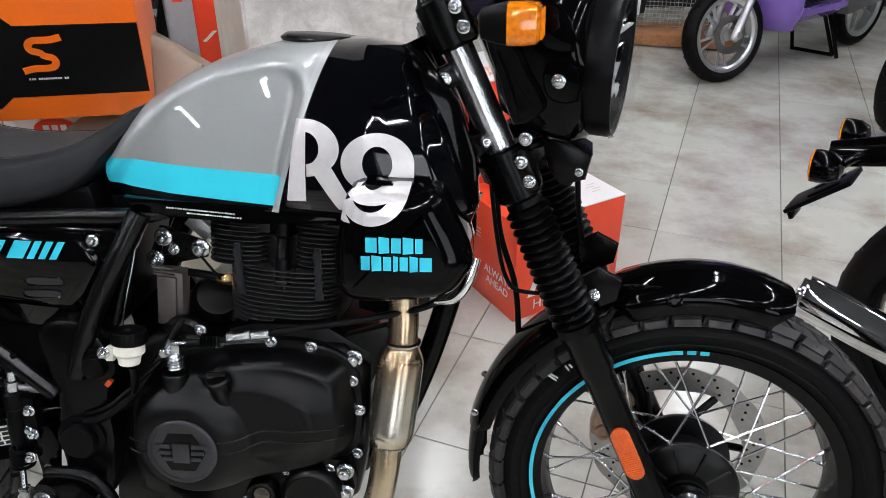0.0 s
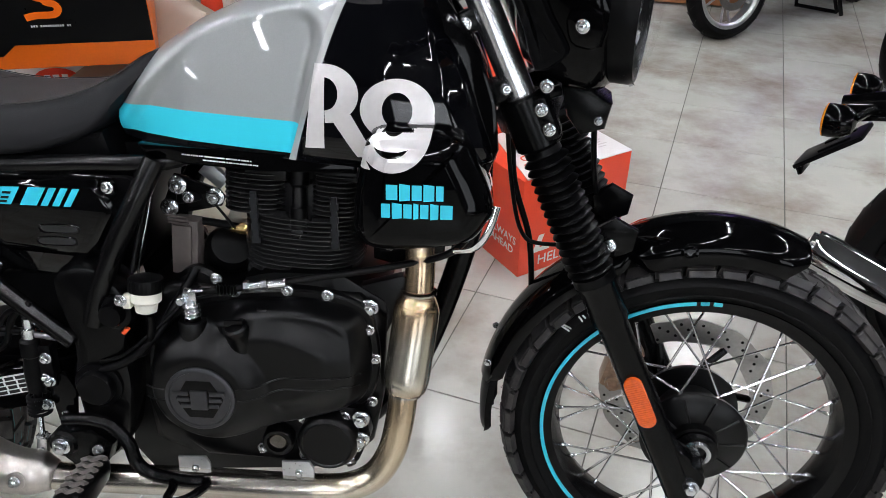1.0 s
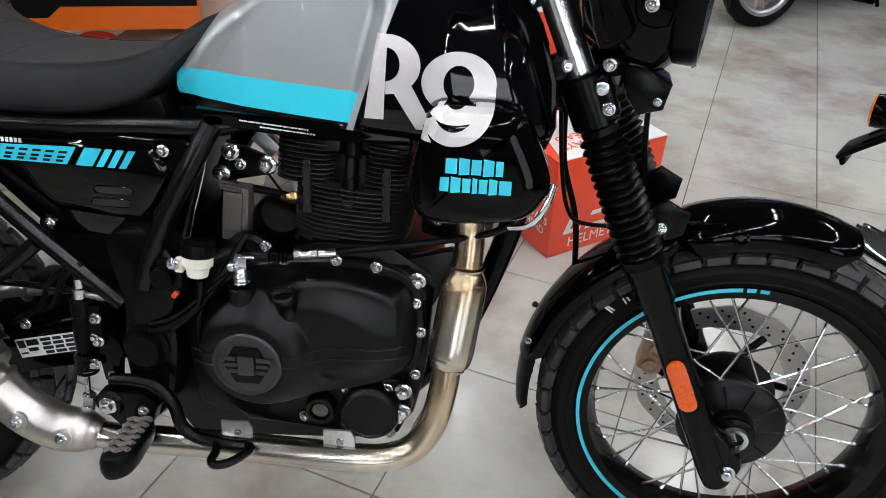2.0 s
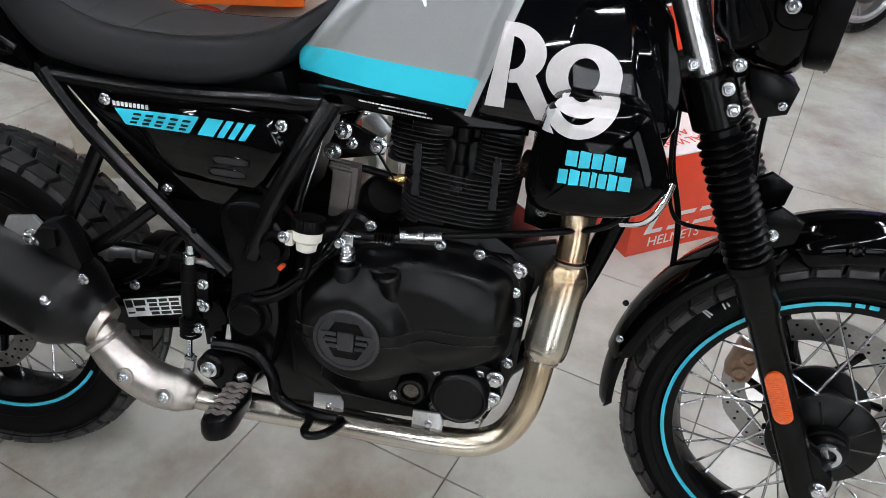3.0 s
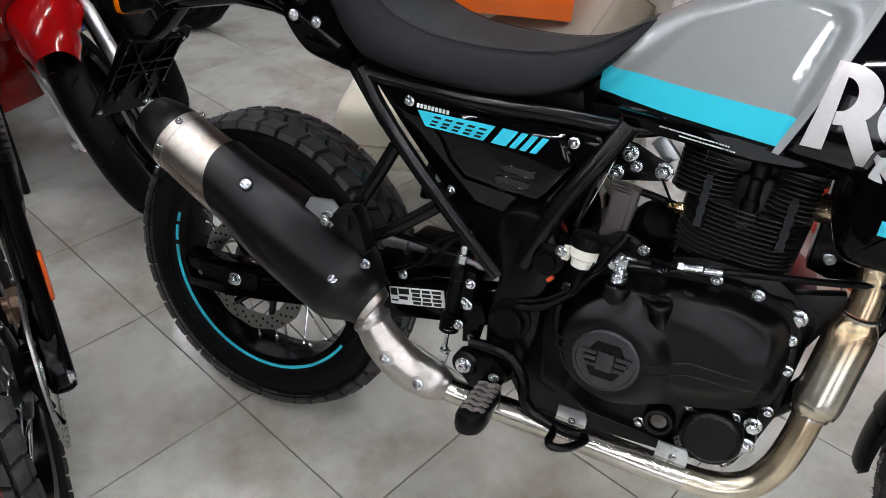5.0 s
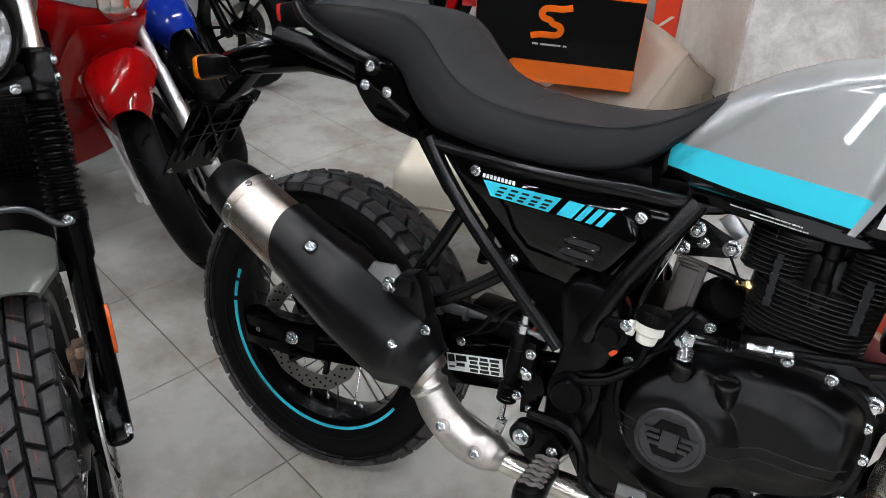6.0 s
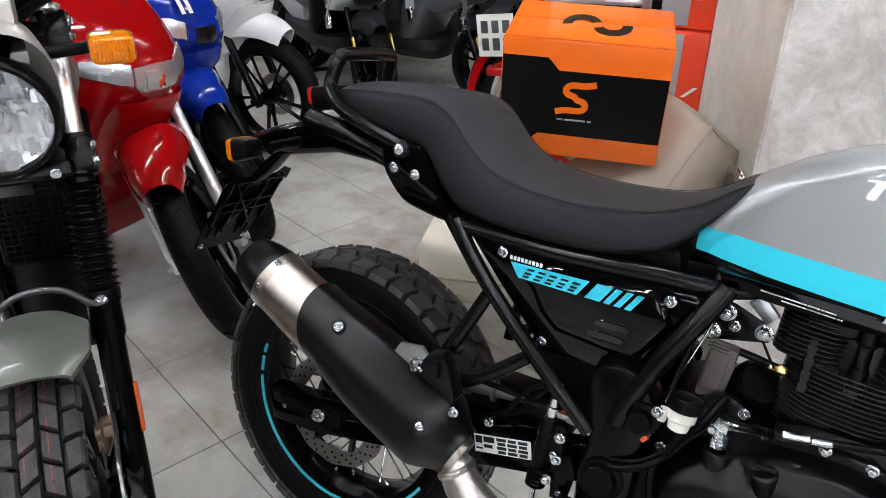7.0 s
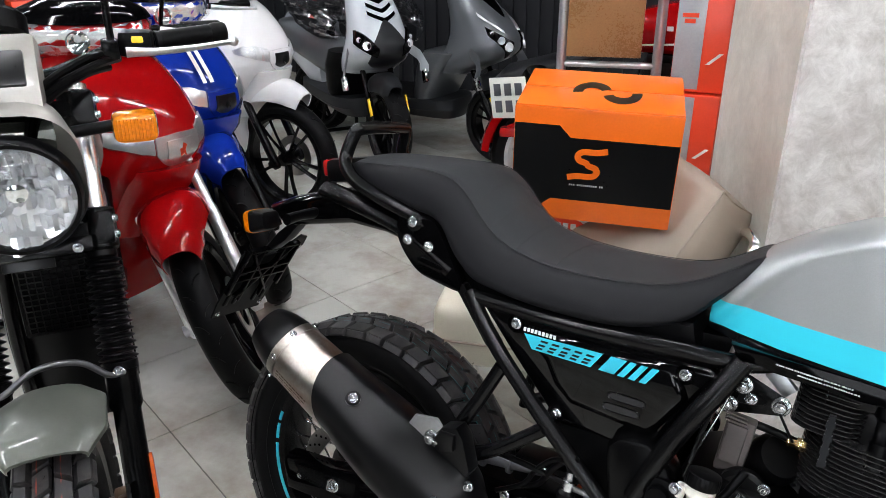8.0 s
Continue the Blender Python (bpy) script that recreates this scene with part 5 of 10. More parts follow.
    def relief(x, z, f):
        r = math.hypot(x - 0.712, z - 0.440)
        dome = 0.148 + 0.035 * (1 - smoothstep(0.056, 0.122, r))
        ex, ez = (x - 0.80) / 0.135, (z - 0.475) / 0.075
        slab = 0.148 + 0.016 * (1 - smoothstep(0.60, 1.10, math.hypot(ex, ez)))
        y = max(dome, slab)
        for px, top, w in ((0.694, 0.560, 0.030), (0.750, 0.566, 0.030)):
            d = math.hypot((x - px) / w, max(0.0, top - z) / 0.085)
            y = max(y, 0.140 + 0.026 * (1 - smoothstep(0.25, 1.0, d)))
        flat = smoothstep(0.0, 0.16, 1 - f)
        edge = 0.118 + (y - 0.118) * (flat ** 0.6)
        return -edge

    bm = bmesh.new()
    rows = [[(x, -0.095, z) for x, z in outline], [(x, -0.116, z) for x, z in outline]]
    for j in range(1, 60):
        f = 1 - j / 60
        rows.append([(cx + (x - cx) * f, relief(cx + (x - cx) * f, cz + (z - cz) * f, f), cz + (z - cz) * f) for x, z in outline])
    loft(bm, rows)
    cover = part("clutch_cover", bm, M_CASE, case, "matt black domed clutch cover", sharp=50)
    bm = bmesh.new()
    shell(bm, OUT, [(-0.094, -0.011), (-0.110, -0.011), (-0.113, -0.008), (-0.113, 0.004)], 6)
    part("cover_flange", bm, M_CASE, case, "", sharp=40)
    for dz in (0.0, -0.018):
        bm = bmesh.new()
        pts = []
        for k in range(22):
            x = 0.762 + 0.172 * k / 21
            z = 0.455 + dz + 0.012 * smoothstep(0.79, 0.83, x)
            f = max(abs(x - cx) / 0.17, 0)
            pts.append((x, relief(x, z, min(f, 0.9)) - 0.0005, z))
        tube(bm, pts, 0.0013, 6, 2)
        part("cover_line", bm, M_CASE, cover)
        bm = bmesh.new()
        pts = [(0.632 + 0.030 * k / 5, relief(0.632 + 0.030 * k / 5, 0.452 + dz, 0.82 - 0.02 * k) - 0.001, 0.452 + dz) for k in range(6)]
        tube(bm, pts, 0.0013, 6, 2)
        part("cover_line", bm, M_CASE, cover)
    # oil filler plug on its slanting neck
    bm = bmesh.new()
    lathe(bm, [(0.0175, -0.03), (0.0165, 0.0), (0.016, 0.034), (0.0175, 0.036), (0.0175, 0.044), (0.015, 0.047), (0.0, 0.047)], (0.768, -0.150, 0.503), (-0.12, -0.30, 1), 24)
    filler = part("oil_filler", bm, M_CASE, cover, "black oil filler plug")
    bm = bmesh.new()
    block(bm, (0.7625, -0.1645, 0.5525), (0.026, 0.005, 0.006), None, 0.001)
    part("plug_grip", bm, M_CASE, filler)
    # round badge, its marks as plain bars
    B = Vector((0.712, -0.183, 0.440))
    bm = bmesh.new()
    lathe(bm, [(0.050, -0.004), (0.050, 0.003), (0.047, 0.005), (0.044, 0.005), (0.043, 0.003), (0.0, 0.003)], B, (0, -1, 0), 48)
    badge = part("badge", bm, M_BADGE, cover, "round dark grey cast badge")
    bm = bmesh.new()
    lathe(bm, [(0.034, 0.0031), (0.034, 0.0042), (0.030, 0.0046), (0.0, 0.0046)], B, (0, -1, 0), 6)
    part("badge_field", bm, M_SATIN, badge)
    bars = [((0, -0.006, 0), (0.024, 0.004, 0.030))] + [((q * (0.026 - k * 0.003), -0.0052, 0.010 - k * 0.010), (0.022 - k * 0.004, 0.003, 0.006)) for k in range(3) for q in (-1, 1)]
    for c, size in bars:
        bm = bmesh.new()
        block(bm, B + Vector(c), size, None, 0.0008)
        part("badge_bar", bm, M_BADGE, badge)
    for x, z in ((0.942, 0.522), (0.884, 0.574), (0.826, 0.580), (0.750, 0.575), (0.660, 0.548), (0.951, 0.475), (0.620, 0.500), (0.640, 0.385), (0.946, 0.402)):
        screw(case, (x, -0.112, z))
    for x, z in ((0.942, 0.552),):
        screw(case, (x, -0.100, z), (0, -1, 0), BIG_BOLT)
    # oil filter cover, sight glass and lower case
    bm = bmesh.new()
    prism(bm, [(0.830, 0.392), (0.880, 0.400), (0.935, 0.395), (0.945, 0.350), (0.925, 0.300), (0.880, 0.290), (0.790, 0.300), (0.690, 0.300), (0.655, 0.330), (0.66, 0.37), (0.75, 0.35)], -0.125, -0.09, 0.006)
    part("lower_case", bm, M_CASE, case, "matt black lower case")
    bm = bmesh.new()
    lathe(bm, [(0.046, -0.01), (0.046, 0.016), (0.042, 0.022), (0.038, 0.024), (0.036, 0.022), (0.0, 0.0225)], (0.882, -0.128, 0.346), (0, -1, 0), 40)
    lathe(bm, [(0.024, 0), (0.024, 0.020), (0.021, 0.024), (0.016, 0.024), (0.015, 0.016), (0.0, 0.016)], (0.806, -0.122, 0.342), (0, -1, 0), 28)
    filt = part("oil_filter_cover", bm, M_CASE, case, "round black filter cover and sight glass rim")
    bm = bmesh.new()
    lathe(bm, [(0.0145, 0.016), (0.012, 0.020), (0.0, 0.0215)], (0.806, -0.122, 0.342), (0, -1, 0), 20)
    part("sight_glass", bm, M_SIGHT, filt, "dark oil sight glass")
    for x, z in ((0.842, 0.378), (0.906, 0.382), (0.912, 0.302), (0.842, 0.312), (0.778, 0.320), (0.925, 0.330)):
        screw(case, (x, -0.127, z))
    for x, z in ((0.931, 0.384), (0.930, 0.348)):
        screw(case, (x, -0.134, z), (0, -1, 0), BIG_BOLT)
    # two light tabs that hold the pipe guard
    for x, z in ((0.680, 0.302), (0.838, 0.302)):
        bm = bmesh.new()
        prism(bm, [(x - 0.024, z + 0.016), (x + 0.018, z + 0.018), (x + 0.024, z + 0.006), (x + 0.024, z - 0.026), (x - 0.024, z - 0.026)], -0.158, -0.153, 0.0015)
        tab = part("pipe_tab", bm, M_ALU, case, "light alloy tab")
        screw(tab, (x + 0.002, -0.158, z - 0.002), (0, -1, 0), SMALL_BOLT)
    # barrel and head with their fins
    def fin_mesh(w, d, t, r=0.02):
        bm = bmesh.new()
        pts = []
        for sx, sy, a0 in ((1, 1, 0), (-1, 1, 90), (-1, -1, 180), (1, -1, 270)):
            for k in range(5):
                a = radians(a0 + 90 * k / 4)
                pts.append((sx * (w / 2 - r) + r * math.cos(a), sy * (d / 2 - r) + r * math.sin(a)))
        cut = lambda q, e: (q[0] * (1 - e / w), q[1] * (1 - e / d))
        loft(bm, [[(*cut(q, e), z) for q in pts] for z, e in ((-t / 2, 0.002), (-t / 4, 0), (t / 4, 0), (t / 2, 0.002))])
        return shared(bm, M_FIN, "fin", 50)

    LEANB = Matrix.Rotation(radians(4), 4, "Y")
    bm = bmesh.new()
    block(bm, (0.845, 0, 0.645), (0.110, 0.115, 0.165), None, 0.03)
    block(bm, (0.845, 0, 0.748), (0.110, 0.10, 0.05), None, 0.015)
    block(bm, (0.765, 0, 0.712), (0.070, 0.11, 0.08), None, 0.015)
    barrel = part("cylinder", bm, M_CASE, root, "black finned air-cooled cylinder")
    wide = fin_mesh(0.178, 0.174, 0.0021, 0.066)
    for k in range(15):
        piece("fin", wide, barrel, Matrix.Translation((0.831 + 0.0006 * k, 0, 0.577 + 0.0071 * k)) @ LEANB)
    small, deep_fin = fin_mesh(0.064, 0.168, 0.0021, 0.020), fin_mesh(0.090, 0.160, 0.0021, 0.030)
    for k in range(9):
        for x, me in ((0.772, deep_fin), (0.888, small)):
            piece("fin", me, barrel, Matrix.Translation((x + 0.0005 * k, 0, 0.6835 + 0.0071 * k)) @ LEANB)
    for x, z0, z1 in ((0.778, 0.640, 0.716), (0.892, 0.634, 0.712)):
        bm = bmesh.new()
        n = 8
        left, right = [], []
        for k in range(n):
            dx, u, v = (0.0015 if k % 2 else 0), z0 + (z1 - z0) * k / n, z0 + (z1 - z0) * (k + 1) / n
            left += [(x - 0.0055 + dx, u), (x - 0.0055 + dx, v)]
            right += [(x + 0.0055 - dx, u), (x + 0.0055 - dx, v)]
        prism(bm, left + right[::-1], -0.086, -0.080)
        part("fin_tie", bm, M_MASK, barrel, "rubber and metal fin tie")
    for x in (0.795, 0.895):
        bm = bmesh.new()
        block(bm, (x, -0.055, 0.740), (0.060, 0.040, 0.022), None, 0.006)
        part("rocker_cover", bm, M_CASE, barrel, "black rocker cover")
    bm = bmesh.new()
    prism(bm, [(0.722, 0.752), (0.742, 0.738), (0.905, 0.744), (1.000, 0.772), (1.000, 0.836), (0.700, 0.828)], -0.036, 0.036, 0.008)
    part("frame_spine", bm, M_FRAME, root, "black frame spine under the tank")
    bm = bmesh.new()
    prism(bm, [(0.938, 0.598), (0.968, 0.590), (1.045, 0.606), (1.052, 0.660), (1.035, 0.735), (0.936, 0.735)], -0.028, 0.028, 0.008)
    front_plate = part("frame_plate", bm, M_FRAME, root, "black front frame plate")
    for x, z in ((0.962, 0.622), (0.985, 0.690)):
        screw(front_plate, (x, -0.028, z), (0, -1, 0))
    bm = bmesh.new()
    lathe(bm, [(0.012, 0), (0.013, 0.03), (0.010, 0.034), (0.010, 0.06), (0.014, 0.064), (0.014, 0.085)], (0.838, -0.076, 0.660), (0.02, 0.25, 1), 18)
    part("spark_plug_cap", bm, M_RUBBER, barrel, "black plug cap")
    bm = bmesh.new()
    lathe(bm, [(0.009, 0), (0.009, 0.006), (0.006, 0.008)], (0.836, -0.078, 0.656), (0, -1, 0.2), 6)
    part("plug_nut", bm, M_CASE, barrel, "dark nut")
    # engine hanger plate
    bm = bmesh.new()
    prism(bm, [(0.655, 0.730), (0.668, 0.728), (0.720, 0.708), (0.728, 0.697), (0.722, 0.684), (0.650, 0.668), (0.637, 0.672), (0.636, 0.686)], -0.056, -0.048, 0.002)
    hang = part("hanger_plate", bm, M_SATIN, root, "black engine hanger plate")
    bm = bmesh.new()
    shell(bm, [(0.664, 0.708), (0.690, 0.702), (0.692, 0.692), (0.660, 0.686), (0.656, 0.694)], [(-0.0565, 0), (-0.0575, 0.001), (-0.0576, 0.004)], 3)
    part("plate_window", bm, M_RUBBER, hang)
    for x, z in ((0.660, 0.714), (0.645, 0.680), (0.714, 0.698)):
        screw(hang, (x, -0.056, z), (0, -1, 0), BIG_BOLT)
    screw(hang, (0.674, -0.056, 0.696), (0, -1, 0))
    bm = bmesh.new()
    prism(bm, [(0.684, 0.728), (0.700, 0.746), (0.729, 0.718), (0.714, 0.702)], -0.036, -0.020, 0.003)
    part("bright_bracket", bm, M_ALU, hang, "bright alloy bracket")
    # black skirt along the tank's lower edge, with a line of small print
    for s in (-1, 1):
        bm = bmesh.new()
        prism(bm, [(0.640, 0.790), (0.700, 0.787), (0.800, 0.783), (0.930, 0.777), (0.930, 0.757), (0.800, 0.758), (0.700, 0.765), (0.650, 0.774)], s * 0.098, s * 0.124, 0.005)
        skirt = part("tank_skirt", bm, M_GLOSS, tank, "gloss black lower edge of the tank")
    rng = random.Random(21)
    bm = bmesh.new()
    for z0, x, x1 in ((0.7775, 0.700, 0.792), (0.7725, 0.728, 0.800)):
        while x < x1:
            w = rng.choice((0.0010, 0.0014, 0.0018))
            z = z0 - 0.075 * (x - 0.70)
            block(bm, (x, -0.1244, z), (w, 0.0008, 0.0019))
            x += w + rng.choice((0.0008, 0.0008, 0.0020))
    part("warning_print", bm, M_WHITE_VINYL, tank, "tiny white bars of print")["kind"] = "stuff"
    bar("steel_wire", [(0.6625, -0.128, 0.764), (0.6475, -0.130, 0.700), (0.6270, -0.130, 0.632), (0.614, -0.125, 0.58)], 0.0015, "thin bright steel wire", M_ZINC, n=8)
    # regulator box, starter, hoses, reservoir
    bm = bmesh.new()
    block(bm, (0.666, -0.055, 0.622), (0.040, 0.030, 0.086), Matrix.Rotation(radians(5), 3, "Y"), 0.005)
    block(bm, (0.664, -0.072, 0.628), (0.028, 0.006, 0.060), Matrix.Rotation(radians(5), 3, "Y"), 0.002)
    for k in range(3):
        block(bm, (0.662, -0.072, 0.672 - k * 0.005), (0.03, 0.005, 0.002), Matrix.Rotation(radians(5), 3, "Y"))
    part("regulator_box", bm, M_BROWN, root, "brown-grey plastic electrical box")
    bm = bmesh.new()
    lathe(bm, [(0.030, -0.02), (0.038, 0.0), (0.038, 0.055), (0.036, 0.062), (0.030, 0.07)], (0.700, 0.0, 0.575), (0.35, -0.55, 0.55), 32)
    lathe(bm, [(0.036, 0.0), (0.036, 0.012), (0.030, 0.018), (0.014, 0.019), (0.012, 0.024), (0.0, 0.024)], (0.690, -0.078, 0.566), (0, -1, 0), 28)
    block(bm, (0.725, -0.080, 0.560), (0.055, 0.02, 0.03), None, 0.006)
    starter = part("starter_motor", bm, M_CASE, root, "black starter motor")
    for x, z in ((0.718, 0.586), (0.744, 0.566), (0.672, 0.555)):
        screw(starter, (x, -0.095, z), (0, -1, 0))
    bar("hose", [(0.655, -0.05, 0.66), (0.70, -0.045, 0.655), (0.742, -0.044, 0.648)], 0.006, "black injector hose", M_RUBBER)
    bm = bmesh.new()
    lathe(bm, [(0.005, -0.012), (0.0065, -0.010), (0.0065, 0.0), (0.009, 0.001), (0.009, 0.011), (0.0075, 0.014)], (0.742, -0.046, 0.647), (1, 0, 0), 6)
    part("hose_fitting", bm, M_BRASS, root, "brass hose fitting")
    bar("cable", [(0.648, -0.10, 0.76), (0.636, -0.115, 0.70), (0.628, -0.13, 0.66), (0.622, -0.15, 0.615)], 0.0035, "thin black cable", M_RUBBER)
    bar("cable", [(0.713, -0.06, 0.69), (0.728, -0.055, 0.665), (0.738, -0.05, 0.648)], 0.002, "thin wire", M_RUBBER)
    R = Vector((0.645, -0.165, 0.590))
    tilt = (0.06, 0.1, 1)
    bm = bmesh.new()
    lathe(bm, [(0.010, -0.026), (0.014, -0.024), (0.016, -0.012), (0.0205, -0.008), (0.0205, 0.006)], R, tilt, 32)
    block(bm, R + Vector((-0.024, -0.005, -0.008)), (0.012, 0.014, 0.020), None, 0.003)
    cup = part("brake_reservoir", bm, M_CUP, root, "cream brake fluid reservoir with a black lid")
    bm = bmesh.new()
    m = Matrix.Translation(R) @ basis(tilt)
    rings = []
    for r, h, cut in ((0.0228, 0.006, 0.0), (0.0238, 0.008, 0.0013), (0.0238, 0.020, 0.0013), (0.0225, 0.024, 0.0), (0.018, 0.026, 0.0), (0.004, 0.026, 0.0)):
        rings.append([m @ Vector(((r - (cut if k % 3 == 0 else 0)) * math.cos(2 * math.pi * k / 84), (r - (cut if k % 3 == 0 else 0)) * math.sin(2 * math.pi * k / 84), h)) for k in range(84)])
    loft(bm, rings)
    part("lid", bm, M_RUBBER, cup, "ribbed black lid")
    screw(cup, R + Vector((-0.030, -0.013, -0.004)), (0, -1, 0))
    bar("hose", [R + Vector((0.002, 0.0, -0.03)), R + Vector((-0.004, 0.01, -0.06)), (0.622, -0.14, 0.49), (0.600, -0.12, 0.47)], 0.006, "black brake hose", M_RUBBER)
    bar("hose", [(0.560, -0.155, 0.462), (0.60, -0.158, 0.480), (0.640, -0.145, 0.515), (0.665, -0.12, 0.555), (0.69, -0.09, 0.60)], 0.0065, "black hose", M_RUBBER)
    bar("hose", [(0.560, -0.155, 0.475), (0.60, -0.160, 0.492), (0.645, -0.150, 0.530), (0.68, -0.12, 0.56)], 0.003, "thin black cable", M_RUBBER)
    for c, w in (((0.601, -0.150, 0.525), 0.020), ((0.470, -0.135, 0.508), 0.020)):
        bm = bmesh.new()
        block(bm, c, (w * 0.36, 0.007, w * 0.62), Matrix.Rotation(radians(40), 3, "Y"), 0.0015)
        part("orange_clip", bm, M_REDCLIP, root, "orange-red cable clip")
    # clutch arm and cable
    bm = bmesh.new()
    lathe(bm, [(0.008, -0.042), (0.016, -0.026), (0.019, 0.0), (0.020, 0.014), (0.018, 0.017), (0.012, 0.017), (0.012, 0.010), (0.0, 0.010)], (0.700, -0.152, 0.531), (0.05, 0.0, 1), 24)
    lathe(bm, [(0.004, -0.062), (0.013, -0.034), (0.017, -0.008), (0.0185, 0.010), (0.0165, 0.013), (0.011, 0.013), (0.011, 0.004), (0.0, 0.004)], (0.760, -0.146, 0.536), (0.03, -0.05, 1), 24)
    lathe(bm, [(0.004, -0.024), (0.010, -0.010), (0.011, 0.006), (0.009, 0.009)], (0.796, -0.132, 0.552), (0.03, 0.0, 1), 18)
    part("cover_tower", bm, M_CASE, cover, "black towers on the cover")
    bm = bmesh.new()
    lathe(bm, [(0.010, 0), (0.010, 0.022), (0.007, 0.026)], (0.697, -0.143, 0.546), (0, 0, 1), 14)
    for k in range(4):
        ring_lathe(bm, [(0.0105, k * 0.005), (0.0125, 0.002 + k * 0.005), (0.0105, 0.004 + k * 0.005)], (0.697, -0.143, 0.548), (0, 0, 1), 18)
    prism(bm, [(0.682, 0.570), (0.690, 0.592), (0.706, 0.588), (0.705, 0.570)], -0.146, -0.140, 0.001)
    lathe(bm, [(0.007, 0), (0.007, 0.008), (0.005, 0.01)], (0.686, -0.146, 0.575), (0, -1, 0), 6)
    tube(bm, [(0.694, -0.146, 0.588), (0.712, -0.147, 0.590), (0.722, -0.143, 0.588)], 0.0028, 8)
    part("clutch_arm", bm, M_ZINC, cover, "bright clutch arm and spring")
    bar("clutch_cable", [(0.712, -0.144, 0.588), (0.745, -0.140, 0.590), (0.80, -0.130, 0.596), (0.88, -0.118, 0.606), (0.985, -0.105, 0.622), (1.06, -0.09, 0.640), (1.10, -0.05, 0.68)], 0.0052, "black clutch cable", M_RUBBER)
    bm = bmesh.new()
    for k in range(6):
        ring_lathe(bm, [(0.005, 0), (0.0082, 0.002), (0.005, 0.004)], (0.735 + 0.0048 * k, -0.1415, 0.590), (1, 0.1, 0.05), 14)
    part("cable_boot", bm, M_RUBBER, root, "ribbed cable boot")
    for x, z, mat, w, r in ((0.775, 0.593, M_ZINC, 0.008, 0.0085), (0.800, 0.5965, M_ZINC, 0.008, 0.0085), (0.788, 0.595, M_ZINC, 0.03, 0.0056), (0.818, 0.599, M_ZINC, 0.024, 0.0062)):
        bm = bmesh.new()
        lathe(bm, [(r, -w / 2), (r, w / 2)], (x, -0.1325, z), (1, 0.13, 0.10), 6 if w < 0.01 else 14)
        part("cable_adjuster", bm, mat, root, "bright cable adjuster")

    # -- exhaust --
    bm = bmesh.new()
    tube(bm, [(0.93, -0.02, 0.690), (0.975, -0.040, 0.690), (1.006, -0.068, 0.668), (1.014, -0.085, 0.625), (1.013, -0.094, 0.580)], 0.0215, 24)
    header = part("exhaust_header", bm, M_HEAT, root, "heat-tinted steel exhaust pipe")
    bm = bmesh.new()
    tube(bm, [(1.013, -0.094, 0.574), (1.012, -0.097, 0.560), (1.010, -0.100, 0.545), (0.999, -0.122, 0.455), (0.996, -0.126, 0.440), (0.994, -0.128, 0.428)], [0.0225, 0.0300, 0.0335, 0.0335, 0.0300, 0.0225], 40, 6)
    part("catalyst", bm, M_HEAT, header, "heat-tinted catalyst can")
    for p, q in (((1.013, -0.094, 0.578), (0.03, 0.02, 1)), ((0.994, -0.128, 0.428), (0.1, 0.2, 1))):
        bm = bmesh.new()
        ring_lathe(bm, [(0.022, -0.003), (0.0265, -0.001), (0.0265, 0.002), (0.022, 0.004)], p, q, 32)
        part("weld", bm, M_STEEL, header, "grey weld bead")
    bm = bmesh.new()
    tube(bm, [(0.994, -0.128, 0.430), (0.990, -0.135, 0.390), (0.978, -0.140, 0.335), (0.952, -0.145, 0.292), (0.910, -0.150, 0.272), (0.86, -0.155, 0.270)], 0.0215, 24)
    part("exhaust_bend", bm, M_HEAT, header, "heat-tinted steel bend")
    bm = bmesh.new()
    tube(bm, [(0.862, -0.155, 0.270), (0.80, -0.158, 0.272), (0.68, -0.162, 0.277), (0.58, -0.168, 0.281), (0.50, -0.178, 0.288), (0.46, -0.184, 0.296)], [0.0222, 0.0225, 0.0225, 0.022, 0.0205, 0.0205], 24)
    part("link_pipe", bm, M_STEEL, header, "pale brushed steel pipe")
    bm = bmesh.new()
    tube(bm, [(0.478, -0.183, 0.293), (0.466, -0.184, 0.296), (0.452, -0.185, 0.299), (0.415, -0.186, 0.303), (0.378, -0.186, 0.321), (0.349, -0.185, 0.345), (0.328, -0.183, 0.370), (0.316, -0.182, 0.386)], [0.021, 0.027, 0.033, 0.034, 0.034, 0.033, 0.030, 0.027], 28)
    ring_lathe(bm, [(0.028, -0.006), (0.033, -0.004), (0.034, 0.002), (0.031, 0.006), (0.028, 0.006)], (0.328, -0.183, 0.371), (-0.6, 0, 0.8), 32)
    mid = part("mid_pipe", bm, M_CASTPIPE, header, "brushed steel middle pipe")
    for p in ((0.439, -0.217, 0.307), (0.376, -0.2185, 0.332)):
        bm = bmesh.new()
        lathe(bm, [(0.014, -0.004), (0.014, 0.002), (0.011, 0.003)], p, (0, -1, 0.25), 20)
        part("boss", bm, M_CASTPIPE, mid)
        screw(mid, Vector(p) + Vector((0, -0.003, 0.0008)), (0, -1, 0.25))
    bm = bmesh.new()
    ax0, ax1 = Vector((-0.130, -0.178, 0.613)), Vector((0.309, -0.182, 0.405))
    along = (ax1 - ax0).normalized()
    n1 = Vector((0, -1, 0))
    n1 = (n1 - along * n1.dot(along)).normalized()
    n2 = n1.cross(along)
    if n2.z < 0:
        n2 = -n2

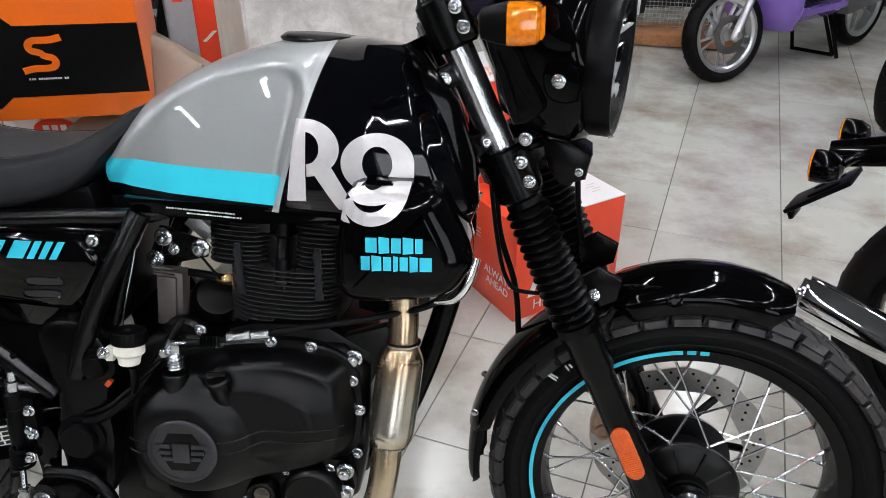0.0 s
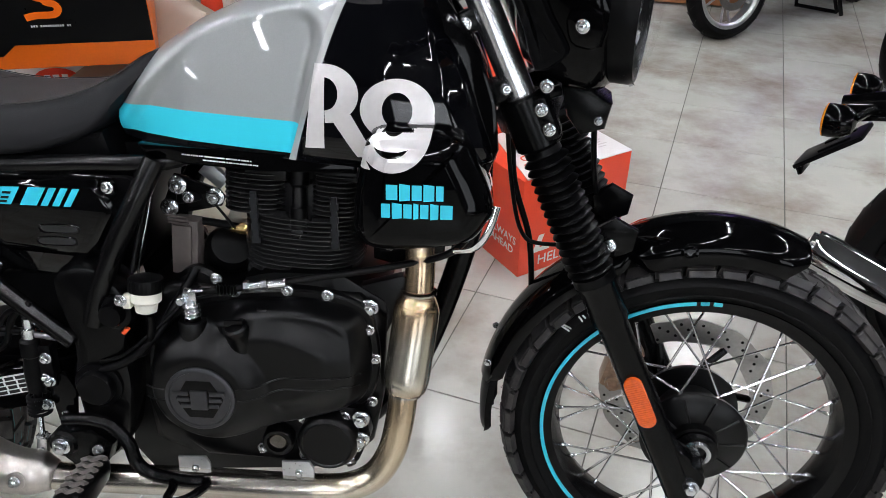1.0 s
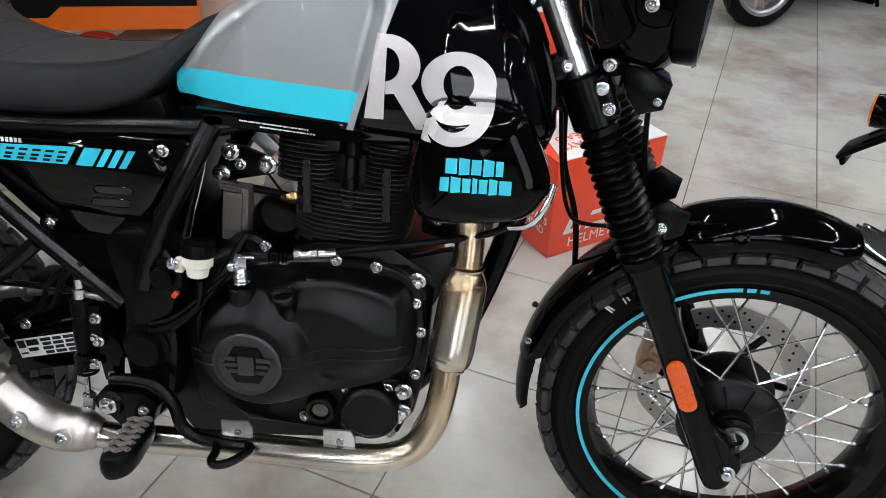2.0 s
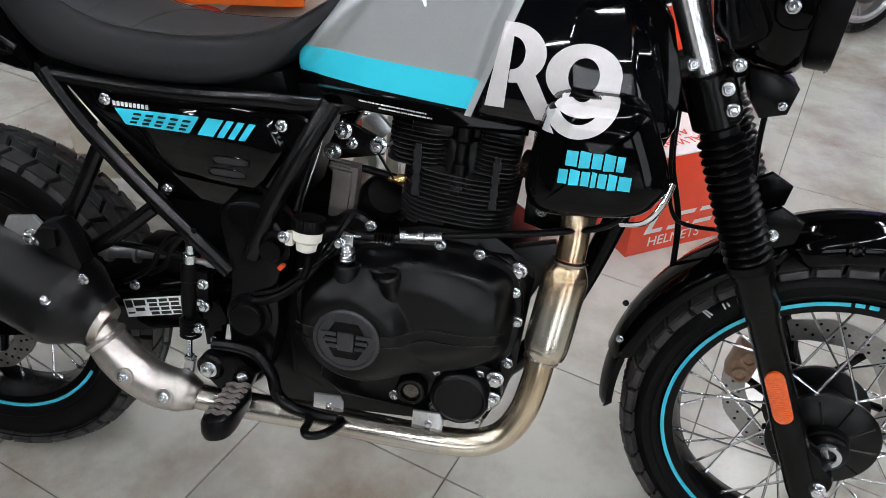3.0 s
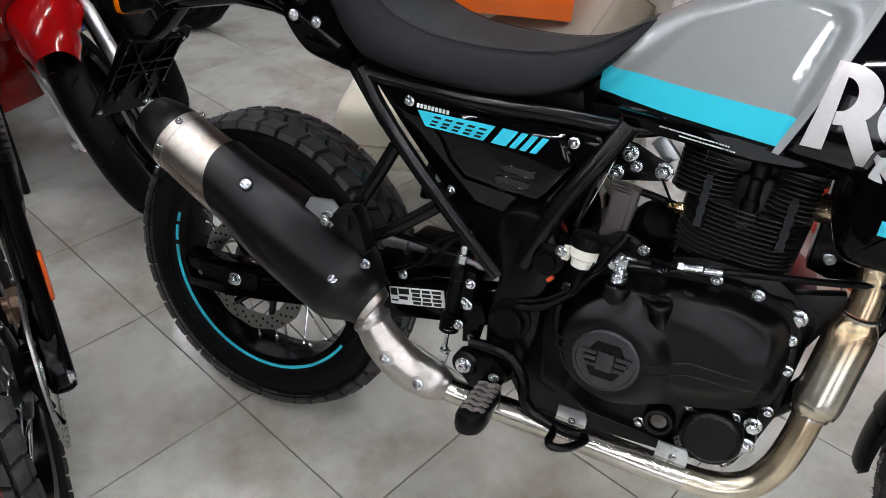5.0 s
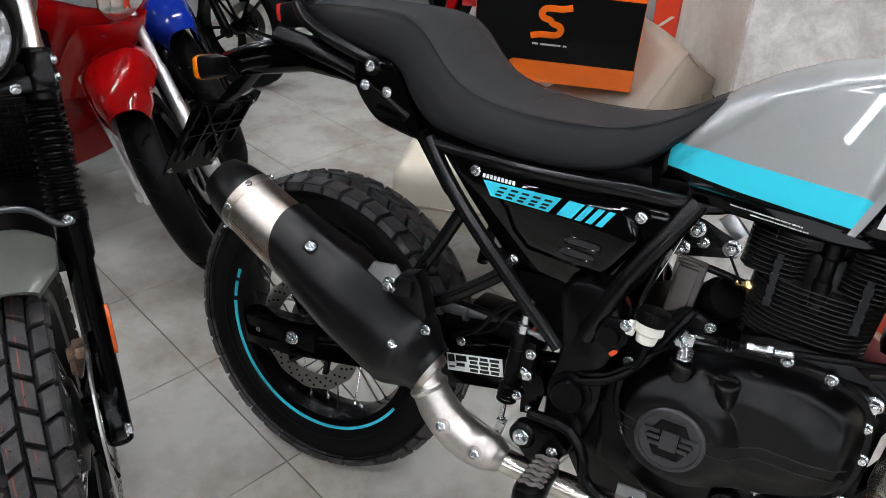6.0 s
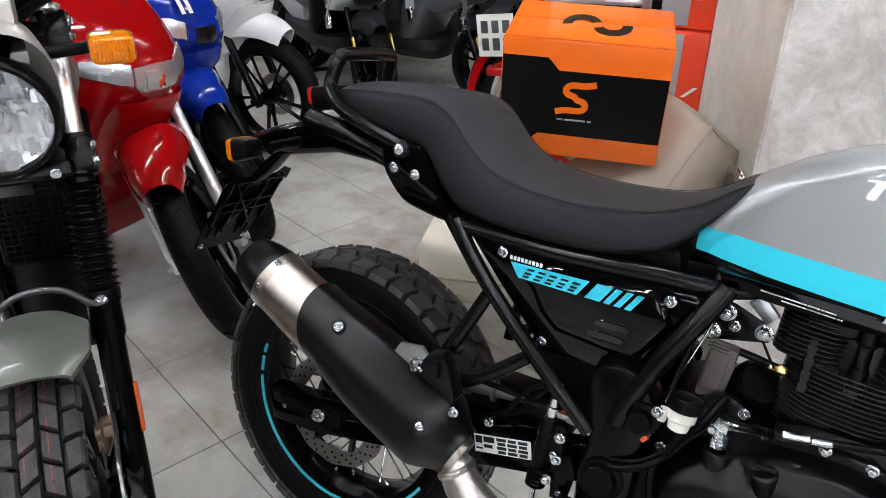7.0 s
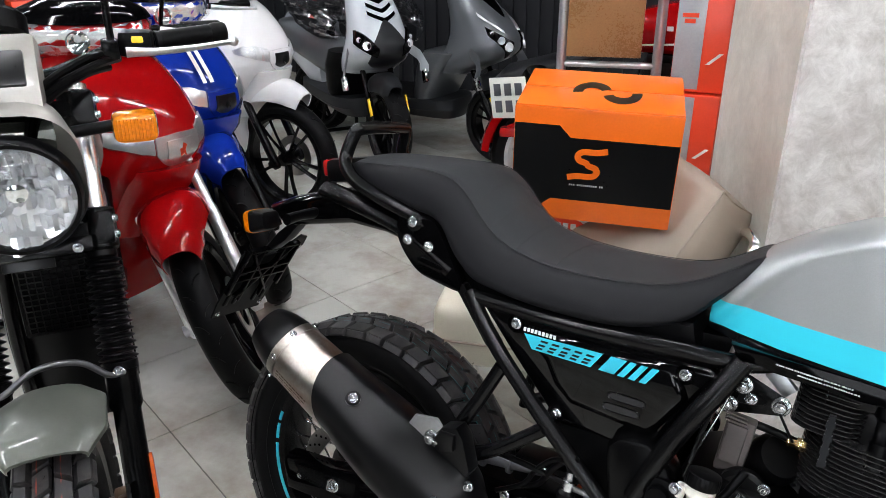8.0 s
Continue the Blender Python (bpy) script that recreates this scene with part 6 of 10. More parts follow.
    def oval(k, rw, rh, q=24, a0=0.0, a1=360.0, up=0.0):
        c = ax0 + (ax1 - ax0) * k + n2 * up
        closed = a1 - a0 >= 360
        return [c + n1 * rw * math.cos(radians(a)) + n2 * rh * math.sin(radians(a)) for a in (a0 + (a1 - a0) * i / (q if closed else q - 1) for i in range(q))]
    loft(bm, [oval(0.10, 0.053, 0.055, 48), oval(0.30, 0.056, 0.060, 48), oval(0.80, 0.058, 0.064, 48), oval(0.94, 0.052, 0.056, 48), oval(1.02, 0.038, 0.040, 48), oval(1.055, 0.031, 0.032, 48)])
    can = part("silencer", bm, M_CAN, root, "stubby brushed steel silencer with a black end cap")
    bm = bmesh.new()
    loft(bm, [oval(0.12, 0.053, 0.055, 40), oval(0.095, 0.0535, 0.056, 40), oval(0.045, 0.049, 0.052, 40), oval(-0.012, 0.039, 0.042, 40), oval(-0.018, 0.035, 0.038, 40), oval(-0.018, 0.027, 0.031, 40), oval(0.05, 0.024, 0.028, 40)])
    part("end_cap", bm, M_SHIELD, can, "faceted black end cap", sharp=20)
    bm = bmesh.new()
    loft(bm, [oval(0.112, 0.0545, 0.0572, 48), oval(0.146, 0.0553, 0.0582, 48), oval(0.146, 0.052, 0.055, 48), oval(0.112, 0.052, 0.054, 48), oval(0.112, 0.0545, 0.0572, 48)], cap=False)
    band = part("end_band", bm, M_CAN, can, "riveted steel band")
    for a in (5, 60, 120, -50):
        c = ax0 + (ax1 - ax0) * 0.129
        nrm = (n1 * math.cos(radians(a)) + n2 * math.sin(radians(a))).normalized()
        screw(band, c + n1 * 0.0545 * math.cos(radians(a)) + n2 * 0.0572 * math.sin(radians(a)), nrm, SMALL_BOLT)
    # small print low on the can
    rng = random.Random(4)
    bm = bmesh.new()
    for row in range(6):
        a, k = -12 - 7 * row, 0.165
        while k < 0.33 - 0.012 * row:
            ln = rng.uniform(0.008, 0.02)
            pts = []
            for kk, aa in ((k, a), (k + ln, a), (k + ln, a - 3.2), (k, a - 3.2)):
                c = ax0 + (ax1 - ax0) * kk
                g = 0.0538 + 0.003 * (kk - 0.10) / 0.2
                pts.append(bm.verts.new(c + n1 * (g + 0.0006) * math.cos(radians(aa)) + n2 * (g + 0.0028) * math.sin(radians(aa))))
            bm.faces.new(pts)
            k += ln + 0.004
    part("small_print", bm, M_PRINT, can, "rows of tiny brown bars")["kind"] = "stuff"
    # heat shield: a thick half shell with slanted ends
    bm = bmesh.new()
    rings = []
    for i in range(41):
        f = i / 40
        k = 0.30 + 0.735 * f
        size = 0.059 + 0.013 * smoothstep(0.0, 0.55, f)
        shrink = 1 - 0.40 * smoothstep(0.80, 1.0, f) ** 1.5
        ring_out, ring_in = [], []
        for j in range(27):
            a = -58 + 196 * j / 26
            kk = k + 0.085 * (1 - smoothstep(0.0, 0.30, f)) * ((a - 75) / 130) ** 2 * (1.6 if a < 75 else 0.8)
            tight = 1.0 if 0 < j < 26 else 0.95
            c = ax0 + (ax1 - ax0) * kk
            u = n1 * math.cos(radians(a)) + n2 * math.sin(radians(a)) * 1.06
            ring_out.append(c + u * size * shrink * tight + n2 * 0.004)
            ring_in.append(c + u * (size - 0.005) * shrink + n2 * 0.004)
        rings.append(ring_out + ring_in[::-1])
    loft(bm, rings)
    shield = part("heat_shield", bm, M_SHIELD, can, "satin black heat shield", sharp=50)
    for k, a in ((0.47, 48), (0.90, 30)):
        c = ax0 + (ax1 - ax0) * k
        nrm = (n1 * math.cos(radians(a)) + n2 * math.sin(radians(a)) * 1.1).normalized()
        rr = 0.0715 if k < 0.8 else 0.071
        bm = bmesh.new()
        lathe(bm, [(0.013, -0.002), (0.013, 0.001), (0.010, 0.0015)], c + nrm * rr, nrm, 20)
        part("shield_washer", bm, M_RUBBER, shield)
        screw(shield, c + nrm * (rr + 0.001), nrm)
    # hanger with rubber block
    bm = bmesh.new()
    prism(bm, [(0.192, 0.540), (0.204, 0.562), (0.244, 0.568), (0.264, 0.548), (0.254, 0.515), (0.215, 0.502)], -0.198, -0.190, 0.002)
    hanger = part("silencer_bracket", bm, M_ALU, can, "steel hanger tab")
    bm = bmesh.new()
    prism(bm, [(0.246, 0.545), (0.256, 0.558), (0.282, 0.566), (0.296, 0.550), (0.314, 0.500), (0.302, 0.474), (0.270, 0.462), (0.252, 0.482), (0.246, 0.515)], -0.200, -0.165, 0.006)
    prism(bm, [(0.250, 0.543), (0.258, 0.555), (0.284, 0.556), (0.285, 0.530), (0.264, 0.522)], -0.210, -0.199, 0.003)
    part("hanger_block", bm, M_SHIELD, can, "black rubber hanger block")
    screw(hanger, (0.242, -0.200, 0.536), (0, -1, 0), BIG_BOLT)
    screw(hanger, (0.318, -0.205, 0.482), (0, -1, 0))

    # -- foot controls --
    bm = bmesh.new()
    tube(bm, [(0.500, -0.172, 0.386), (0.545, -0.178, 0.392), (0.575, -0.182, 0.386), (0.598, -0.185, 0.360), (0.608, -0.187, 0.326), (0.632, -0.188, 0.307), (0.680, -0.188, 0.299), (0.704, -0.188, 0.300)], 0.0095, 12, 6, flat=0.8)
    pedal = part("brake_pedal", bm, M_SATIN, root, "black rear brake pedal")
    bm = bmesh.new()
    loop = [(0.652, -0.188, 0.302), (0.700, -0.186, 0.300), (0.712, -0.192, 0.300), (0.706, -0.206, 0.298), (0.690, -0.224, 0.296), (0.672, -0.230, 0.295), (0.663, -0.222, 0.296), (0.664, -0.205, 0.298), (0.660, -0.192, 0.301)]
    tube(bm, curve_points(loop, 3, True) + [Vector(loop[0])], 0.0066, 8, 1)
    part("pedal_pad", bm, M_SATIN, pedal, "open black pedal tip")
    bm = bmesh.new()
    outline = [(0.531, -0.190), (0.528, -0.230), (0.526, -0.262), (0.530, -0.282), (0.542, -0.292), (0.558, -0.292), (0.571, -0.282), (0.576, -0.260), (0.574, -0.230), (0.568, -0.190)]
    rings = []
    for dz, e in ((0.300, 0.010), (0.304, 0.003), (0.314, 0.0), (0.328, 0.0), (0.336, 0.003), (0.339, 0.009)):
        rings.append([(x, y, dz + (x - 0.55) * 0.14) for x, y in inset([(p.x, p.z) for p in curve_points([(a, 0, b) for a, b in outline], 3, True)], e)])
    loft(bm, rings)
    peg = part("foot_peg", bm, M_RUBBER, root, "black rubber-topped foot peg")
    bm = bmesh.new()
    for k in range(6):
        tube(bm, [(0.533, -0.202 - 0.014 * k, 0.3365), (0.543, -0.198 - 0.014 * k, 0.3385), (0.552, -0.203 - 0.014 * k, 0.340), (0.561, -0.198 - 0.014 * k, 0.341), (0.569, -0.201 - 0.014 * k, 0.3415)], 0.0042, 6, 3)
    part("peg_rib", bm, M_BROWN, peg, "grey wavy rubber ribs")
    bm = bmesh.new()
    prism(bm, [(0.495, 0.330), (0.510, 0.372), (0.545, 0.380), (0.575, 0.355), (0.560, 0.320), (0.52, 0.305)], -0.185, -0.150, 0.006)
    lathe(bm, [(0.022, 0), (0.022, 0.02), (0.018, 0.024)], (0.500, -0.165, 0.352), (0, -1, 0), 20)
    peg_mount = part("peg_mount", bm, M_SATIN, root, "black peg mount")
    screw(peg_mount, (0.500, -0.189, 0.352), (0, -1, 0), BIG_BOLT)
    screw(peg_mount, (0.552, -0.186, 0.345), (0, -1, 0))
    # brake cylinder with its rod
    bm = bmesh.new()
    lathe(bm, [(0.006, -0.03), (0.006, 0.0), (0.012, 0.002), (0.014, 0.03), (0.012, 0.06), (0.014, 0.062), (0.014, 0.085), (0.008, 0.09)], (0.453, -0.150, 0.418), (0.05, 0, 1), 18)
    for k in range(5):
        ring_lathe(bm, [(0.012, 0), (0.017, 0.003), (0.012, 0.006)], (0.453 - 0.0003 * k, -0.150, 0.407 - 0.007 * k), (0.05, 0, 1), 18)
    block(bm, (0.472, -0.145, 0.462), (0.03, 0.02, 0.07), None, 0.005)
    mcyl = part("brake_cylinder", bm, M_PLASTIC, root, "black rear brake cylinder with rubber boot")
    bm = bmesh.new()
    lathe(bm, [(0.010, 0), (0.010, 0.014), (0.007, 0.016), (0.007, 0.03)], (0.458, -0.150, 0.508), (0.05, 0, 1), 14)
    part("cylinder_union", bm, M_ZINC, mcyl, "bright union")
    bm = bmesh.new()
    tube(bm, [(0.451, -0.152, 0.375), (0.452, -0.158, 0.338)], 0.0045, 8, 1)
    part("cylinder_rod", bm, M_ZINC, mcyl, "bright rod")
    bm = bmesh.new()
    for dy in (-0.006, 0.006):
        block(bm, (0.452, -0.158 + dy, 0.330), (0.014, 0.003, 0.032), Matrix.Rotation(radians(12), 3, "Y"), 0.001)
    block(bm, (0.452, -0.158, 0.346), (0.012, 0.014, 0.006), None, 0.001)
    clevis = part("rod_clevis", bm, M_ZINC, mcyl, "bright forked rod end")
    screw(clevis, (0.452, -0.166, 0.322), (0, -1, 0), SMALL_BOLT)
    bm = bmesh.new()
    lathe(bm, [(0.0045, 0.0), (0.0045, 0.016), (0.0062, 0.017), (0.0062, 0.030), (0.004, 0.032), (0.004, 0.050)], (0.468, -0.150, 0.512), (1, 0, -0.06), 14)
    part("switch_body", bm, M_GREYMETAL, mcyl, "grey brake switch")
    bar("brake_line", [(0.458, -0.150, 0.534), (0.450, -0.148, 0.548), (0.425, -0.140, 0.540), (0.395, -0.128, 0.505), (0.375, -0.122, 0.470), (0.33, -0.121, 0.440)], 0.0042, "black rear brake line", M_RUBBER)
    bar("brake_line", [(0.300, -0.110, 0.500), (0.36, -0.122, 0.506), (0.42, -0.132, 0.508), (0.470, -0.134, 0.506)], 0.005, "black cable", M_RUBBER)
    bm = bmesh.new()
    prism(bm, [(0.470, 0.440), (0.500, 0.452), (0.512, 0.420), (0.505, 0.372), (0.478, 0.368)], -0.150, -0.142, 0.002)
    stay = part("cylinder_stay", bm, M_GLOSS, mcyl, "gloss black stay plate")
    for x, z in ((0.478, 0.478), (0.474, 0.446), (0.494, 0.384)):
        screw(stay, (x, -0.156, z), (0, -1, 0), SMALL_BOLT)
    for x, z in ((0.480, 0.478), (0.480, 0.44), (0.470, 0.40)):
        screw(mcyl, (x, -0.156, z), (0, -1, 0))
    bar("hose", [(0.467, -0.15, 0.535), (0.462, -0.148, 0.56), (0.43, -0.14, 0.53), (0.40, -0.12, 0.48), (0.36, -0.10, 0.45)], 0.005, "black brake hose", M_RUBBER)
    # clutter behind the arm: shock, canister, valve line
    bm = bmesh.new()
    tube(bm, [(0.27, -0.085, 0.470), (0.30, -0.085, 0.472), (0.40, -0.082, 0.485)], 0.011, 14, 3)
    ring_lathe(bm, [(0.011, -0.004), (0.018, -0.003), (0.018, 0.003), (0.011, 0.004)], (0.285, -0.085, 0.471), (1, 0, 0.05), 20)
    ring_lathe(bm, [(0.011, -0.004), (0.016, -0.003), (0.016, 0.003), (0.011, 0.004)], (0.335, -0.085, 0.474), (1, 0, 0.05), 20)
    part("damper_line", bm, M_GREYMETAL, root, "grey metal pipe union")
    bm = bmesh.new()
    block(bm, (0.40, -0.06, 0.475), (0.12, 0.06, 0.05), None, 0.01)
    block(bm, (0.36, -0.03, 0.42), (0.20, 0.10, 0.03), None, 0.008)
    lathe(bm, [(0.03, -0.09), (0.034, -0.085), (0.034, 0.085), (0.03, 0.09)], (0.44, 0.0, 0.52), (0.25, 0, 1), 24)
    part("shock_absorber", bm, M_PLASTIC, root, "black shock absorber and linkage")
    bm = bmesh.new()
    for k in range(9):
        ring_lathe(bm, [(0.030, -0.004), (0.037, 0), (0.030, 0.004)], (0.425 + 0.0045 * k, 0, 0.45 + 0.018 * k), (0.25, 0, 1), 24)
    part("shock_spring", bm, M_SATIN, root, "black coil spring")
    for c in ((0.30, -0.118, 0.425), (0.345, -0.118, 0.436), (0.44, -0.12, 0.452)):
        screw(arm, c, (0, -1, 0))
    bm = bmesh.new()
    prism(bm, [(0.395, 0.590), (0.560, 0.592), (0.530, 0.500), (0.49, 0.49), (0.42, 0.54)], -0.11, -0.06, 0.006)
    part("inner_panel", bm, M_PLASTIC, root, "black inner panel")
    bm = bmesh.new()
    prism(bm, [(0.30, 0.76), (0.64, 0.78), (0.60, 0.60), (0.50, 0.50), (0.44, 0.56), (0.40, 0.66)], -0.06, 0.06, 0.01)
    part("airbox", bm, M_PLASTIC, root, "black airbox")
    # white notice on the arm: plain bars for its small print
    bm = bmesh.new()
    m = Matrix.Translation((0.376, -0.1192, 0.402)) @ Matrix.Rotation(radians(-13.5), 4, "Y")
    block(bm, m @ Vector((0, 0, 0)), (0.104, 0.0015, 0.032), m.to_3x3(), 0.0005)
    notice = part("notice", bm, M_WHITE_VINYL, arm, "white printed notice with dark panels")
    bm = bmesh.new()
    for x, z, w, h in ((-0.043, 0.0075, 0.012, 0.013), (-0.024, 0.0085, 0.020, 0.010), (-0.043, -0.0085, 0.012, 0.003), (-0.026, -0.0035, 0.016, 0.006)):
        block(bm, m @ Vector((x, -0.001, z)), (w, 0.001, h), m.to_3x3())
    for r in range(4):
        for k in range(3):
            block(bm, m @ Vector((-0.001 + 0.0195 * k, -0.001, 0.0110 - 0.0074 * r)), (0.0172 - 0.003 * ((r + k) % 2), 0.001, 0.0052), m.to_3x3())
    part("notice_bar", bm, M_BLACKCARD, notice, "dark bars")["kind"] = "stuff"
    # side cover decal: slanted turquoise bar with plain dark marks
    m = Matrix.Translation((0.345, -0.1292, 0.724)) @ Matrix.Rotation(radians(0.5), 4, "Y")
    def flat(bm, pts, y=0.0):
        bm.faces.new([bm.verts.new(m @ Vector((x, -y, z))) for x, z in pts])
    side = [ob for ob in root.children if ob.name.startswith("side_cover")][0]
    bm = bmesh.new()
    flat(bm, [(0.0, 0.0), (0.128, 0.004), (0.112, -0.022), (0.016, -0.022)], 0.0012)
    for x0, w in ((0.128, 0.024), (0.157, 0.010), (0.173, 0.010), (0.189, 0.010)):
        flat(bm, [(x0 + 0.012, 0.004), (x0 + w + 0.012, 0.004), (x0 + w - 0.004, -0.022), (x0 - 0.004, -0.022)], 0.0012)
    part("side_decal", bm, M_CYAN, side, "slanted turquoise decal")
    bm = bmesh.new()
    for k in range(5):
        x0 = 0.026 + 0.0185 * k
        flat(bm, [(x0 + 0.004, -0.003), (x0 + 0.016, -0.003), (x0 + 0.014, -0.0065), (x0 + 0.002, -0.0065)], 0.002)
        flat(bm, [(x0 + 0.001, -0.010), (x0 + 0.012, -0.010), (x0 + 0.010, -0.0135), (x0 - 0.001, -0.0135)], 0.002)
        flat(bm, [(x0 - 0.002, -0.0155), (x0 + 0.0085, -0.0155), (x0 + 0.007, -0.0190), (x0 - 0.0035, -0.0190)], 0.002)
    part("decal_mark", bm, M_BLACKCARD, side, "short dark marks")["kind"] = "stuff"
    bm = bmesh.new()
    for k in range(9):
        x0 = -0.002 + 0.0062 * k
        flat(bm, [(x0, 0.010), (x0 + 0.0045, 0.010), (x0 + 0.0045, 0.0035), (x0, 0.0035)], 0.0012)
    part("decal_bar", bm, M_WHITE_VINYL, side, "small white marks")["kind"] = "stuff"

    # -- front mudguards, lamp, cowl --
    mudguard(root, S, M_GLOSS, 0.360, 71, 114, 0.064, 0.040, "front_mudguard", "gloss black front mudguard", lambda f: 0.006 * math.sin(math.pi * f))
    mudguard(root, S, M_GLOSS, 0.357, 112, 170, 0.058, 0.026, "rear_mudguard", "gloss black rear half of the front mudguard")
    flap = mudguard(root, S, M_PLASTIC, 0.352, 166, 187, 0.052, 0.014, "mud_flap", "black plastic mud flap")
    for y in (-1, 1):
        bm = bmesh.new()
        prism(bm, [(1.270, 0.668), (1.300, 0.690), (1.335, 0.672), (1.330, 0.640), (1.300, 0.625), (1.275, 0.640)], y * 0.066, y * 0.080, 0.004)
        stay = part("mudguard_stay", bm, M_SATIN, root, "black mudguard stay", S)
        screw(stay, (1.297, y * 0.082, 0.648), (0, y, 0.3), None, S)
        bm = bmesh.new()
        ring_lathe(bm, [(0.007, -0.003), (0.009, 0.002), (0.0125, 0.001), (0.013, -0.003)], (1.412, y * 0.0635, 0.640), (0, y, 0.25), 20)
        lathe(bm, [(0.006, -0.002), (0.005, 0.001), (0.0, 0.001)], (1.412, y * 0.0635, 0.640), (0, y, 0.25), 6)
        part("guard_screw", bm, M_GLOSS, stay, "sunk black screw", S)
        screw(stay, (1.125, y * 0.060, 0.412), (0, y, 0.0), SMALL_BOLT, S)
    H = steered(-8.0)
    round_headlamp(root, steered(-19.0), (1.272, 0, 0.975), 0.095, (1, 0, -0.04), "round black headlamp with a clear lens")
    L = steered(-19.0)
    bm = bmesh.new()
    rings = []
    for x, w, h, cz, q in ((1.150, 0.060, 0.070, 1.005, 0.60), (1.165, 0.088, 0.092, 1.000, 0.55), (1.195, 0.099, 0.100, 0.992, 0.50), (1.228, 0.100, 0.104, 0.984, 0.50), (1.254, 0.101, 0.104, 0.978, 0.56), (1.266, 0.100, 0.101, 0.976, 0.75), (1.276, 0.094, 0.094, 0.975, 1.0)):
        rings.append([(x, w * math.copysign(abs(math.cos(t)) ** q, math.cos(t)), cz + h * math.copysign(abs(math.sin(t)) ** q, math.sin(t))) for t in (2 * math.pi * k / 64 for k in range(64))])
    loft(bm, rings)
    cowl = part("lamp_cowl", bm, M_GLOSS, root, "gloss black lamp cowl", L, sharp=50)
    for s in (-1, 1):
        bm = bmesh.new()
        shell(bm, [(1.150, 1.026), (1.188, 1.014), (1.208, 0.980), (1.231, 0.943), (1.2215, 0.926), (1.191, 0.912), (1.174, 0.962)], [(s * 0.07, 0), (s * 0.104, 0), (s * 0.109, 0.003), (s * 0.110, 0.008), (s * 0.1085, 0.011), (s * 0.1085, 0.016)], 2)
        part("cowl_panel", bm, M_PLASTIC, cowl, "matt black side panel", L)
        bm = bmesh.new()
        shell(bm, [(1.230, 0.990), (1.270, 0.988), (1.270, 0.948), (1.240, 0.946), (1.228, 0.962)], [(s * 0.092, 0), (s * 0.1035, 0), (s * 0.1075, 0.003), (s * 0.108, 0.006)], 2)
        part("cowl_boss", bm, M_GLOSS, cowl, "raised boss", L)
        bm = bmesh.new()
        shell(bm, [(1.215, 1.060), (1.240, 1.060), (1.256, 1.040), (1.262, 1.006), (1.228, 1.008), (1.216, 1.030)], [(s * 0.092, 0), (s * 0.1030, 0), (s * 0.1065, 0.003), (s * 0.107, 0.006)], 2)
        part("cowl_boss", bm, M_GLOSS, cowl, "raised boss", L)
        screw(cowl, (1.247, s * 0.108, 0.972), (0, s, 0), None, L)
        screw(cowl, (1.206, s * 0.098, 0.893), (0.2, s, 0), None, L)
        screw(cowl, (1.150, s * 0.100, 1.040), (0, s, 0), None, L)
        indicator(root, H, (1.166, s * 0.165, 1.031), (1, 0, 0.02), size=0.95)
        bm = bmesh.new()
        tube(bm, [(1.140, s * 0.08, 1.02), (1.146, s * 0.15, 1.027)], 0.012, 12, 1)
        part("indicator_stalk", bm, M_PLASTIC, root, "", H)
    bm = bmesh.new()
    prism(bm, [(1.205, 0.872), (1.240, 0.870), (1.275, 0.850), (1.268, 0.815), (1.235, 0.805), (1.215, 0.830)], -0.045, 0.045, 0.008)
    lb = part("lamp_bracket", bm, M_SATIN, root, "black lower lamp bracket", H)
    screw(lb, (1.258, -0.048, 0.828), (0, -1, 0), SMALL_BOLT, H)
    # handlebar, mostly above the view
    bm = bmesh.new()
    tube(bm, [(1.05, -0.36, 1.14), (1.085, -0.18, 1.12), (1.095, -0.06, 1.065), (1.095, 0.06, 1.065), (1.085, 0.18, 1.12), (1.05, 0.36, 1.14)], 0.011, 12)
    hb = part("handlebar", bm, M_SATIN, root, "black handlebar", H)
    for s in (-1, 1):
        bm = bmesh.new()
        lathe(bm, [(0.016, 0), (0.017, 0.005), (0.0165, 0.11), (0.018, 0.115), (0.018, 0.122)], (1.063, s * 0.27, 1.131), (-0.14, s, 0.05), 18)
        part("grip", bm, M_RUBBER, hb, "black rubber grip", H)

    # -- tail --
    bm = bmesh.new()
    TAIL = [(-0.268, 0.800), (-0.262, 0.812), (-0.20, 0.838), (-0.12, 0.862), (-0.02, 0.872), (0.10, 0.868), (0.20, 0.85), (0.21, 0.79), (0.10, 0.792), (0.02, 0.806), (-0.06, 0.808), (-0.15, 0.788), (-0.22, 0.772)]
    loft(bm, [[(x, y, z) for x, z in inset(TAIL, d)] for y, d in ((-0.062, 0.012), (-0.055, 0.004), (-0.04, 0.0), (0.04, 0.0), (0.055, 0.004), (0.062, 0.012))])
    boom = part("tail_boom", bm, M_GLOSS, root, "black plastic tail boom")
    bm = bmesh.new()
    block(bm, (-0.100, 0, 0.903), (0.06, 0.11, 0.045), Matrix.Rotation(radians(-12), 3, "Y"), 0.012)
    part("lamp_housing", bm, M_PLASTIC, boom, "black tail lamp housing")
    bm = bmesh.new()
    block(bm, (-0.133, 0, 0.902), (0.022, 0.095, 0.034), Matrix.Rotation(radians(-12), 3, "Y"), 0.009)
    part("tail_lamp", bm, M_REDLENS, boom, "red tail lamp")
    bm = bmesh.new()
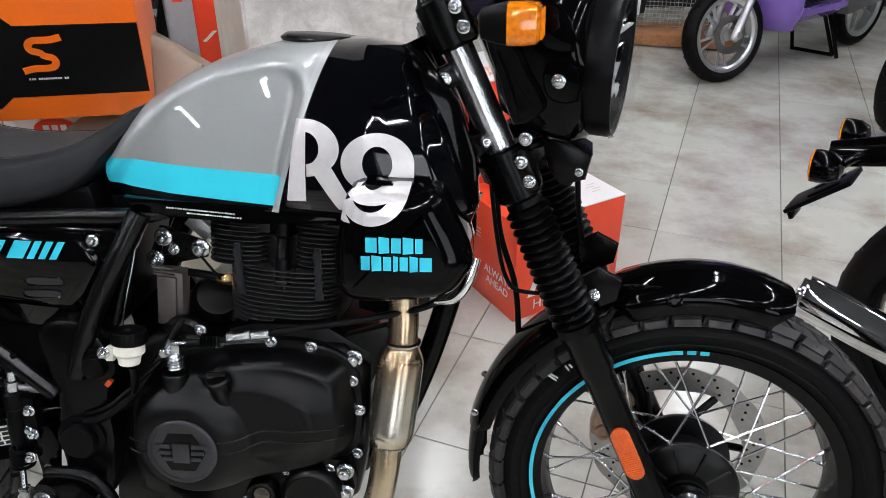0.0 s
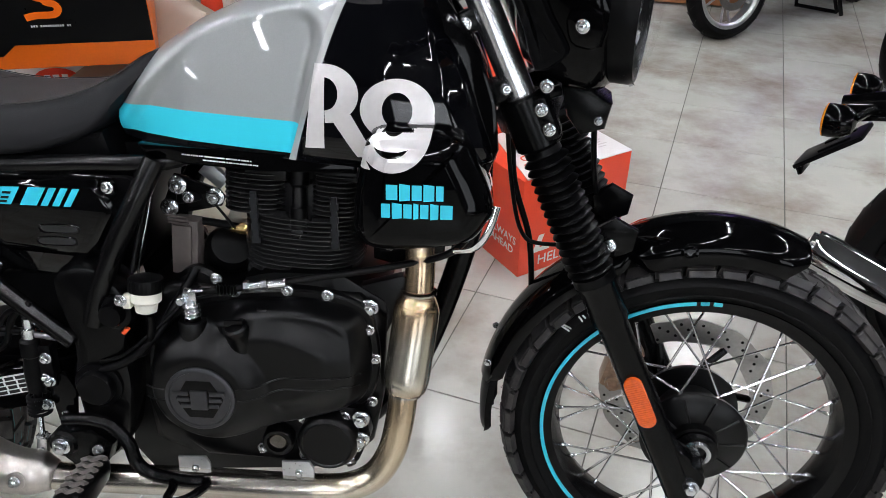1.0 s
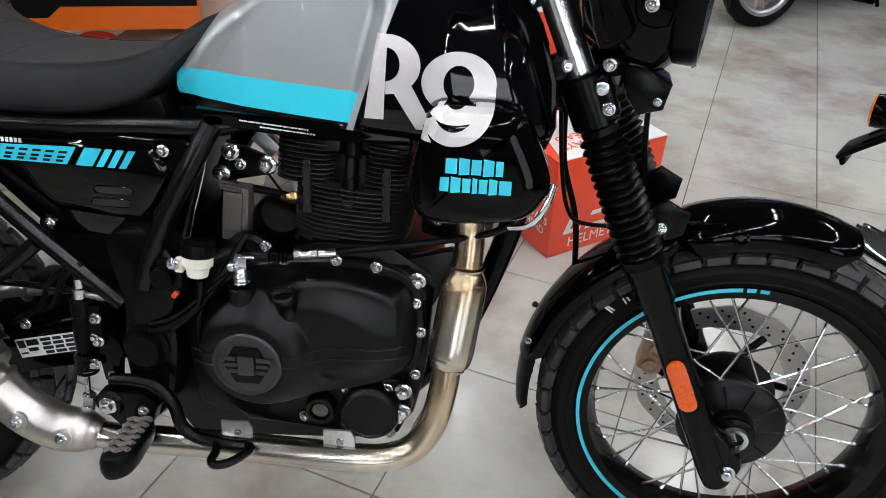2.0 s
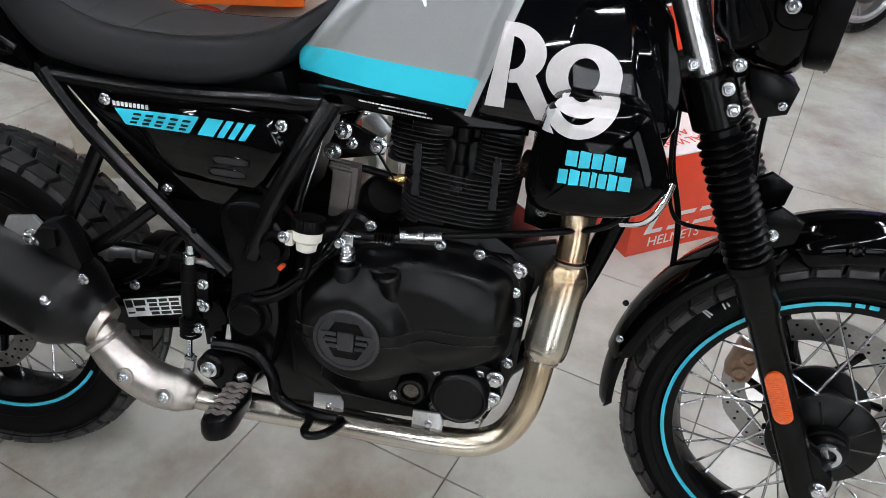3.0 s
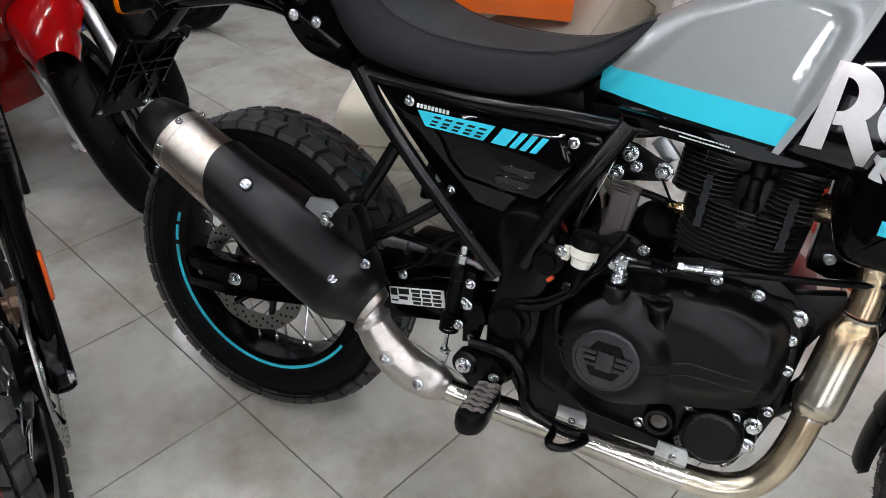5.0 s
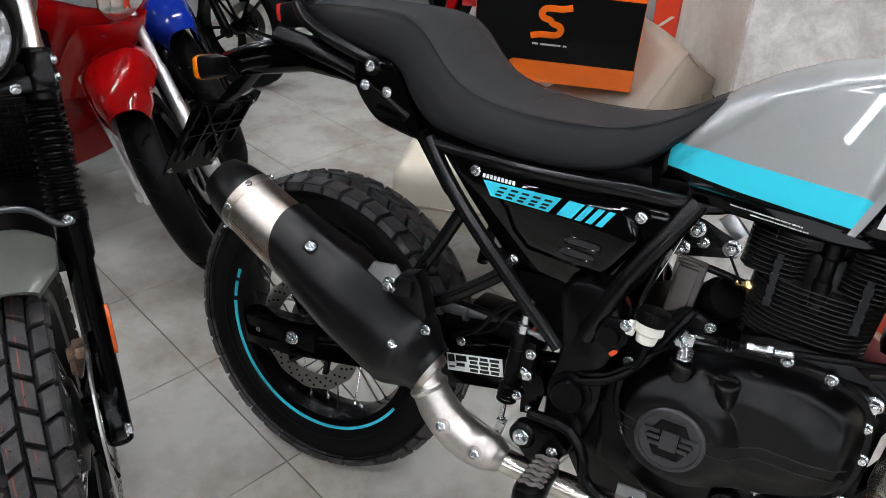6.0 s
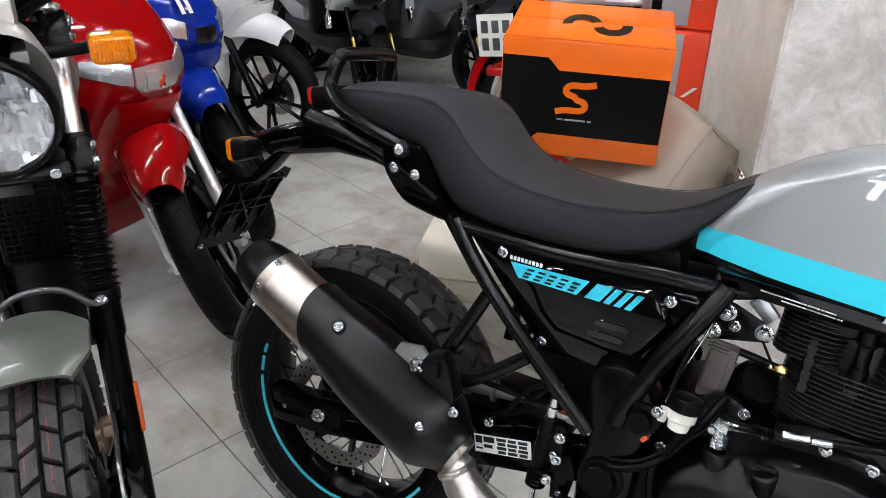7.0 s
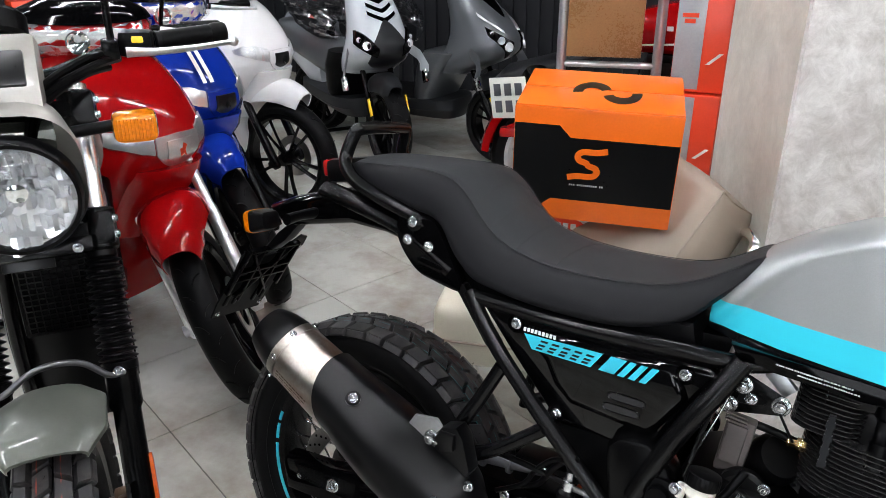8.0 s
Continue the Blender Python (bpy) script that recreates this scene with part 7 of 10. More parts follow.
    tube(bm, [(0.165, -0.112, 0.842), (0.118, -0.116, 0.862), (0.05, -0.120, 0.882), (-0.01, -0.116, 0.902), (-0.042, -0.104, 0.920), (-0.056, -0.090, 0.938), (-0.048, -0.082, 0.976), (-0.044, -0.064, 0.988), (-0.046, 0.064, 0.988), (-0.048, 0.082, 0.976), (-0.056, 0.090, 0.938), (-0.042, 0.104, 0.920), (-0.01, 0.116, 0.902), (0.05, 0.120, 0.882), (0.165, 0.112, 0.842)], 0.0120, 18)
    rail = part("grab_rail", bm, M_FRAME, root, "black tubular grab rail")
    for s in (-1, 1):
        bm = bmesh.new()
        lathe(bm, [(0.012, 0), (0.016, 0.002), (0.016, 0.014), (0.010, 0.018)], (0.122, s * 0.112, 0.856), (0, s, 0.1), 18)
        block(bm, (0.135, s * 0.105, 0.86), (0.05, 0.02, 0.03), None, 0.006)
        part("rail_foot", bm, M_SATIN, rail)
        screw(rail, (0.122, s * 0.130, 0.857), (0, s, 0.1))
        # side pods under the seat
        bm = bmesh.new()
        tube(bm, [(-0.11, s * 0.075, 0.868), (0.0, s * 0.100, 0.858), (0.10, s * 0.110, 0.838), (0.20, s * 0.114, 0.79)], 0.018, 14, 4, flat=0.7)
        part("subframe_rail", bm, M_SATIN, root, "black rear frame rail")
    for s in (-1, 1):
        bm = bmesh.new()
        tube(bm, [(-0.14, s * 0.04, 0.815), (-0.15, s * 0.09, 0.812), (-0.155, s * 0.125, 0.806)], [0.016, 0.012, 0.014], 12, 3, flat=0.7)
        part("indicator_stalk", bm, M_PLASTIC, boom)
        indicator(root, Matrix(), (-0.196, s * 0.150, 0.800), (-1, 0, -0.22), size=0.86, deep=0.45)
    # number plate carrier: ribbed plate, open frame, bolts
    PA, PB = Vector((-0.302, 0, 0.712)), Vector((-0.405, 0, 0.534))
    dirp = (PB - PA)
    ln = dirp.length
    m = Matrix.Translation(PA) @ Matrix(((dirp.x / ln, 0, -dirp.z / ln, 0), (0, 1, 0, 0), (dirp.z / ln, 0, dirp.x / ln, 0), (0, 0, 0, 1)))
    bm = bmesh.new()
    out = [(0.006, -0.066), (0.030, -0.030), (0.030, 0.030), (-0.012, 0.082), (-0.004, 0.104), (0.020, 0.106), (0.070, 0.070), (0.125, 0.076), (0.16, 0.076), (ln, 0.070), (ln, -0.070), (0.16, -0.076), (0.070, -0.074), (0.020, -0.080)]
    lo = [bm.verts.new(m @ Vector((u, v, 0.0))) for u, v in out]
    hi = [bm.verts.new(m @ Vector((u, v, 0.004))) for u, v in out]
    for i in range(len(out)):
        j = (i + 1) % len(out)
        bm.faces.new((lo[i], lo[j], hi[j], hi[i]))
    bm.faces.new(lo[::-1]), bm.faces.new(hi)
    carrier = part("plate_carrier", bm, M_PLASTIC, boom, "black plastic number plate carrier", sharp=25)
    bm = bmesh.new()
    for a, b in (((0.0, -0.065), (0.14, 0.045)), ((0.0, 0.065), (0.14, -0.045)), ((0.0, -0.03), (0.15, -0.03)), ((0.0, 0.03), (0.15, 0.03)), ((0.06, -0.075), (0.06, 0.075)), ((0.085, -0.072), (0.085, 0.072)), ((0.0, -0.073), (0.125, -0.073)), ((0.0, 0.073), (0.125, 0.073)), ((0.004, -0.07), (0.004, 0.07))):
        p, q = Vector((*a, 0.009)), Vector((*b, 0.009))
        e = q - p
        c = (p + q) / 2
        rotz = Matrix.Rotation(math.atan2(e.y, e.x), 4, "Z")
        mm = m @ Matrix.Translation(c) @ rotz
        block(bm, mm.translation, (e.length, 0.005, 0.013), mm.to_3x3(), 0.001)
    part("carrier_rib", bm, M_GLOSS, carrier, "")
    for u, v in ((0.150, -0.055), (0.150, -0.030), (0.155, 0.030), (0.155, 0.055)):
        bm = bmesh.new()
        mm = m @ Matrix.Translation((u, v, 0.005))
        block(bm, mm.translation, (0.035, 0.010, 0.008), mm.to_3x3(), 0.003)
        part("carrier_slot", bm, M_RUBBER, carrier, "")
    for u, v in ((0.032, -0.066), (0.016, 0.086), (0.10, 0.02), (0.190, -0.062), (0.186, 0.060)):
        screw(carrier, m @ Vector((u, v, 0.005)), m.to_3x3() @ Vector((0, 0, 1)), SMALL_BOLT)
    bm = bmesh.new()
    prism(bm, [(-0.228, 0.785), (-0.206, 0.787), (-0.257, 0.730), (-0.302, 0.692), (-0.314, 0.702), (-0.273, 0.744)], -0.016, 0.016, 0.005)
    part("carrier_neck", bm, M_PLASTIC, carrier, "black plastic neck")
    # side stand on the far side
    bar("side_stand", [(0.56, 0.12, 0.30), (0.60, 0.19, 0.20), (0.655, 0.262, 0.066)], 0.012, "black side stand")
    return root


main_bike()

# ---- the sister machine with the pale lamp cowl ----
def sister_bike():
    M = Matrix.Translation((-0.269, -0.439, 0)) @ Matrix.Rotation(radians(-39.0), 4, "Z") @ Matrix.Rotation(radians(-0.8), 4, "X") @ Matrix.Translation((-1.468, 0, 0.0))
    root = empty("motorcycle", M, "sage grey scrambler motorcycle parked beside the black one", "motorcycle")
    S, _ = front_end(root, 0.0, M_SAGE, M_SAGE, False)
    # short pale guard with its bowed stay
    bm = bmesh.new()
    rings = []
    for k in range(17):
        f = k / 16
        a = radians(74 + 28 * f)
        w = 0.082 * min(1.0, 0.66 + 1.25 * f, 0.62 + 1.6 * (1 - f))
        r = 0.360
        sec = [(w, -0.014), (w * 0.985, -0.006), (w * 0.86, 0.0), (w * 0.5, 0.005), (0, 0.007)]
        out = sec + [(-y, h) for y, h in sec[-2::-1]]
        rings.append([AXLE_F + Vector((math.cos(a) * (r + h), y, math.sin(a) * (r + h))) for y, h in out + [(y * 0.95, h - 0.005) for y, h in out[::-1]]])
    loft(bm, rings)
    guard = part("front_mudguard", bm, M_SAGE, root, "sage grey short front mudguard")
    bm = bmesh.new()
    tube(bm, [(1.330, -0.108, 0.622), (1.345, -0.078, 0.628), (1.352, -0.03, 0.664), (1.353, 0.01, 0.674), (1.350, 0.05, 0.664), (1.342, 0.085, 0.628), (1.330, 0.108, 0.622)], 0.0070, 12, flat=0.7)
    stay = part("mudguard_stay", bm, M_GREYMETAL, guard, "grey bowed stay")
    for s in (-1, 1):
        screw(stay, (1.338, s * 0.100, 0.630), (0.5, 0, 1))
    # lamp and cowl
    round_headlamp(root, S, (1.262, 0, 0.942), 0.097, (1, 0, -0.10), "round headlamp with black bezel and clear lens")
    bm = bmesh.new()
    rings = []
    for x, w, h0, h1 in ((1.12, 0.060, 0.93, 1.06), (1.16, 0.074, 0.915, 1.075), (1.21, 0.090, 0.885, 1.085), (1.255, 0.104, 0.860, 1.075), (1.268, 0.104, 0.860, 1.066)):
        cz, hh = (h0 + h1) / 2, (h1 - h0) / 2
        rings.append([(x, w * math.copysign(abs(math.cos(a)) ** 0.7, math.cos(a)), cz + hh * math.copysign(abs(math.sin(a)) ** 0.7, math.sin(a))) for a in (2 * math.pi * k / 32 for k in range(32))])
    loft(bm, rings, cap=False)
    cowl = part("lamp_cowl", bm, M_TITAN, root, "warm grey metallic lamp cowl")
    bm = bmesh.new()
    prism(bm, [(1.12, 1.05), (1.235, 1.065), (1.225, 1.10), (1.17, 1.175), (1.12, 1.16)], -0.062, 0.062, 0.012)
    part("cowl_top", bm, M_TITAN, cowl, "warm grey instrument pod")
    bm = bmesh.new()
    tl = Matrix.Rotation(radians(-37), 3, "Y")
    block(bm, (1.205, 0.0, 1.126), (0.012, 0.085, 0.062), tl, 0.004)
    part("display", bm, M_BLACKCARD, cowl, "small dark display")
    bm = bmesh.new()
    lathe(bm, [(0.050, 0), (0.056, 0.005), (0.056, 0.035), (0.050, 0.042), (0.0, 0.043)], (1.115, -0.005, 1.160), (-0.5, 0, 1), 32)
    part("gauge", bm, M_PLASTIC, cowl, "round black gauge")
    for s in (-1, 1):
        bm = bmesh.new()
        tube(bm, [(1.18, s * 0.09, 1.012), (1.18, s * 0.17, 1.020)], 0.0105, 12, 1)
        part("indicator_stalk", bm, M_PLASTIC, root, "black signal stalk")
        indicator(root, Matrix(), (1.195, s * 0.190, 1.022), (1, 0, 0))
    bm = bmesh.new()
    block(bm, (1.235, 0, 0.83), (0.03, 0.19, 0.030), Matrix.Rotation(radians(-27), 3, "Y"), 0.008)
    yoke = part("lower_plate", bm, M_SATIN, root, "black lower fork plate")
    for s in (-1, 1):
        screw(yoke, (1.252, s * 0.07, 0.832), (1, 0, 0))
    # bar, grips, levers, cables, mirror stalk
    bm = bmesh.new()
    tube(bm, [(1.045, -0.37, 1.15), (1.085, -0.19, 1.135), (1.10, -0.06, 1.095), (1.10, 0.06, 1.095), (1.085, 0.19, 1.135), (1.045, 0.37, 1.15)], 0.011, 12)
    hb = part("handlebar", bm, M_SATIN, root, "black handlebar")
    for s in (-1, 1):
        ax = Vector((-0.18, s, 0.07)).normalized()
        base = Vector((1.075, s * 0.245, 1.141))
        bm = bmesh.new()
        ribs = [q for k in range(22) for q in ((0.0172, 0.014 + k * 0.004), (0.0176, 0.016 + k * 0.004))]
        lathe(bm, [(0.015, 0), (0.0185, 0.004), (0.0165, 0.012)] + ribs + [(0.0165, 0.105), (0.019, 0.110), (0.019, 0.128), (0.016, 0.134)], base, ax, 20)
        part("grip", bm, M_RUBBER, hb, "ribbed black rubber grip")
        bm = bmesh.new()
        block(bm, base - ax * 0.030 + Vector((0.005, 0, 0.002)), (0.045, 0.058, 0.045), Matrix.Rotation(radians(-10 * s), 3, "Z"), 0.010)
        sw = part("switch_block", bm, M_PLASTIC, hb, "black switch block")
        bm = bmesh.new()
        block(bm, base - ax * 0.028 + Vector((0.024, 0, 0.010)), (0.010, 0.024, 0.014), Matrix.Rotation(radians(-10 * s), 3, "Z"), 0.004)
        part("switch", bm, M_YELLOW, sw, "orange switch")
        bm = bmesh.new()
        p = base - ax * 0.05 + Vector((0.045, 0, -0.006))
        tube(bm, [p, p + ax * 0.05 + Vector((0.012, 0, -0.004)), p + ax * 0.12 + Vector((0.018, 0, -0.006)), p + ax * 0.185 + Vector((0.012, 0, -0.006))], [0.011, 0.008, 0.0065, 0.006], 10, 5, flat=0.7)
        lathe(bm, [(0.002, -0.009), (0.007, -0.006), (0.0095, 0), (0.007, 0.006), (0.002, 0.009)], p + ax * 0.19 + Vector((0.012, 0, -0.006)), ax, 14)
        part("lever", bm, M_ALU, hb, "polished alloy lever")
        bm = bmesh.new()
        block(bm, base - ax * 0.075 + Vector((0.02, 0, 0.0)), (0.035, 0.03, 0.035), None, 0.006)
        tube(bm, [base - ax * 0.072 + Vector((0.012, 0, 0.01)), base - ax * 0.072 + Vector((0.010, 0, 0.07)), base - ax * 0.068 + Vector((0.012, s * 0.005, 0.10)), base + ax * 0.02 + Vector((0.0, 0, 0.16))], 0.0065, 10)
        part("mirror_stalk", bm, M_SATIN, hb, "black mirror stalk")
    for k, (dy, dz) in enumerate(((0.0, 0.0), (0.012, -0.012), (-0.006, -0.026))):
        bm = bmesh.new()
        tube(bm, [(1.10, 0.17 + dy, 1.13 + dz), (1.16, 0.12 + dy, 1.125 + dz), (1.175, 0.05, 1.08 + dz), (1.15, 0.02, 1.0 + dz)], 0.007, 8)
        part("cable", bm, M_RUBBER, hb, "black cable")
    # frame, cooler and engine front behind the fork
    bm = bmesh.new()
    prism(bm, [(0.72, 0.30), (0.98, 0.32), (1.02, 0.56), (0.98, 0.76), (0.74, 0.78), (0.62, 0.55)], -0.11, 0.11, 0.015)
    eng = part("engine", bm, M_CASE, root, "matt black engine")
    bm = bmesh.new()
    for s in (-1, 1):
        tube(bm, [(1.06, s * 0.03, 0.90), (1.08, s * 0.07, 0.74), (1.05, s * 0.085, 0.55), (1.0, s * 0.085, 0.38), (0.9, s * 0.085, 0.30)], 0.014, 12)
    part("frame_cradle", bm, M_SATIN, root, "black frame cradle")
    bm = bmesh.new()
    block(bm, (1.125, 0.03, 0.70), (0.03, 0.17, 0.16), None, 0.006)
    cooler = part("oil_cooler", bm, M_PLASTIC, root, "black oil cooler behind a mesh guard")
    bm = bmesh.new()
    for k in range(13):
        block(bm, (1.1425, 0.03, 0.63 + 0.0115 * k), (0.003, 0.155, 0.0035))
    for k in range(13):
        block(bm, (1.1428, -0.045 + 0.0125 * k, 0.70), (0.0035, 0.0025, 0.145))
    part("cooler_mesh", bm, M_SATIN, cooler, "fine black mesh")
    for z in (0.55, 0.60, 0.65, 0.72, 0.78):
        screw(eng, (1.093, 0.10, z), (1, 0.3, 0))
    bm = bmesh.new()
    block(bm, (1.16, -0.02, 0.795), (0.004, 0.085, 0.055), Matrix.Rotation(radians(-20), 3, "Y"), 0.001)
    tag = part("caution_tag", bm, M_BLACKCARD, root, "dark printed tag with white edge")
    bm = bmesh.new()
    for k in range(5):
        block(bm, (1.1625 - 0.003 * k, -0.02, 0.812 - 0.009 * k), (0.002, 0.066, 0.0028), Matrix.Rotation(radians(-20), 3, "Y"))
    part("tag_bar", bm, M_WHITE_VINYL, tag, "small white bars")
    # tank and seat, behind the bar
    bm = bmesh.new()
    loft(bm, [[(x, w * math.copysign(abs(math.cos(a)) ** 0.7, math.cos(a)), z + h * math.sin(a)) for a in (2 * math.pi * k / 28 for k in range(28))] for x, w, z, h in ((0.58, 0.07, 0.83, 0.04), (0.68, 0.11, 0.87, 0.09), (0.85, 0.125, 0.90, 0.10), (0.96, 0.115, 0.91, 0.09), (1.02, 0.08, 0.91, 0.06))])
    part("fuel_tank", bm, M_SAGE, root, "sage grey fuel tank")
    bm = bmesh.new()
    loft(bm, [[(x, w * math.copysign(abs(math.cos(a)) ** 0.6, math.cos(a)), z + h * math.copysign(abs(math.sin(a)) ** 0.7, math.sin(a))) for a in (2 * math.pi * k / 24 for k in range(24))] for x, w, z, h in ((-0.12, 0.08, 0.90, 0.02), (0.05, 0.12, 0.905, 0.045), (0.2, 0.13, 0.87, 0.06), (0.4, 0.135, 0.80, 0.04), (0.6, 0.08, 0.84, 0.04))])
    part("seat", bm, M_SEAT, root, "black seat")
    spoked_wheel(root, Matrix.Translation((0, 0, 0.324)), 0.326, 0.2165, 0.122, 27, False, -1, 0.070, "black spoked rear wheel", (), 0.12)
    bm = bmesh.new()
    for s in (-1, 1):
        tube(bm, [(0.0, s * 0.10, 0.324), (0.55, s * 0.10, 0.43), (0.62, s * 0.1, 0.6), (0.35, s * 0.10, 0.75)], 0.018, 10, 3)
    tube(bm, [(0.36, 0.09, 0.38), (0.32, 0.09, 0.16), (0.30, 0.09, 0.006)], 0.012, 10, 3)
    part("rear_frame", bm, M_SATIN, root, "black rear frame and stand")
    return root


sister_bike()


# ---- scooters ----
def alloy_wheel(root, c, R, w, mat, spokes=5, disc=True, label="black alloy wheel", tyre_label="road tyre", xf=Matrix()):
    X = xf @ Matrix.Translation(c)
    rim = R * 0.76
    bm = bmesh.new()
    ring_lathe(bm, [(rim - 0.022, -w * 0.30), (rim - 0.010, -w * 0.42), (rim + 0.006, -w * 0.43), (rim + 0.004, -w * 0.36), (rim - 0.008, 0), (rim + 0.004, w * 0.36), (rim + 0.006, w * 0.43), (rim - 0.010, w * 0.42), (rim - 0.022, w * 0.30)], axis=(0, 1, 0), n=64)
    lathe(bm, [(0.016, -0.05), (0.030, -0.045), (0.036, -0.02), (0.036, 0.02), (0.030, 0.045), (0.016, 0.05)], axis=(0, 1, 0), n=24)
    wheel = part("wheel", bm, mat, root, label, X)
    bm = bmesh.new()
    p, q = Vector((0.026, 0, 0)), Vector((rim - 0.014, 0, 0))
    tube(bm, [p, (p + q) / 2 + Vector((0, -0.006, 0)), q], [0.014, 0.009, 0.011], 8, 3, flat=0.7)
    arm_me = shared(bm, mat, "spoke")
    for k in range(spokes):
        for da in (-0.16, 0.16):
            piece("spoke", arm_me, wheel, X @ Matrix.Rotation(2 * math.pi * k / spokes + 0.3 + da, 4, "Y"))
    bm = bmesh.new()
    prof = [(rim + 0.004, -w * 0.38), (rim + 0.02, -w * 0.48), (R - 0.03, -w * 0.5), (R - 0.012, -w * 0.38), (R - 0.003, -w * 0.18), (R, 0)]
    prof = prof + [(r, -y) for r, y in prof[-2::-1]] + [(rim - 0.004, 0)]
    ring_lathe(bm, prof, axis=(0, 1, 0), n=96)
    part("tyre", bm, M_TYRE, wheel, tyre_label, X)
    bm = bmesh.new()
    for k in range(40):
        a = 2 * math.pi * k / 40
        s = -1 if k % 2 else 1
        pts = [Vector((math.cos(a + d) * (R + 0.0006 - abs(y) ** 2 * 6), y, math.sin(a + d) * (R + 0.0006 - abs(y) ** 2 * 6))) for d, y in ((0.0, s * 0.004), (0.07, s * w * 0.17), (0.10, s * w * 0.34))]
        tube(bm, pts, 0.0022, 4, 2)
    part("tread_groove", bm, M_RUBBER, wheel, "", X)["kind"] = "stuff"
    if disc:
        bm = bmesh.new()
        ring_lathe(bm, [(0.062, 0.048), (0.100, 0.048), (0.100, 0.052), (0.062, 0.052)], axis=(0, 1, 0), n=48)
        part("brake_disc", bm, M_DISC, wheel, "steel brake disc", X)
    return wheel


def rings_at(levels, n=28, back=0.6):
    """Horizontal body sections: (z, middle x, half length, half width, squareness)."""
    out = []
    for z, x, lx, wy, q in levels:
        ring = []
        for k in range(n):
            a = 2 * math.pi * k / n
            c, s = math.cos(a), math.sin(a)
            ring.append((x + lx * math.copysign(abs(c) ** q, c), wy * math.copysign(abs(s) ** q, s), z))
        out.append(ring)
    return out


def skin_point(levels, z, deg, off):
    """A point on the skin of a body given by its sections, set out by off."""
    x, lx, wy, q = lerp_table(levels, z)
    a = radians(deg)
    c, s = math.cos(a), math.sin(a)
    return Vector((x + (lx + off) * math.copysign(abs(c) ** q, c), (wy + off) * math.copysign(abs(s) ** q, s), z))


def skin_patch(bm, levels, a0, a1, low, high, off=0.004, n=16, m=6):
    """A fitted panel on that skin between two angles; low and high give its edges."""
    rows = []
    ends = [0] + list(range(n + 1)) + [n]
    rises = [0] + list(range(m + 1)) + [m]
    for i, ii in enumerate(ends):
        a = a0 + (a1 - a0) * ii / n
        row = []
        for j, jj in enumerate(rises):
            z = low(a) + (high(a) - low(a)) * jj / m
            rim = i in (0, n + 2) or j in (0, m + 2)
            row.append(skin_point(levels, z, a, -0.012 if rim else off))
        rows.append(row)
    loft(bm, rows, cap=False, closed=False)
    return bm


def beak(root, body, R, name="front_mudguard", tip=0.20, drop=0.10, wide=0.085, label="painted front mudguard", xf=Matrix(), gap=0.045):
    """A long painted guard over the front wheel that droops to a rounded beak."""
    bm = bmesh.new()
    rings = []
    for k in range(19):
        f = k / 18
        a = radians(128 - 66 * f)
        r = R + gap + 0.02 * math.sin(math.pi * f)
        w = wide * (0.72 + 0.28 * math.sin(math.pi * min(1, f * 1.15 + 0.1))) * (1 - 0.30 * smoothstep(0.84, 1.0, f))
        d = drop * (0.55 + 0.45 * math.sin(math.pi * (0.15 + 0.7 * f)))
        out = [(w * math.copysign(abs(math.cos(q)) ** 0.75, math.cos(q)), -d + (d + 0.008) * math.sin(q) ** 0.7) for q in (math.pi * j / 22 for j in range(23))]
        c = Vector((math.cos(a), 0, math.sin(a)))
        rings.append([Vector((0, y, R)) + c * (r + h) for y, h in out + [(y * 0.95, h - 0.005) for y, h in out[::-1]]])
    loft(bm, rings)
    return part(name, bm, body, root, label, xf)


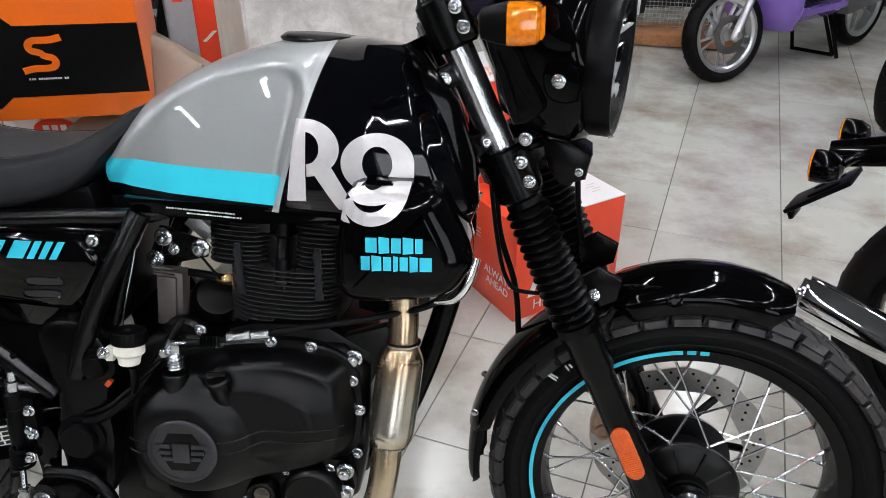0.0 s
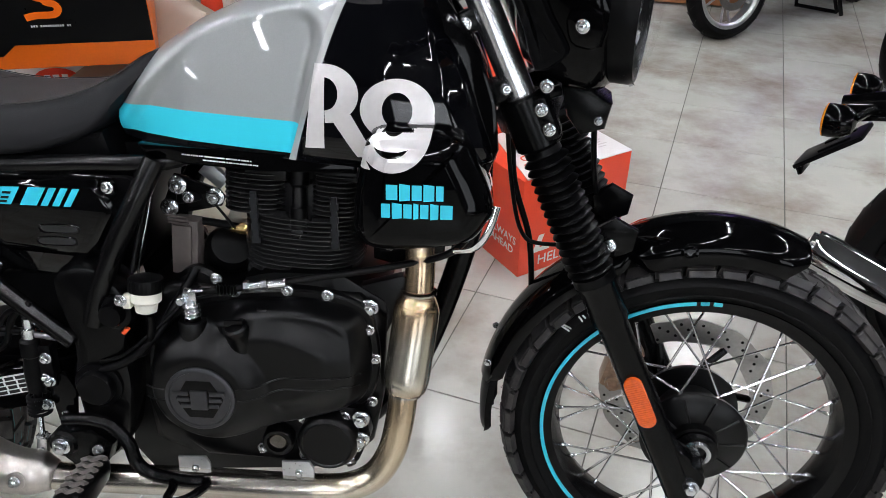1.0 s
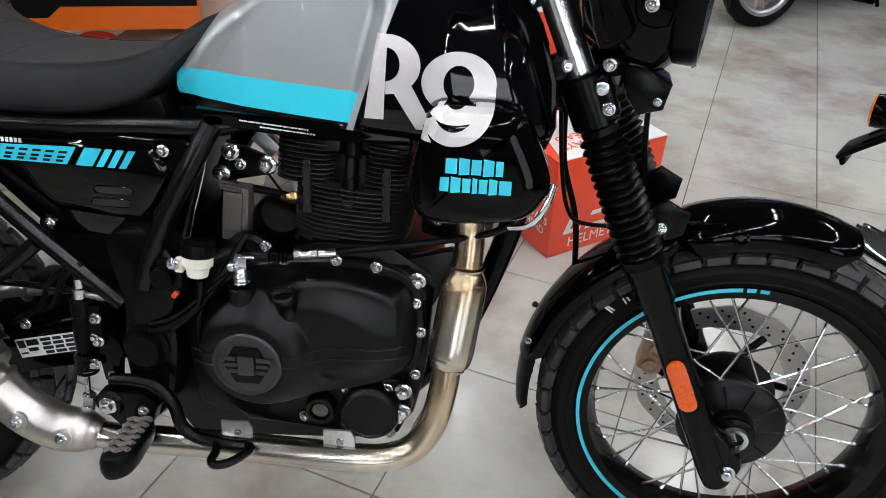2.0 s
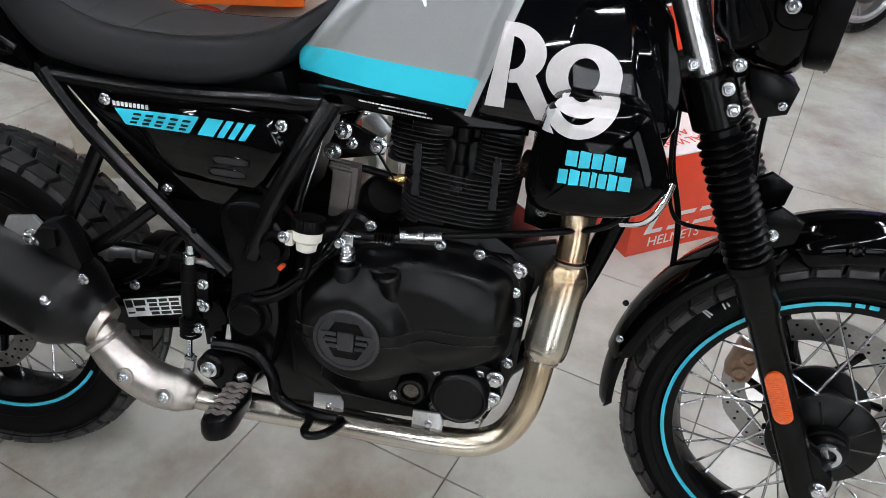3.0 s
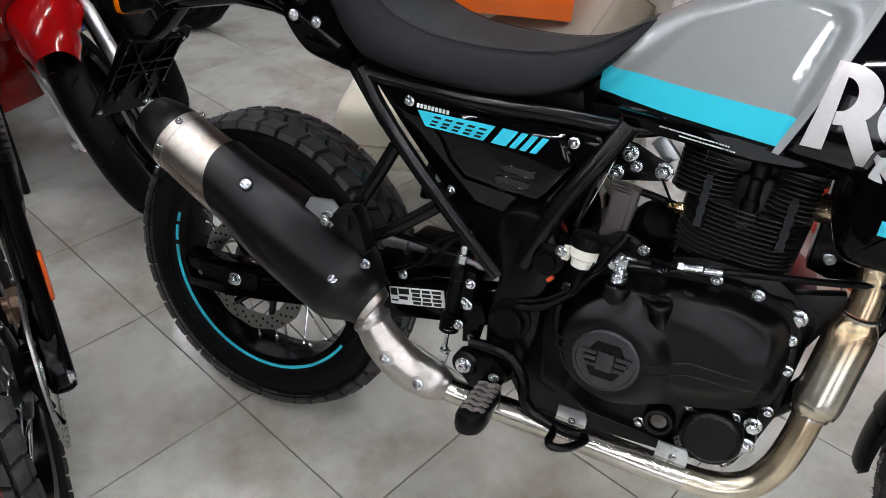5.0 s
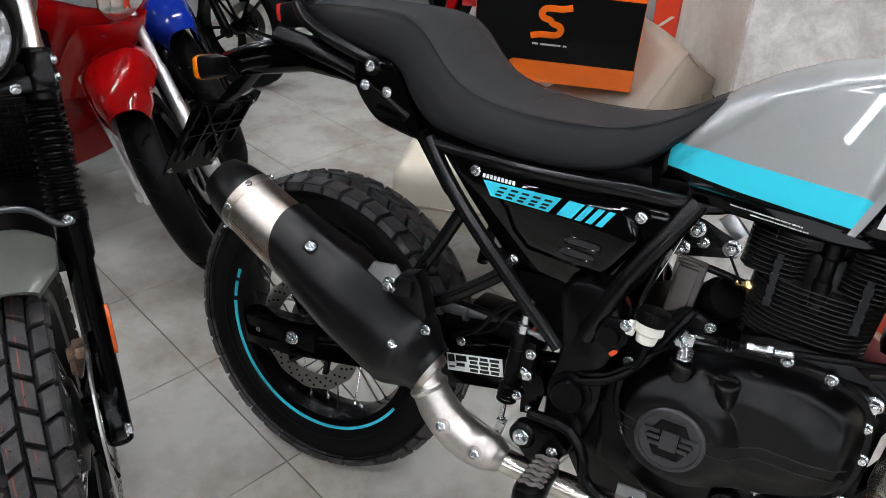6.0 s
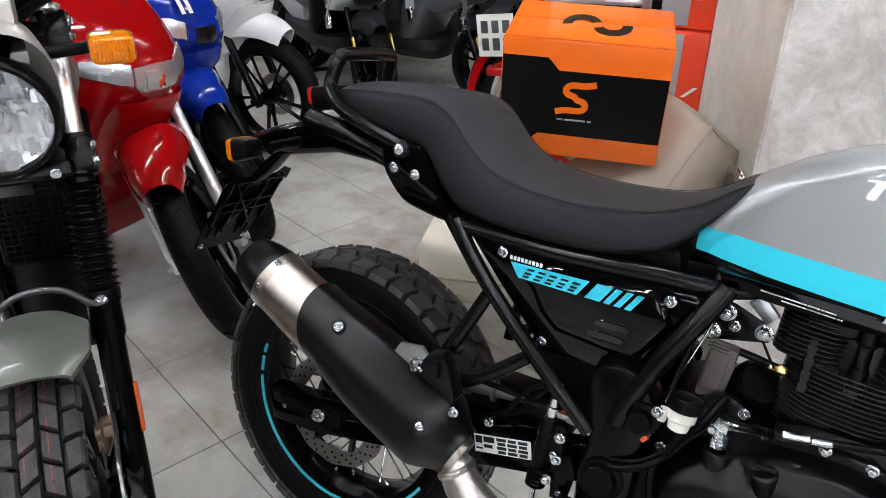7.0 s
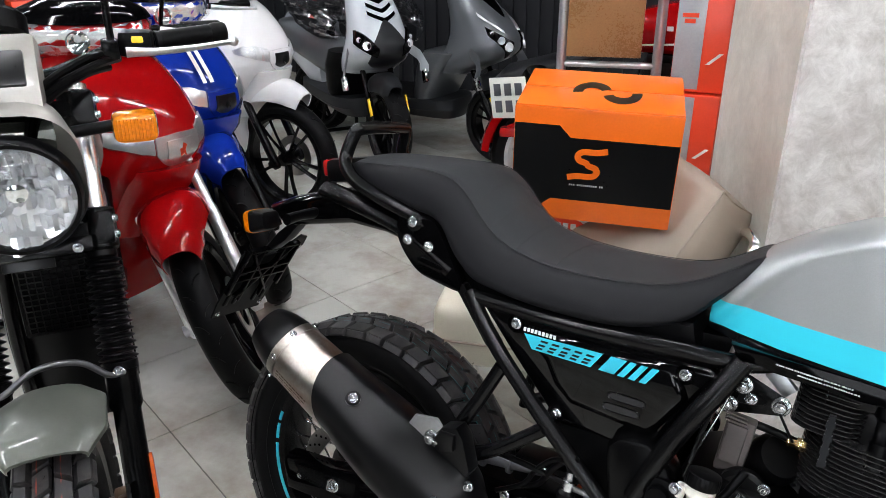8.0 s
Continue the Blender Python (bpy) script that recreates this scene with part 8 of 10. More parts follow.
def big_wheel_scooter(name, M, body, leg_mat, label, chrome_nose=True, black_badge=False, wheel_mat=None, R=0.285, stripe=None, steer=0.0, guard=True, hub=None, deck=None):
    root = empty(name, M, label, "scooter", "row of scooters")
    hub = hub or (-0.08 + 0.11 * math.cos(radians(steer)), 0.11 * math.sin(radians(steer)))
    T = Matrix.Translation((*hub, R - 0.012 * abs(steer) / 50)) @ Matrix.Rotation(radians(steer), 4, Vector((-0.46, 0, 0.89))) @ Matrix.Translation((-0.03, 0, -R))
    alloy_wheel(root, (0.03, 0, R), R, 0.09, wheel_mat or M_SATIN, xf=T)
    for s in (-1, 1):
        bm = bmesh.new()
        d = Vector((-0.46, 0, 0.89)).normalized()
        A = Vector((0.030, s * 0.096, R))
        lathe(bm, [(0.014, -0.03), (0.020, -0.02), (0.022, 0.02), (0.020, 0.10), (0.019, 0.30), (0.015, 0.31), (0.015, 0.46)], A, d, 20)
        lathe(bm, [(0.018, -0.018), (0.018, 0.018)], A + Vector((0, s * 0.012, 0)), (0, s, 0), 16)
        leg = part("fork_leg", bm, leg_mat, root, "straight fork leg", T)
    if guard:
        beak(root, body, R, label="painted drooping front mudguard", xf=T, gap=0.075, wide=0.098, drop=0.09)
    lift = Matrix.Translation((0.0, 0, 0.045))
    # front apron: a full rounded shield with a nose
    SKIN = [(0.20, -0.30, 0.06, 0.18, 0.8), (0.24, -0.29, 0.09, 0.21, 0.75), (0.32, -0.28, 0.11, 0.225, 0.75), (0.46, -0.28, 0.125, 0.222, 0.78), (0.56, -0.24, 0.155, 0.220, 0.82), (0.63, -0.20, 0.185, 0.222, 0.88), (0.68, -0.17, 0.205, 0.218, 0.94), (0.73, -0.165, 0.210, 0.212, 0.96), (0.80, -0.175, 0.192, 0.200, 0.96), (0.88, -0.205, 0.158, 0.180, 0.94), (0.95, -0.245, 0.118, 0.155, 0.92), (0.985, -0.265, 0.07, 0.11, 0.95)]
    levels = []
    for k in range(45):
        z = 0.20 + 0.785 * k / 44
        lo, hi = lerp_table(SKIN, max(0.20, z - 0.022)), lerp_table(SKIN, min(0.985, z + 0.022))
        levels.append((z, *((u + v) / 2 for u, v in zip(lo, hi))))
    bm = bmesh.new()
    loft(bm, rings_at(levels, 48))
    apron = part("front_apron", bm, body, root, "rounded gloss front apron", sharp=60, xf=lift)
    bm = bmesh.new()
    loft(bm, rings_at([(0.44, -0.20, 0.10, 0.10, 0.8), (0.54, -0.16, 0.13, 0.120, 0.8), (0.62, -0.11, 0.15, 0.130, 0.8), (0.665, -0.08, 0.13, 0.13, 0.8)], 24))
    part("wheel_arch", bm, body, apron, "painted wheel arch", xf=lift)
    bm = bmesh.new()
    skin_patch(bm, levels, -19, 19, lambda a: 0.662 + 0.045 * (abs(a) / 19) ** 2, lambda a: 0.758 - 0.004 * abs(a) / 19, 0.006, 24)
    band = part("nose_band", bm, body if black_badge else M_ALU, apron, "pale nose band", xf=lift)
    bm = bmesh.new()
    skin_patch(bm, levels, -11, 11, lambda a: 0.676 + 0.018 * (abs(a) / 11) ** 2, lambda a: 0.742, 0.011, 10)
    part("nose_badge", bm, M_BLACKCARD if black_badge else M_ALU, band, "plain badge plate", xf=lift)
    bm = bmesh.new()
    p = skin_point(levels, 0.712, 0, 0.013)
    prism(bm, [(-0.012, -0.018), (0.0, -0.010), (0.010, -0.020), (0.006, -0.002), (0.014, 0.012), (0.002, 0.020), (-0.004, 0.006), (-0.013, 0.004)], -0.0015, 0.0015)
    bm.transform(Matrix.Translation(p) @ Matrix.Rotation(radians(90), 4, "Z"))
    part("badge_mark", bm, M_CHROME, band, "small bright mark", xf=lift)
    for s in (-1, 1):
        bm = bmesh.new()
        skin_patch(bm, levels, s * 19, s * 64, lambda a: 0.704 + 0.046 * (abs(a) - 19) / 45, lambda a: 0.748 + 0.036 * math.sin(math.pi * (abs(a) - 12) / 62), 0.009, 12, 3)
        sig = part("front_signal", bm, M_GLASS, apron, "clear front signal lens", sharp=25, xf=lift)
        bm = bmesh.new()
        rng = random.Random(3)
        skin_patch(bm, levels, s * 20, s * 62, lambda a: 0.706 + 0.046 * (abs(a) - 19) / 45 + rng.uniform(-0.002, 0.002), lambda a: 0.746 + 0.036 * math.sin(math.pi * (abs(a) - 12) / 62), 0.004, 9, 3)
        part("signal_reflector", bm, M_ALU, sig, "bright reflector", sharp=2, xf=lift)
    # lamp head on the bar, turned with the fork
    bar = Matrix.Translation((-0.27, 0, 0)) @ Matrix.Rotation(radians(steer * 0.9), 4, "Z") @ Matrix.Translation((0.27, 0, 0))
    bm = bmesh.new()
    HEAD = [(0.975, -0.26, 0.06, 0.09, 0.8), (1.00, -0.245, 0.10, 0.14, 0.8), (1.04, -0.225, 0.14, 0.175, 0.8), (1.08, -0.225, 0.145, 0.175, 0.82), (1.12, -0.245, 0.115, 0.15, 0.85), (1.15, -0.27, 0.05, 0.08, 0.9)]
    loft(bm, rings_at(HEAD, 32))
    head = part("lamp_head", bm, body, root, "gloss handlebar cowl", sharp=60, xf=bar)
    # a wide clear lamp: a crumpled bright bowl behind a glossy lens, under a black visor
    rng = random.Random(8)
    bm = bmesh.new()
    skin_patch(bm, HEAD, -64, 64, lambda a: 1.004 + 0.026 * (abs(a) / 64) ** 2 + rng.uniform(-0.003, 0.003), lambda a: 1.082 + 0.008 * abs(a) / 64 + rng.uniform(-0.003, 0.003), 0.002, 20, 5)
    for v in bm.verts:
        v.co += Vector((rng.uniform(-1, 1), rng.uniform(-1, 1), rng.uniform(-1, 1))) * 0.003
    bowl = part("lamp_reflector", bm, M_REFLECT, head, "bright faceted headlamp bowl", sharp=2, xf=bar)
    bm = bmesh.new()
    lathe(bm, [(0.030, -0.004), (0.030, 0.004), (0.026, 0.006), (0.020, 0.0), (0.0, -0.004)], skin_point(HEAD, 1.045, 0, 0.006), (1, 0, 0.1), 24)
    part("lamp_eye", bm, M_CHROME, bowl, "round lamp eye", xf=bar)
    bm = bmesh.new()
    skin_patch(bm, HEAD, -66, 66, lambda a: 1.000 + 0.028 * (abs(a) / 66) ** 2, lambda a: 1.086 + 0.008 * abs(a) / 66, 0.012, 20, 5)
    part("lamp_lens", bm, M_GLASS, head, "wide clear headlamp lens", xf=bar).visible_shadow = False
    bm = bmesh.new()
    skin_patch(bm, HEAD, -84, 84, lambda a: 1.088 + 0.008 * abs(a) / 66, lambda a: 1.149, 0.016, 24, 6)
    part("visor", bm, M_GLOSS, head, "small black visor", xf=bar)
    bm = bmesh.new()
    tube(bm, [(-0.30, -0.34, 1.06), (-0.25, -0.15, 1.06), (-0.25, 0.15, 1.06), (-0.30, 0.34, 1.06)], 0.011, 10)
    hb = part("handlebar", bm, M_SATIN, root, "black handlebar", xf=bar)
    for s in (-1, 1):
        bm = bmesh.new()
        lathe(bm, [(0.015, 0), (0.017, 0.004), (0.017, 0.11), (0.015, 0.115)], (-0.285, s * 0.25, 1.06), (-0.2, s, 0), 16)
        part("grip", bm, M_RUBBER, hb, "black grip", xf=bar)
        bm = bmesh.new()
        tube(bm, [(-0.225, s * 0.20, 1.06), (-0.215, s * 0.27, 1.055), (-0.235, s * 0.37, 1.05)], [0.009, 0.007, 0.005], 8, 4)
        part("lever", bm, M_ALU, hb, "alloy brake lever", xf=bar)
        bm = bmesh.new()
        tube(bm, [(-0.27, s * 0.20, 1.07), (-0.26, s * 0.22, 1.17), (-0.27, s * 0.27, 1.24)], 0.006, 8)
        part("mirror_stalk", bm, M_SATIN, hb, "black mirror stalk", xf=bar)
    if stripe:
        bm = bmesh.new()
        for y in (-0.05, -0.078):
            rows = []
            for k in range(8):
                f = k / 7
                z = 0.79 + 0.16 * f
                x = lerp_table([(0.735, 0.062), (0.80, 0.032), (0.88, -0.038), (0.95, -0.118), (0.985, -0.18)], z)[0]
                sag = (abs(y) / 0.2) ** 2 * 0.06
                rows.append([(x - sag + 0.004, y - 0.010 + 0.03 * f, z), (x - sag + 0.004, y + 0.008 + 0.03 * f, z)])
            loft(bm, rows, cap=False, closed=False)
        part("apron_stripe", bm, stripe, apron, "two pale stripes", lift)
    # floor, seat body, rear
    bm = bmesh.new()
    loft(bm, rings_at([(0.26, -0.60, 0.34, 0.12, 0.5), (0.30, -0.60, 0.37, 0.165, 0.5), (0.335, -0.60, 0.37, 0.17, 0.5)]))
    board = part("footboard", bm, deck or M_PLASTIC, root, "painted footboard" if deck else "black footboard")
    if deck:
        bm = bmesh.new()
        block(bm, (-0.60, 0, 0.340), (0.50, 0.25, 0.010), None, 0.004)
        for k in range(9):
            block(bm, (-0.60, -0.10 + 0.025 * k, 0.347), (0.46, 0.008, 0.006))
        part("foot_mat", bm, M_RUBBER, board, "ribbed black rubber mat")
    bm = bmesh.new()
    loft(bm, [[(x, w * math.copysign(abs(math.cos(a)) ** 0.7, math.cos(a)), z + h * math.copysign(abs(math.sin(a)) ** 0.75, math.sin(a))) for a in (2 * math.pi * k / 24 for k in range(24))] for x, w, z, h in ((-0.82, 0.10, 0.50, 0.20), (-0.90, 0.145, 0.54, 0.20), (-1.10, 0.165, 0.60, 0.17), (-1.35, 0.15, 0.66, 0.12), (-1.55, 0.09, 0.71, 0.06))])
    part("rear_body", bm, body, root, "gloss rear bodywork", sharp=60)
    bm = bmesh.new()
    loft(bm, [[(x, w * math.copysign(abs(math.cos(a)) ** 0.6, math.cos(a)), z + h * math.copysign(abs(math.sin(a)) ** 0.75, math.sin(a))) for a in (2 * math.pi * k / 24 for k in range(24))] for x, w, z, h in ((-0.78, 0.09, 0.765, 0.03), (-0.86, 0.14, 0.775, 0.05), (-1.10, 0.15, 0.785, 0.055), (-1.30, 0.14, 0.815, 0.055), (-1.46, 0.09, 0.825, 0.035))])
    part("seat", bm, M_SEAT, root, "black scooter seat")
    alloy_wheel(root, (-1.28, 0, R), R, 0.095, wheel_mat or M_SATIN, disc=False)
    bm = bmesh.new()
    tube(bm, [(-0.78, 0.09, 0.30), (-0.80, 0.14, 0.16), (-0.84, 0.17, 0.012)], 0.011, 10)
    tube(bm, [(-0.86, 0.13, 0.02), (-0.85, -0.13, 0.02)], 0.011, 10, 1)
    tube(bm, [(-0.86, 0.13, 0.02), (-0.74, 0.10, 0.27)], 0.011, 10, 1)
    tube(bm, [(-0.86, -0.13, 0.02), (-0.74, -0.10, 0.27)], 0.011, 10, 1)
    part("stand", bm, M_SATIN, root, "black centre stand")
    bm = bmesh.new()
    block(bm, (-1.10, 0.10, 0.33), (0.42, 0.10, 0.14), Matrix.Rotation(radians(6), 3, "Y"), 0.03)
    part("drive_case", bm, M_GREYMETAL, root, "grey drive case")
    return root


def maxi_scooter(name, M, body, dark, label, R=0.24, masked=True):
    root = empty(name, M, label, "scooter", "row of scooters")
    alloy_wheel(root, (0, 0, R), R, 0.115, M_SATIN, 6)
    beak(root, dark, R, wide=0.085, drop=0.09, label="dark front mudguard")
    for s in (-1, 1):
        bm = bmesh.new()
        d = Vector((-0.45, 0, 0.89)).normalized()
        lathe(bm, [(0.018, -0.02), (0.022, 0.0), (0.022, 0.16), (0.016, 0.17), (0.016, 0.42)], Vector((0.0, s * 0.085, R)), d, 18)
        leg = part("fork_leg", bm, M_SATIN, root, "black fork leg")
        bm = bmesh.new()
        block(bm, Vector((0.012, s * 0.113, R + 0.13)), (0.028, 0.010, 0.10), Matrix.Rotation(radians(-26), 3, "Y"), 0.004)
        part("reflector", bm, M_YELLOW, leg, "amber reflector")
    low = Matrix.Translation((0, 0, -0.075))
    SKIN = [(0.60, -0.31, 0.11, 0.15, 0.8), (0.66, -0.22, 0.18, 0.175, 0.82), (0.72, -0.15, 0.22, 0.182, 0.88), (0.78, -0.125, 0.22, 0.172, 0.92), (0.86, -0.145, 0.19, 0.155, 0.92), (0.95, -0.195, 0.150, 0.145, 0.88), (1.05, -0.27, 0.105, 0.125, 0.9), (1.13, -0.34, 0.06, 0.10, 0.9)]
    levels = []
    for k in range(35):
        z = 0.60 + 0.53 * k / 34
        lo, hi = lerp_table(SKIN, max(0.60, z - 0.02)), lerp_table(SKIN, min(1.13, z + 0.02))
        levels.append((z, *((u + v) / 2 for u, v in zip(lo, hi))))
    bm = bmesh.new()
    loft(bm, rings_at(levels, 44))
    apron = part("front_apron", bm, body, root, "narrow gloss front fairing", sharp=45, xf=low)
    bm = bmesh.new()
    loft(bm, rings_at([(0.26, -0.50, 0.05, 0.15, 0.7), (0.40, -0.46, 0.08, 0.20, 0.65), (0.55, -0.40, 0.11, 0.22, 0.65), (0.64, -0.34, 0.13, 0.21, 0.65)]))
    part("leg_shield", bm, M_PLASTIC if masked else body, root, "lower leg shield")
    bm = bmesh.new()
    if masked:
        skin_patch(bm, levels, -32, 32, lambda a: 0.640 + 0.05 * (abs(a) / 32) ** 2, lambda a: 0.915 - 0.12 * (abs(a) / 32) ** 1.3, 0.007, 20, 14)
    else:
        skin_patch(bm, levels, -34, 34, lambda a: 0.915 + 0.16 * (abs(a) / 34) ** 1.1, lambda a: 1.115, 0.007, 20, 10)
    mask = part("nose_mask", bm, dark if masked else M_GLOSS, apron, "dark nose panel", xf=low)
    if masked:
        for k in range(4):
            for name_k, mat, z0, h, off in (("slat_gap", M_GLOSS, 0.902 + 0.044 * k, 0.024, 0.006), ("nose_slat", body, 0.924 + 0.044 * k, 0.022, 0.016)):
                bm = bmesh.new()
                skin_patch(bm, levels, -30 + 2 * k, 30 - 2 * k, lambda a: z0 + 0.0012 * abs(a), lambda a: z0 + h + 0.0012 * abs(a), off, 14, 2)
                part(name_k, bm, mat, mask, "", xf=low)
    for s in (-1, 1):
        bm = bmesh.new()
        if masked:
            skin_patch(bm, levels, s * 20, s * 72, lambda a: 0.722 + 0.072 * (abs(a) - 20) / 52, lambda a: 0.775 + 0.085 * (abs(a) - 20) / 52 + 0.022 * math.sin(math.pi * (abs(a) - 20) / 52), 0.012, 14, 4)
        else:
            skin_patch(bm, levels, s * 12, s * 58, lambda a: 0.700 + 0.130 * (abs(a) - 12) / 46, lambda a: 0.792 + 0.085 * (abs(a) - 12) / 46, 0.010, 14, 4)
        lamp = part("headlamp", bm, M_GLOSS, apron, "slanted dark headlamp", sharp=25, xf=low)
        for deg, z, rr in (((42, 0.788, 0.024), (58, 0.815, 0.014)) if masked else ((24, 0.770, 0.026), (38, 0.805, 0.022))):
            bm = bmesh.new()
            p = skin_point(levels, z, s * deg, 0.012)
            lathe(bm, [(rr, -0.004), (rr, 0.006), (rr * 0.85, 0.008), (rr * 0.8, 0.002), (rr * 0.3, 0.0)], p, (0.85, s * 0.45, 0.2), 20)
            part("lamp_eye", bm, M_REFLECT, lamp, "bright lamp eye", xf=low)
        if not masked:
            bm = bmesh.new()
            skin_patch(bm, levels, s * 26, s * 60, lambda a: 0.842 + 0.085 * (abs(a) - 26) / 34, lambda a: 0.856 + 0.090 * (abs(a) - 26) / 34, 0.016, 12, 2)
            part("lamp_brow", bm, M_ALU, lamp, "pale brow line", xf=low)
        bm = bmesh.new()
        loft(bm, [[Vector((x, s * y, z)) + Vector(o) for o in ((0.0, 0, h), (0.02, s * 0.012, 0), (0.0, 0, -h), (-0.03, -s * 0.02, 0))] for x, y, z, h in ((-0.10, 0.19, 0.735, 0.03), (-0.03, 0.225, 0.70, 0.032), (-0.01, 0.245, 0.655, 0.026), (-0.02, 0.25, 0.615, 0.018))])
        part("side_wing", bm, body, apron, "painted side wing", xf=low)
        bm = bmesh.new()
        block(bm, (-0.012, s * 0.245, 0.585), (0.045, 0.024, 0.075), Matrix.Rotation(radians(-20), 3, "Y"), 0.008)
        part("front_signal", bm, M_CHROME, apron, "clear front signal", xf=low)
    bm = bmesh.new()
    loft(bm, rings_at([(0.24, -0.72, 0.42, 0.13, 0.5), (0.30, -0.72, 0.45, 0.20, 0.5), (0.36, -0.72, 0.44, 0.20, 0.5)]))
    part("footboard", bm, dark, root, "dark footboard")
    bm = bmesh.new()
    loft(bm, [[(x, w * math.copysign(abs(math.cos(a)) ** 0.7, math.cos(a)), z + h * math.copysign(abs(math.sin(a)) ** 0.75, math.sin(a))) for a in (2 * math.pi * k / 24 for k in range(24))] for x, w, z, h in ((-0.86, 0.12, 0.48, 0.20), (-1.0, 0.18, 0.50, 0.20), (-1.25, 0.20, 0.55, 0.16), (-1.55, 0.17, 0.62, 0.11), (-1.75, 0.08, 0.68, 0.05))])
    part("rear_body", bm, body, root, "gloss rear bodywork", sharp=60)
    bm = bmesh.new()
    loft(bm, [[(x, w * math.copysign(abs(math.cos(a)) ** 0.6, math.cos(a)), z + h * math.copysign(abs(math.sin(a)) ** 0.75, math.sin(a))) for a in (2 * math.pi * k / 24 for k in range(24))] for x, w, z, h in ((-0.70, 0.10, 0.70, 0.05), (-0.80, 0.17, 0.72, 0.08), (-1.1, 0.19, 0.74, 0.08), (-1.25, 0.18, 0.80, 0.08), (-1.60, 0.13, 0.82, 0.05))])
    seat = part("seat", bm, M_SEAT, root, "black seat under clear wrap")
    bm = bmesh.new()
    rng = random.Random(5)
    rings = []
    spine = [(-0.64, 0.08, 0.72, 0.06), (-0.72, 0.19, 0.76, 0.12), (-0.90, 0.22, 0.79, 0.15), (-1.10, 0.225, 0.82, 0.16), (-1.30, 0.21, 0.86, 0.15), (-1.5, 0.18, 0.87, 0.12), (-1.68, 0.09, 0.86, 0.06)]
    for j in range(25):
        x, w, z, h = curve_points([(r[0], r[1], 0) for r in spine], 4)[j].x, *(curve_points([(r[0], r[c], 0) for r in spine], 4)[j].y for c in (1, 2, 3))
        rings.append([(x + rng.uniform(-0.012, 0.012), w * math.cos(a) * rng.uniform(0.90, 1.06), z + h * math.sin(a) * rng.uniform(0.86, 1.08)) for a in (2 * math.pi * k / 44 for k in range(44))])
    loft(bm, rings)
    wrap = part("plastic_wrap", bm, M_WRAP, root, "crumpled clear plastic wrap", sharp=12)
    bm = bmesh.new()
    tube(bm, [(-0.38, -0.36, 1.10), (-0.34, -0.12, 1.11), (-0.34, 0.12, 1.11), (-0.38, 0.36, 1.10)], 0.012, 10)
    part("handlebar", bm, M_SATIN, root, "black handlebar")
    bm = bmesh.new()
    loft(bm, rings_at([(1.06, -0.33, 0.08, 0.13, 0.8), (1.12, -0.34, 0.08, 0.14, 0.8), (1.16, -0.36, 0.05, 0.10, 0.8)], 20))
    part("instrument_cowl", bm, dark, root, "dark instrument cowl")
    alloy_wheel(root, (-1.45, 0, R), R, 0.12, M_SATIN, 6, False)
    bm = bmesh.new()
    for s in (-1, 1):
        tube(bm, [(-0.90, s * 0.13, 0.02), (-0.80, s * 0.10, 0.27)], 0.012, 10, 1)
    tube(bm, [(-0.90, 0.13, 0.02), (-0.90, -0.13, 0.02)], 0.012, 10, 1)
    part("stand", bm, M_SATIN, root, "black centre stand")
    return root


def placed(x, y, heading, lean=0.0):
    return Matrix.Translation((x, y, 0)) @ Matrix.Rotation(radians(heading), 4, "Z") @ Matrix.Rotation(radians(lean), 4, "X")


big_wheel_scooter("scooter", placed(-0.92, 0.44, 0, -2), M_RED, M_ALU, "glossy red big-wheel scooter with silver fork", steer=-50, hub=(0.150, -0.010))
big_wheel_scooter("scooter", placed(-1.205, 0.935, 0, -2), M_BLUE, M_SATIN, "glossy blue big-wheel scooter with white stripes", black_badge=True, stripe=M_WHITE_VINYL, steer=-35, hub=(0.09, 0.0))
big_wheel_scooter("scooter", placed(-1.60, 1.75, 0, -1), M_WHITE, M_SATIN, "glossy white big-wheel scooter with black wheels", black_badge=True)
maxi_scooter("scooter", placed(-1.53, 2.62, -36), M_GREY, M_MASK, "pale grey sports scooter with wrapped seat")
maxi_scooter("scooter", placed(-0.98, 3.00, -8), M_DARKGREY, M_MASK, "graphite grey sports scooter with wrapped seat", masked=False)
big_wheel_scooter("scooter", placed(2.62, 3.04, 214, 3), M_PURPLE, M_ALU, "purple scooter with silver wheels on its stand", wheel_mat=M_ALU, R=0.25, guard=False, steer=-14, hub=(0.03, 0.0), deck=M_PURPLE)
big_wheel_scooter("scooter", placed(3.20, 2.25, 212, 3), M_DARKGREY, M_ALU, "grey scooter with silver alloy wheels", wheel_mat=M_ALU, R=0.25, guard=False)


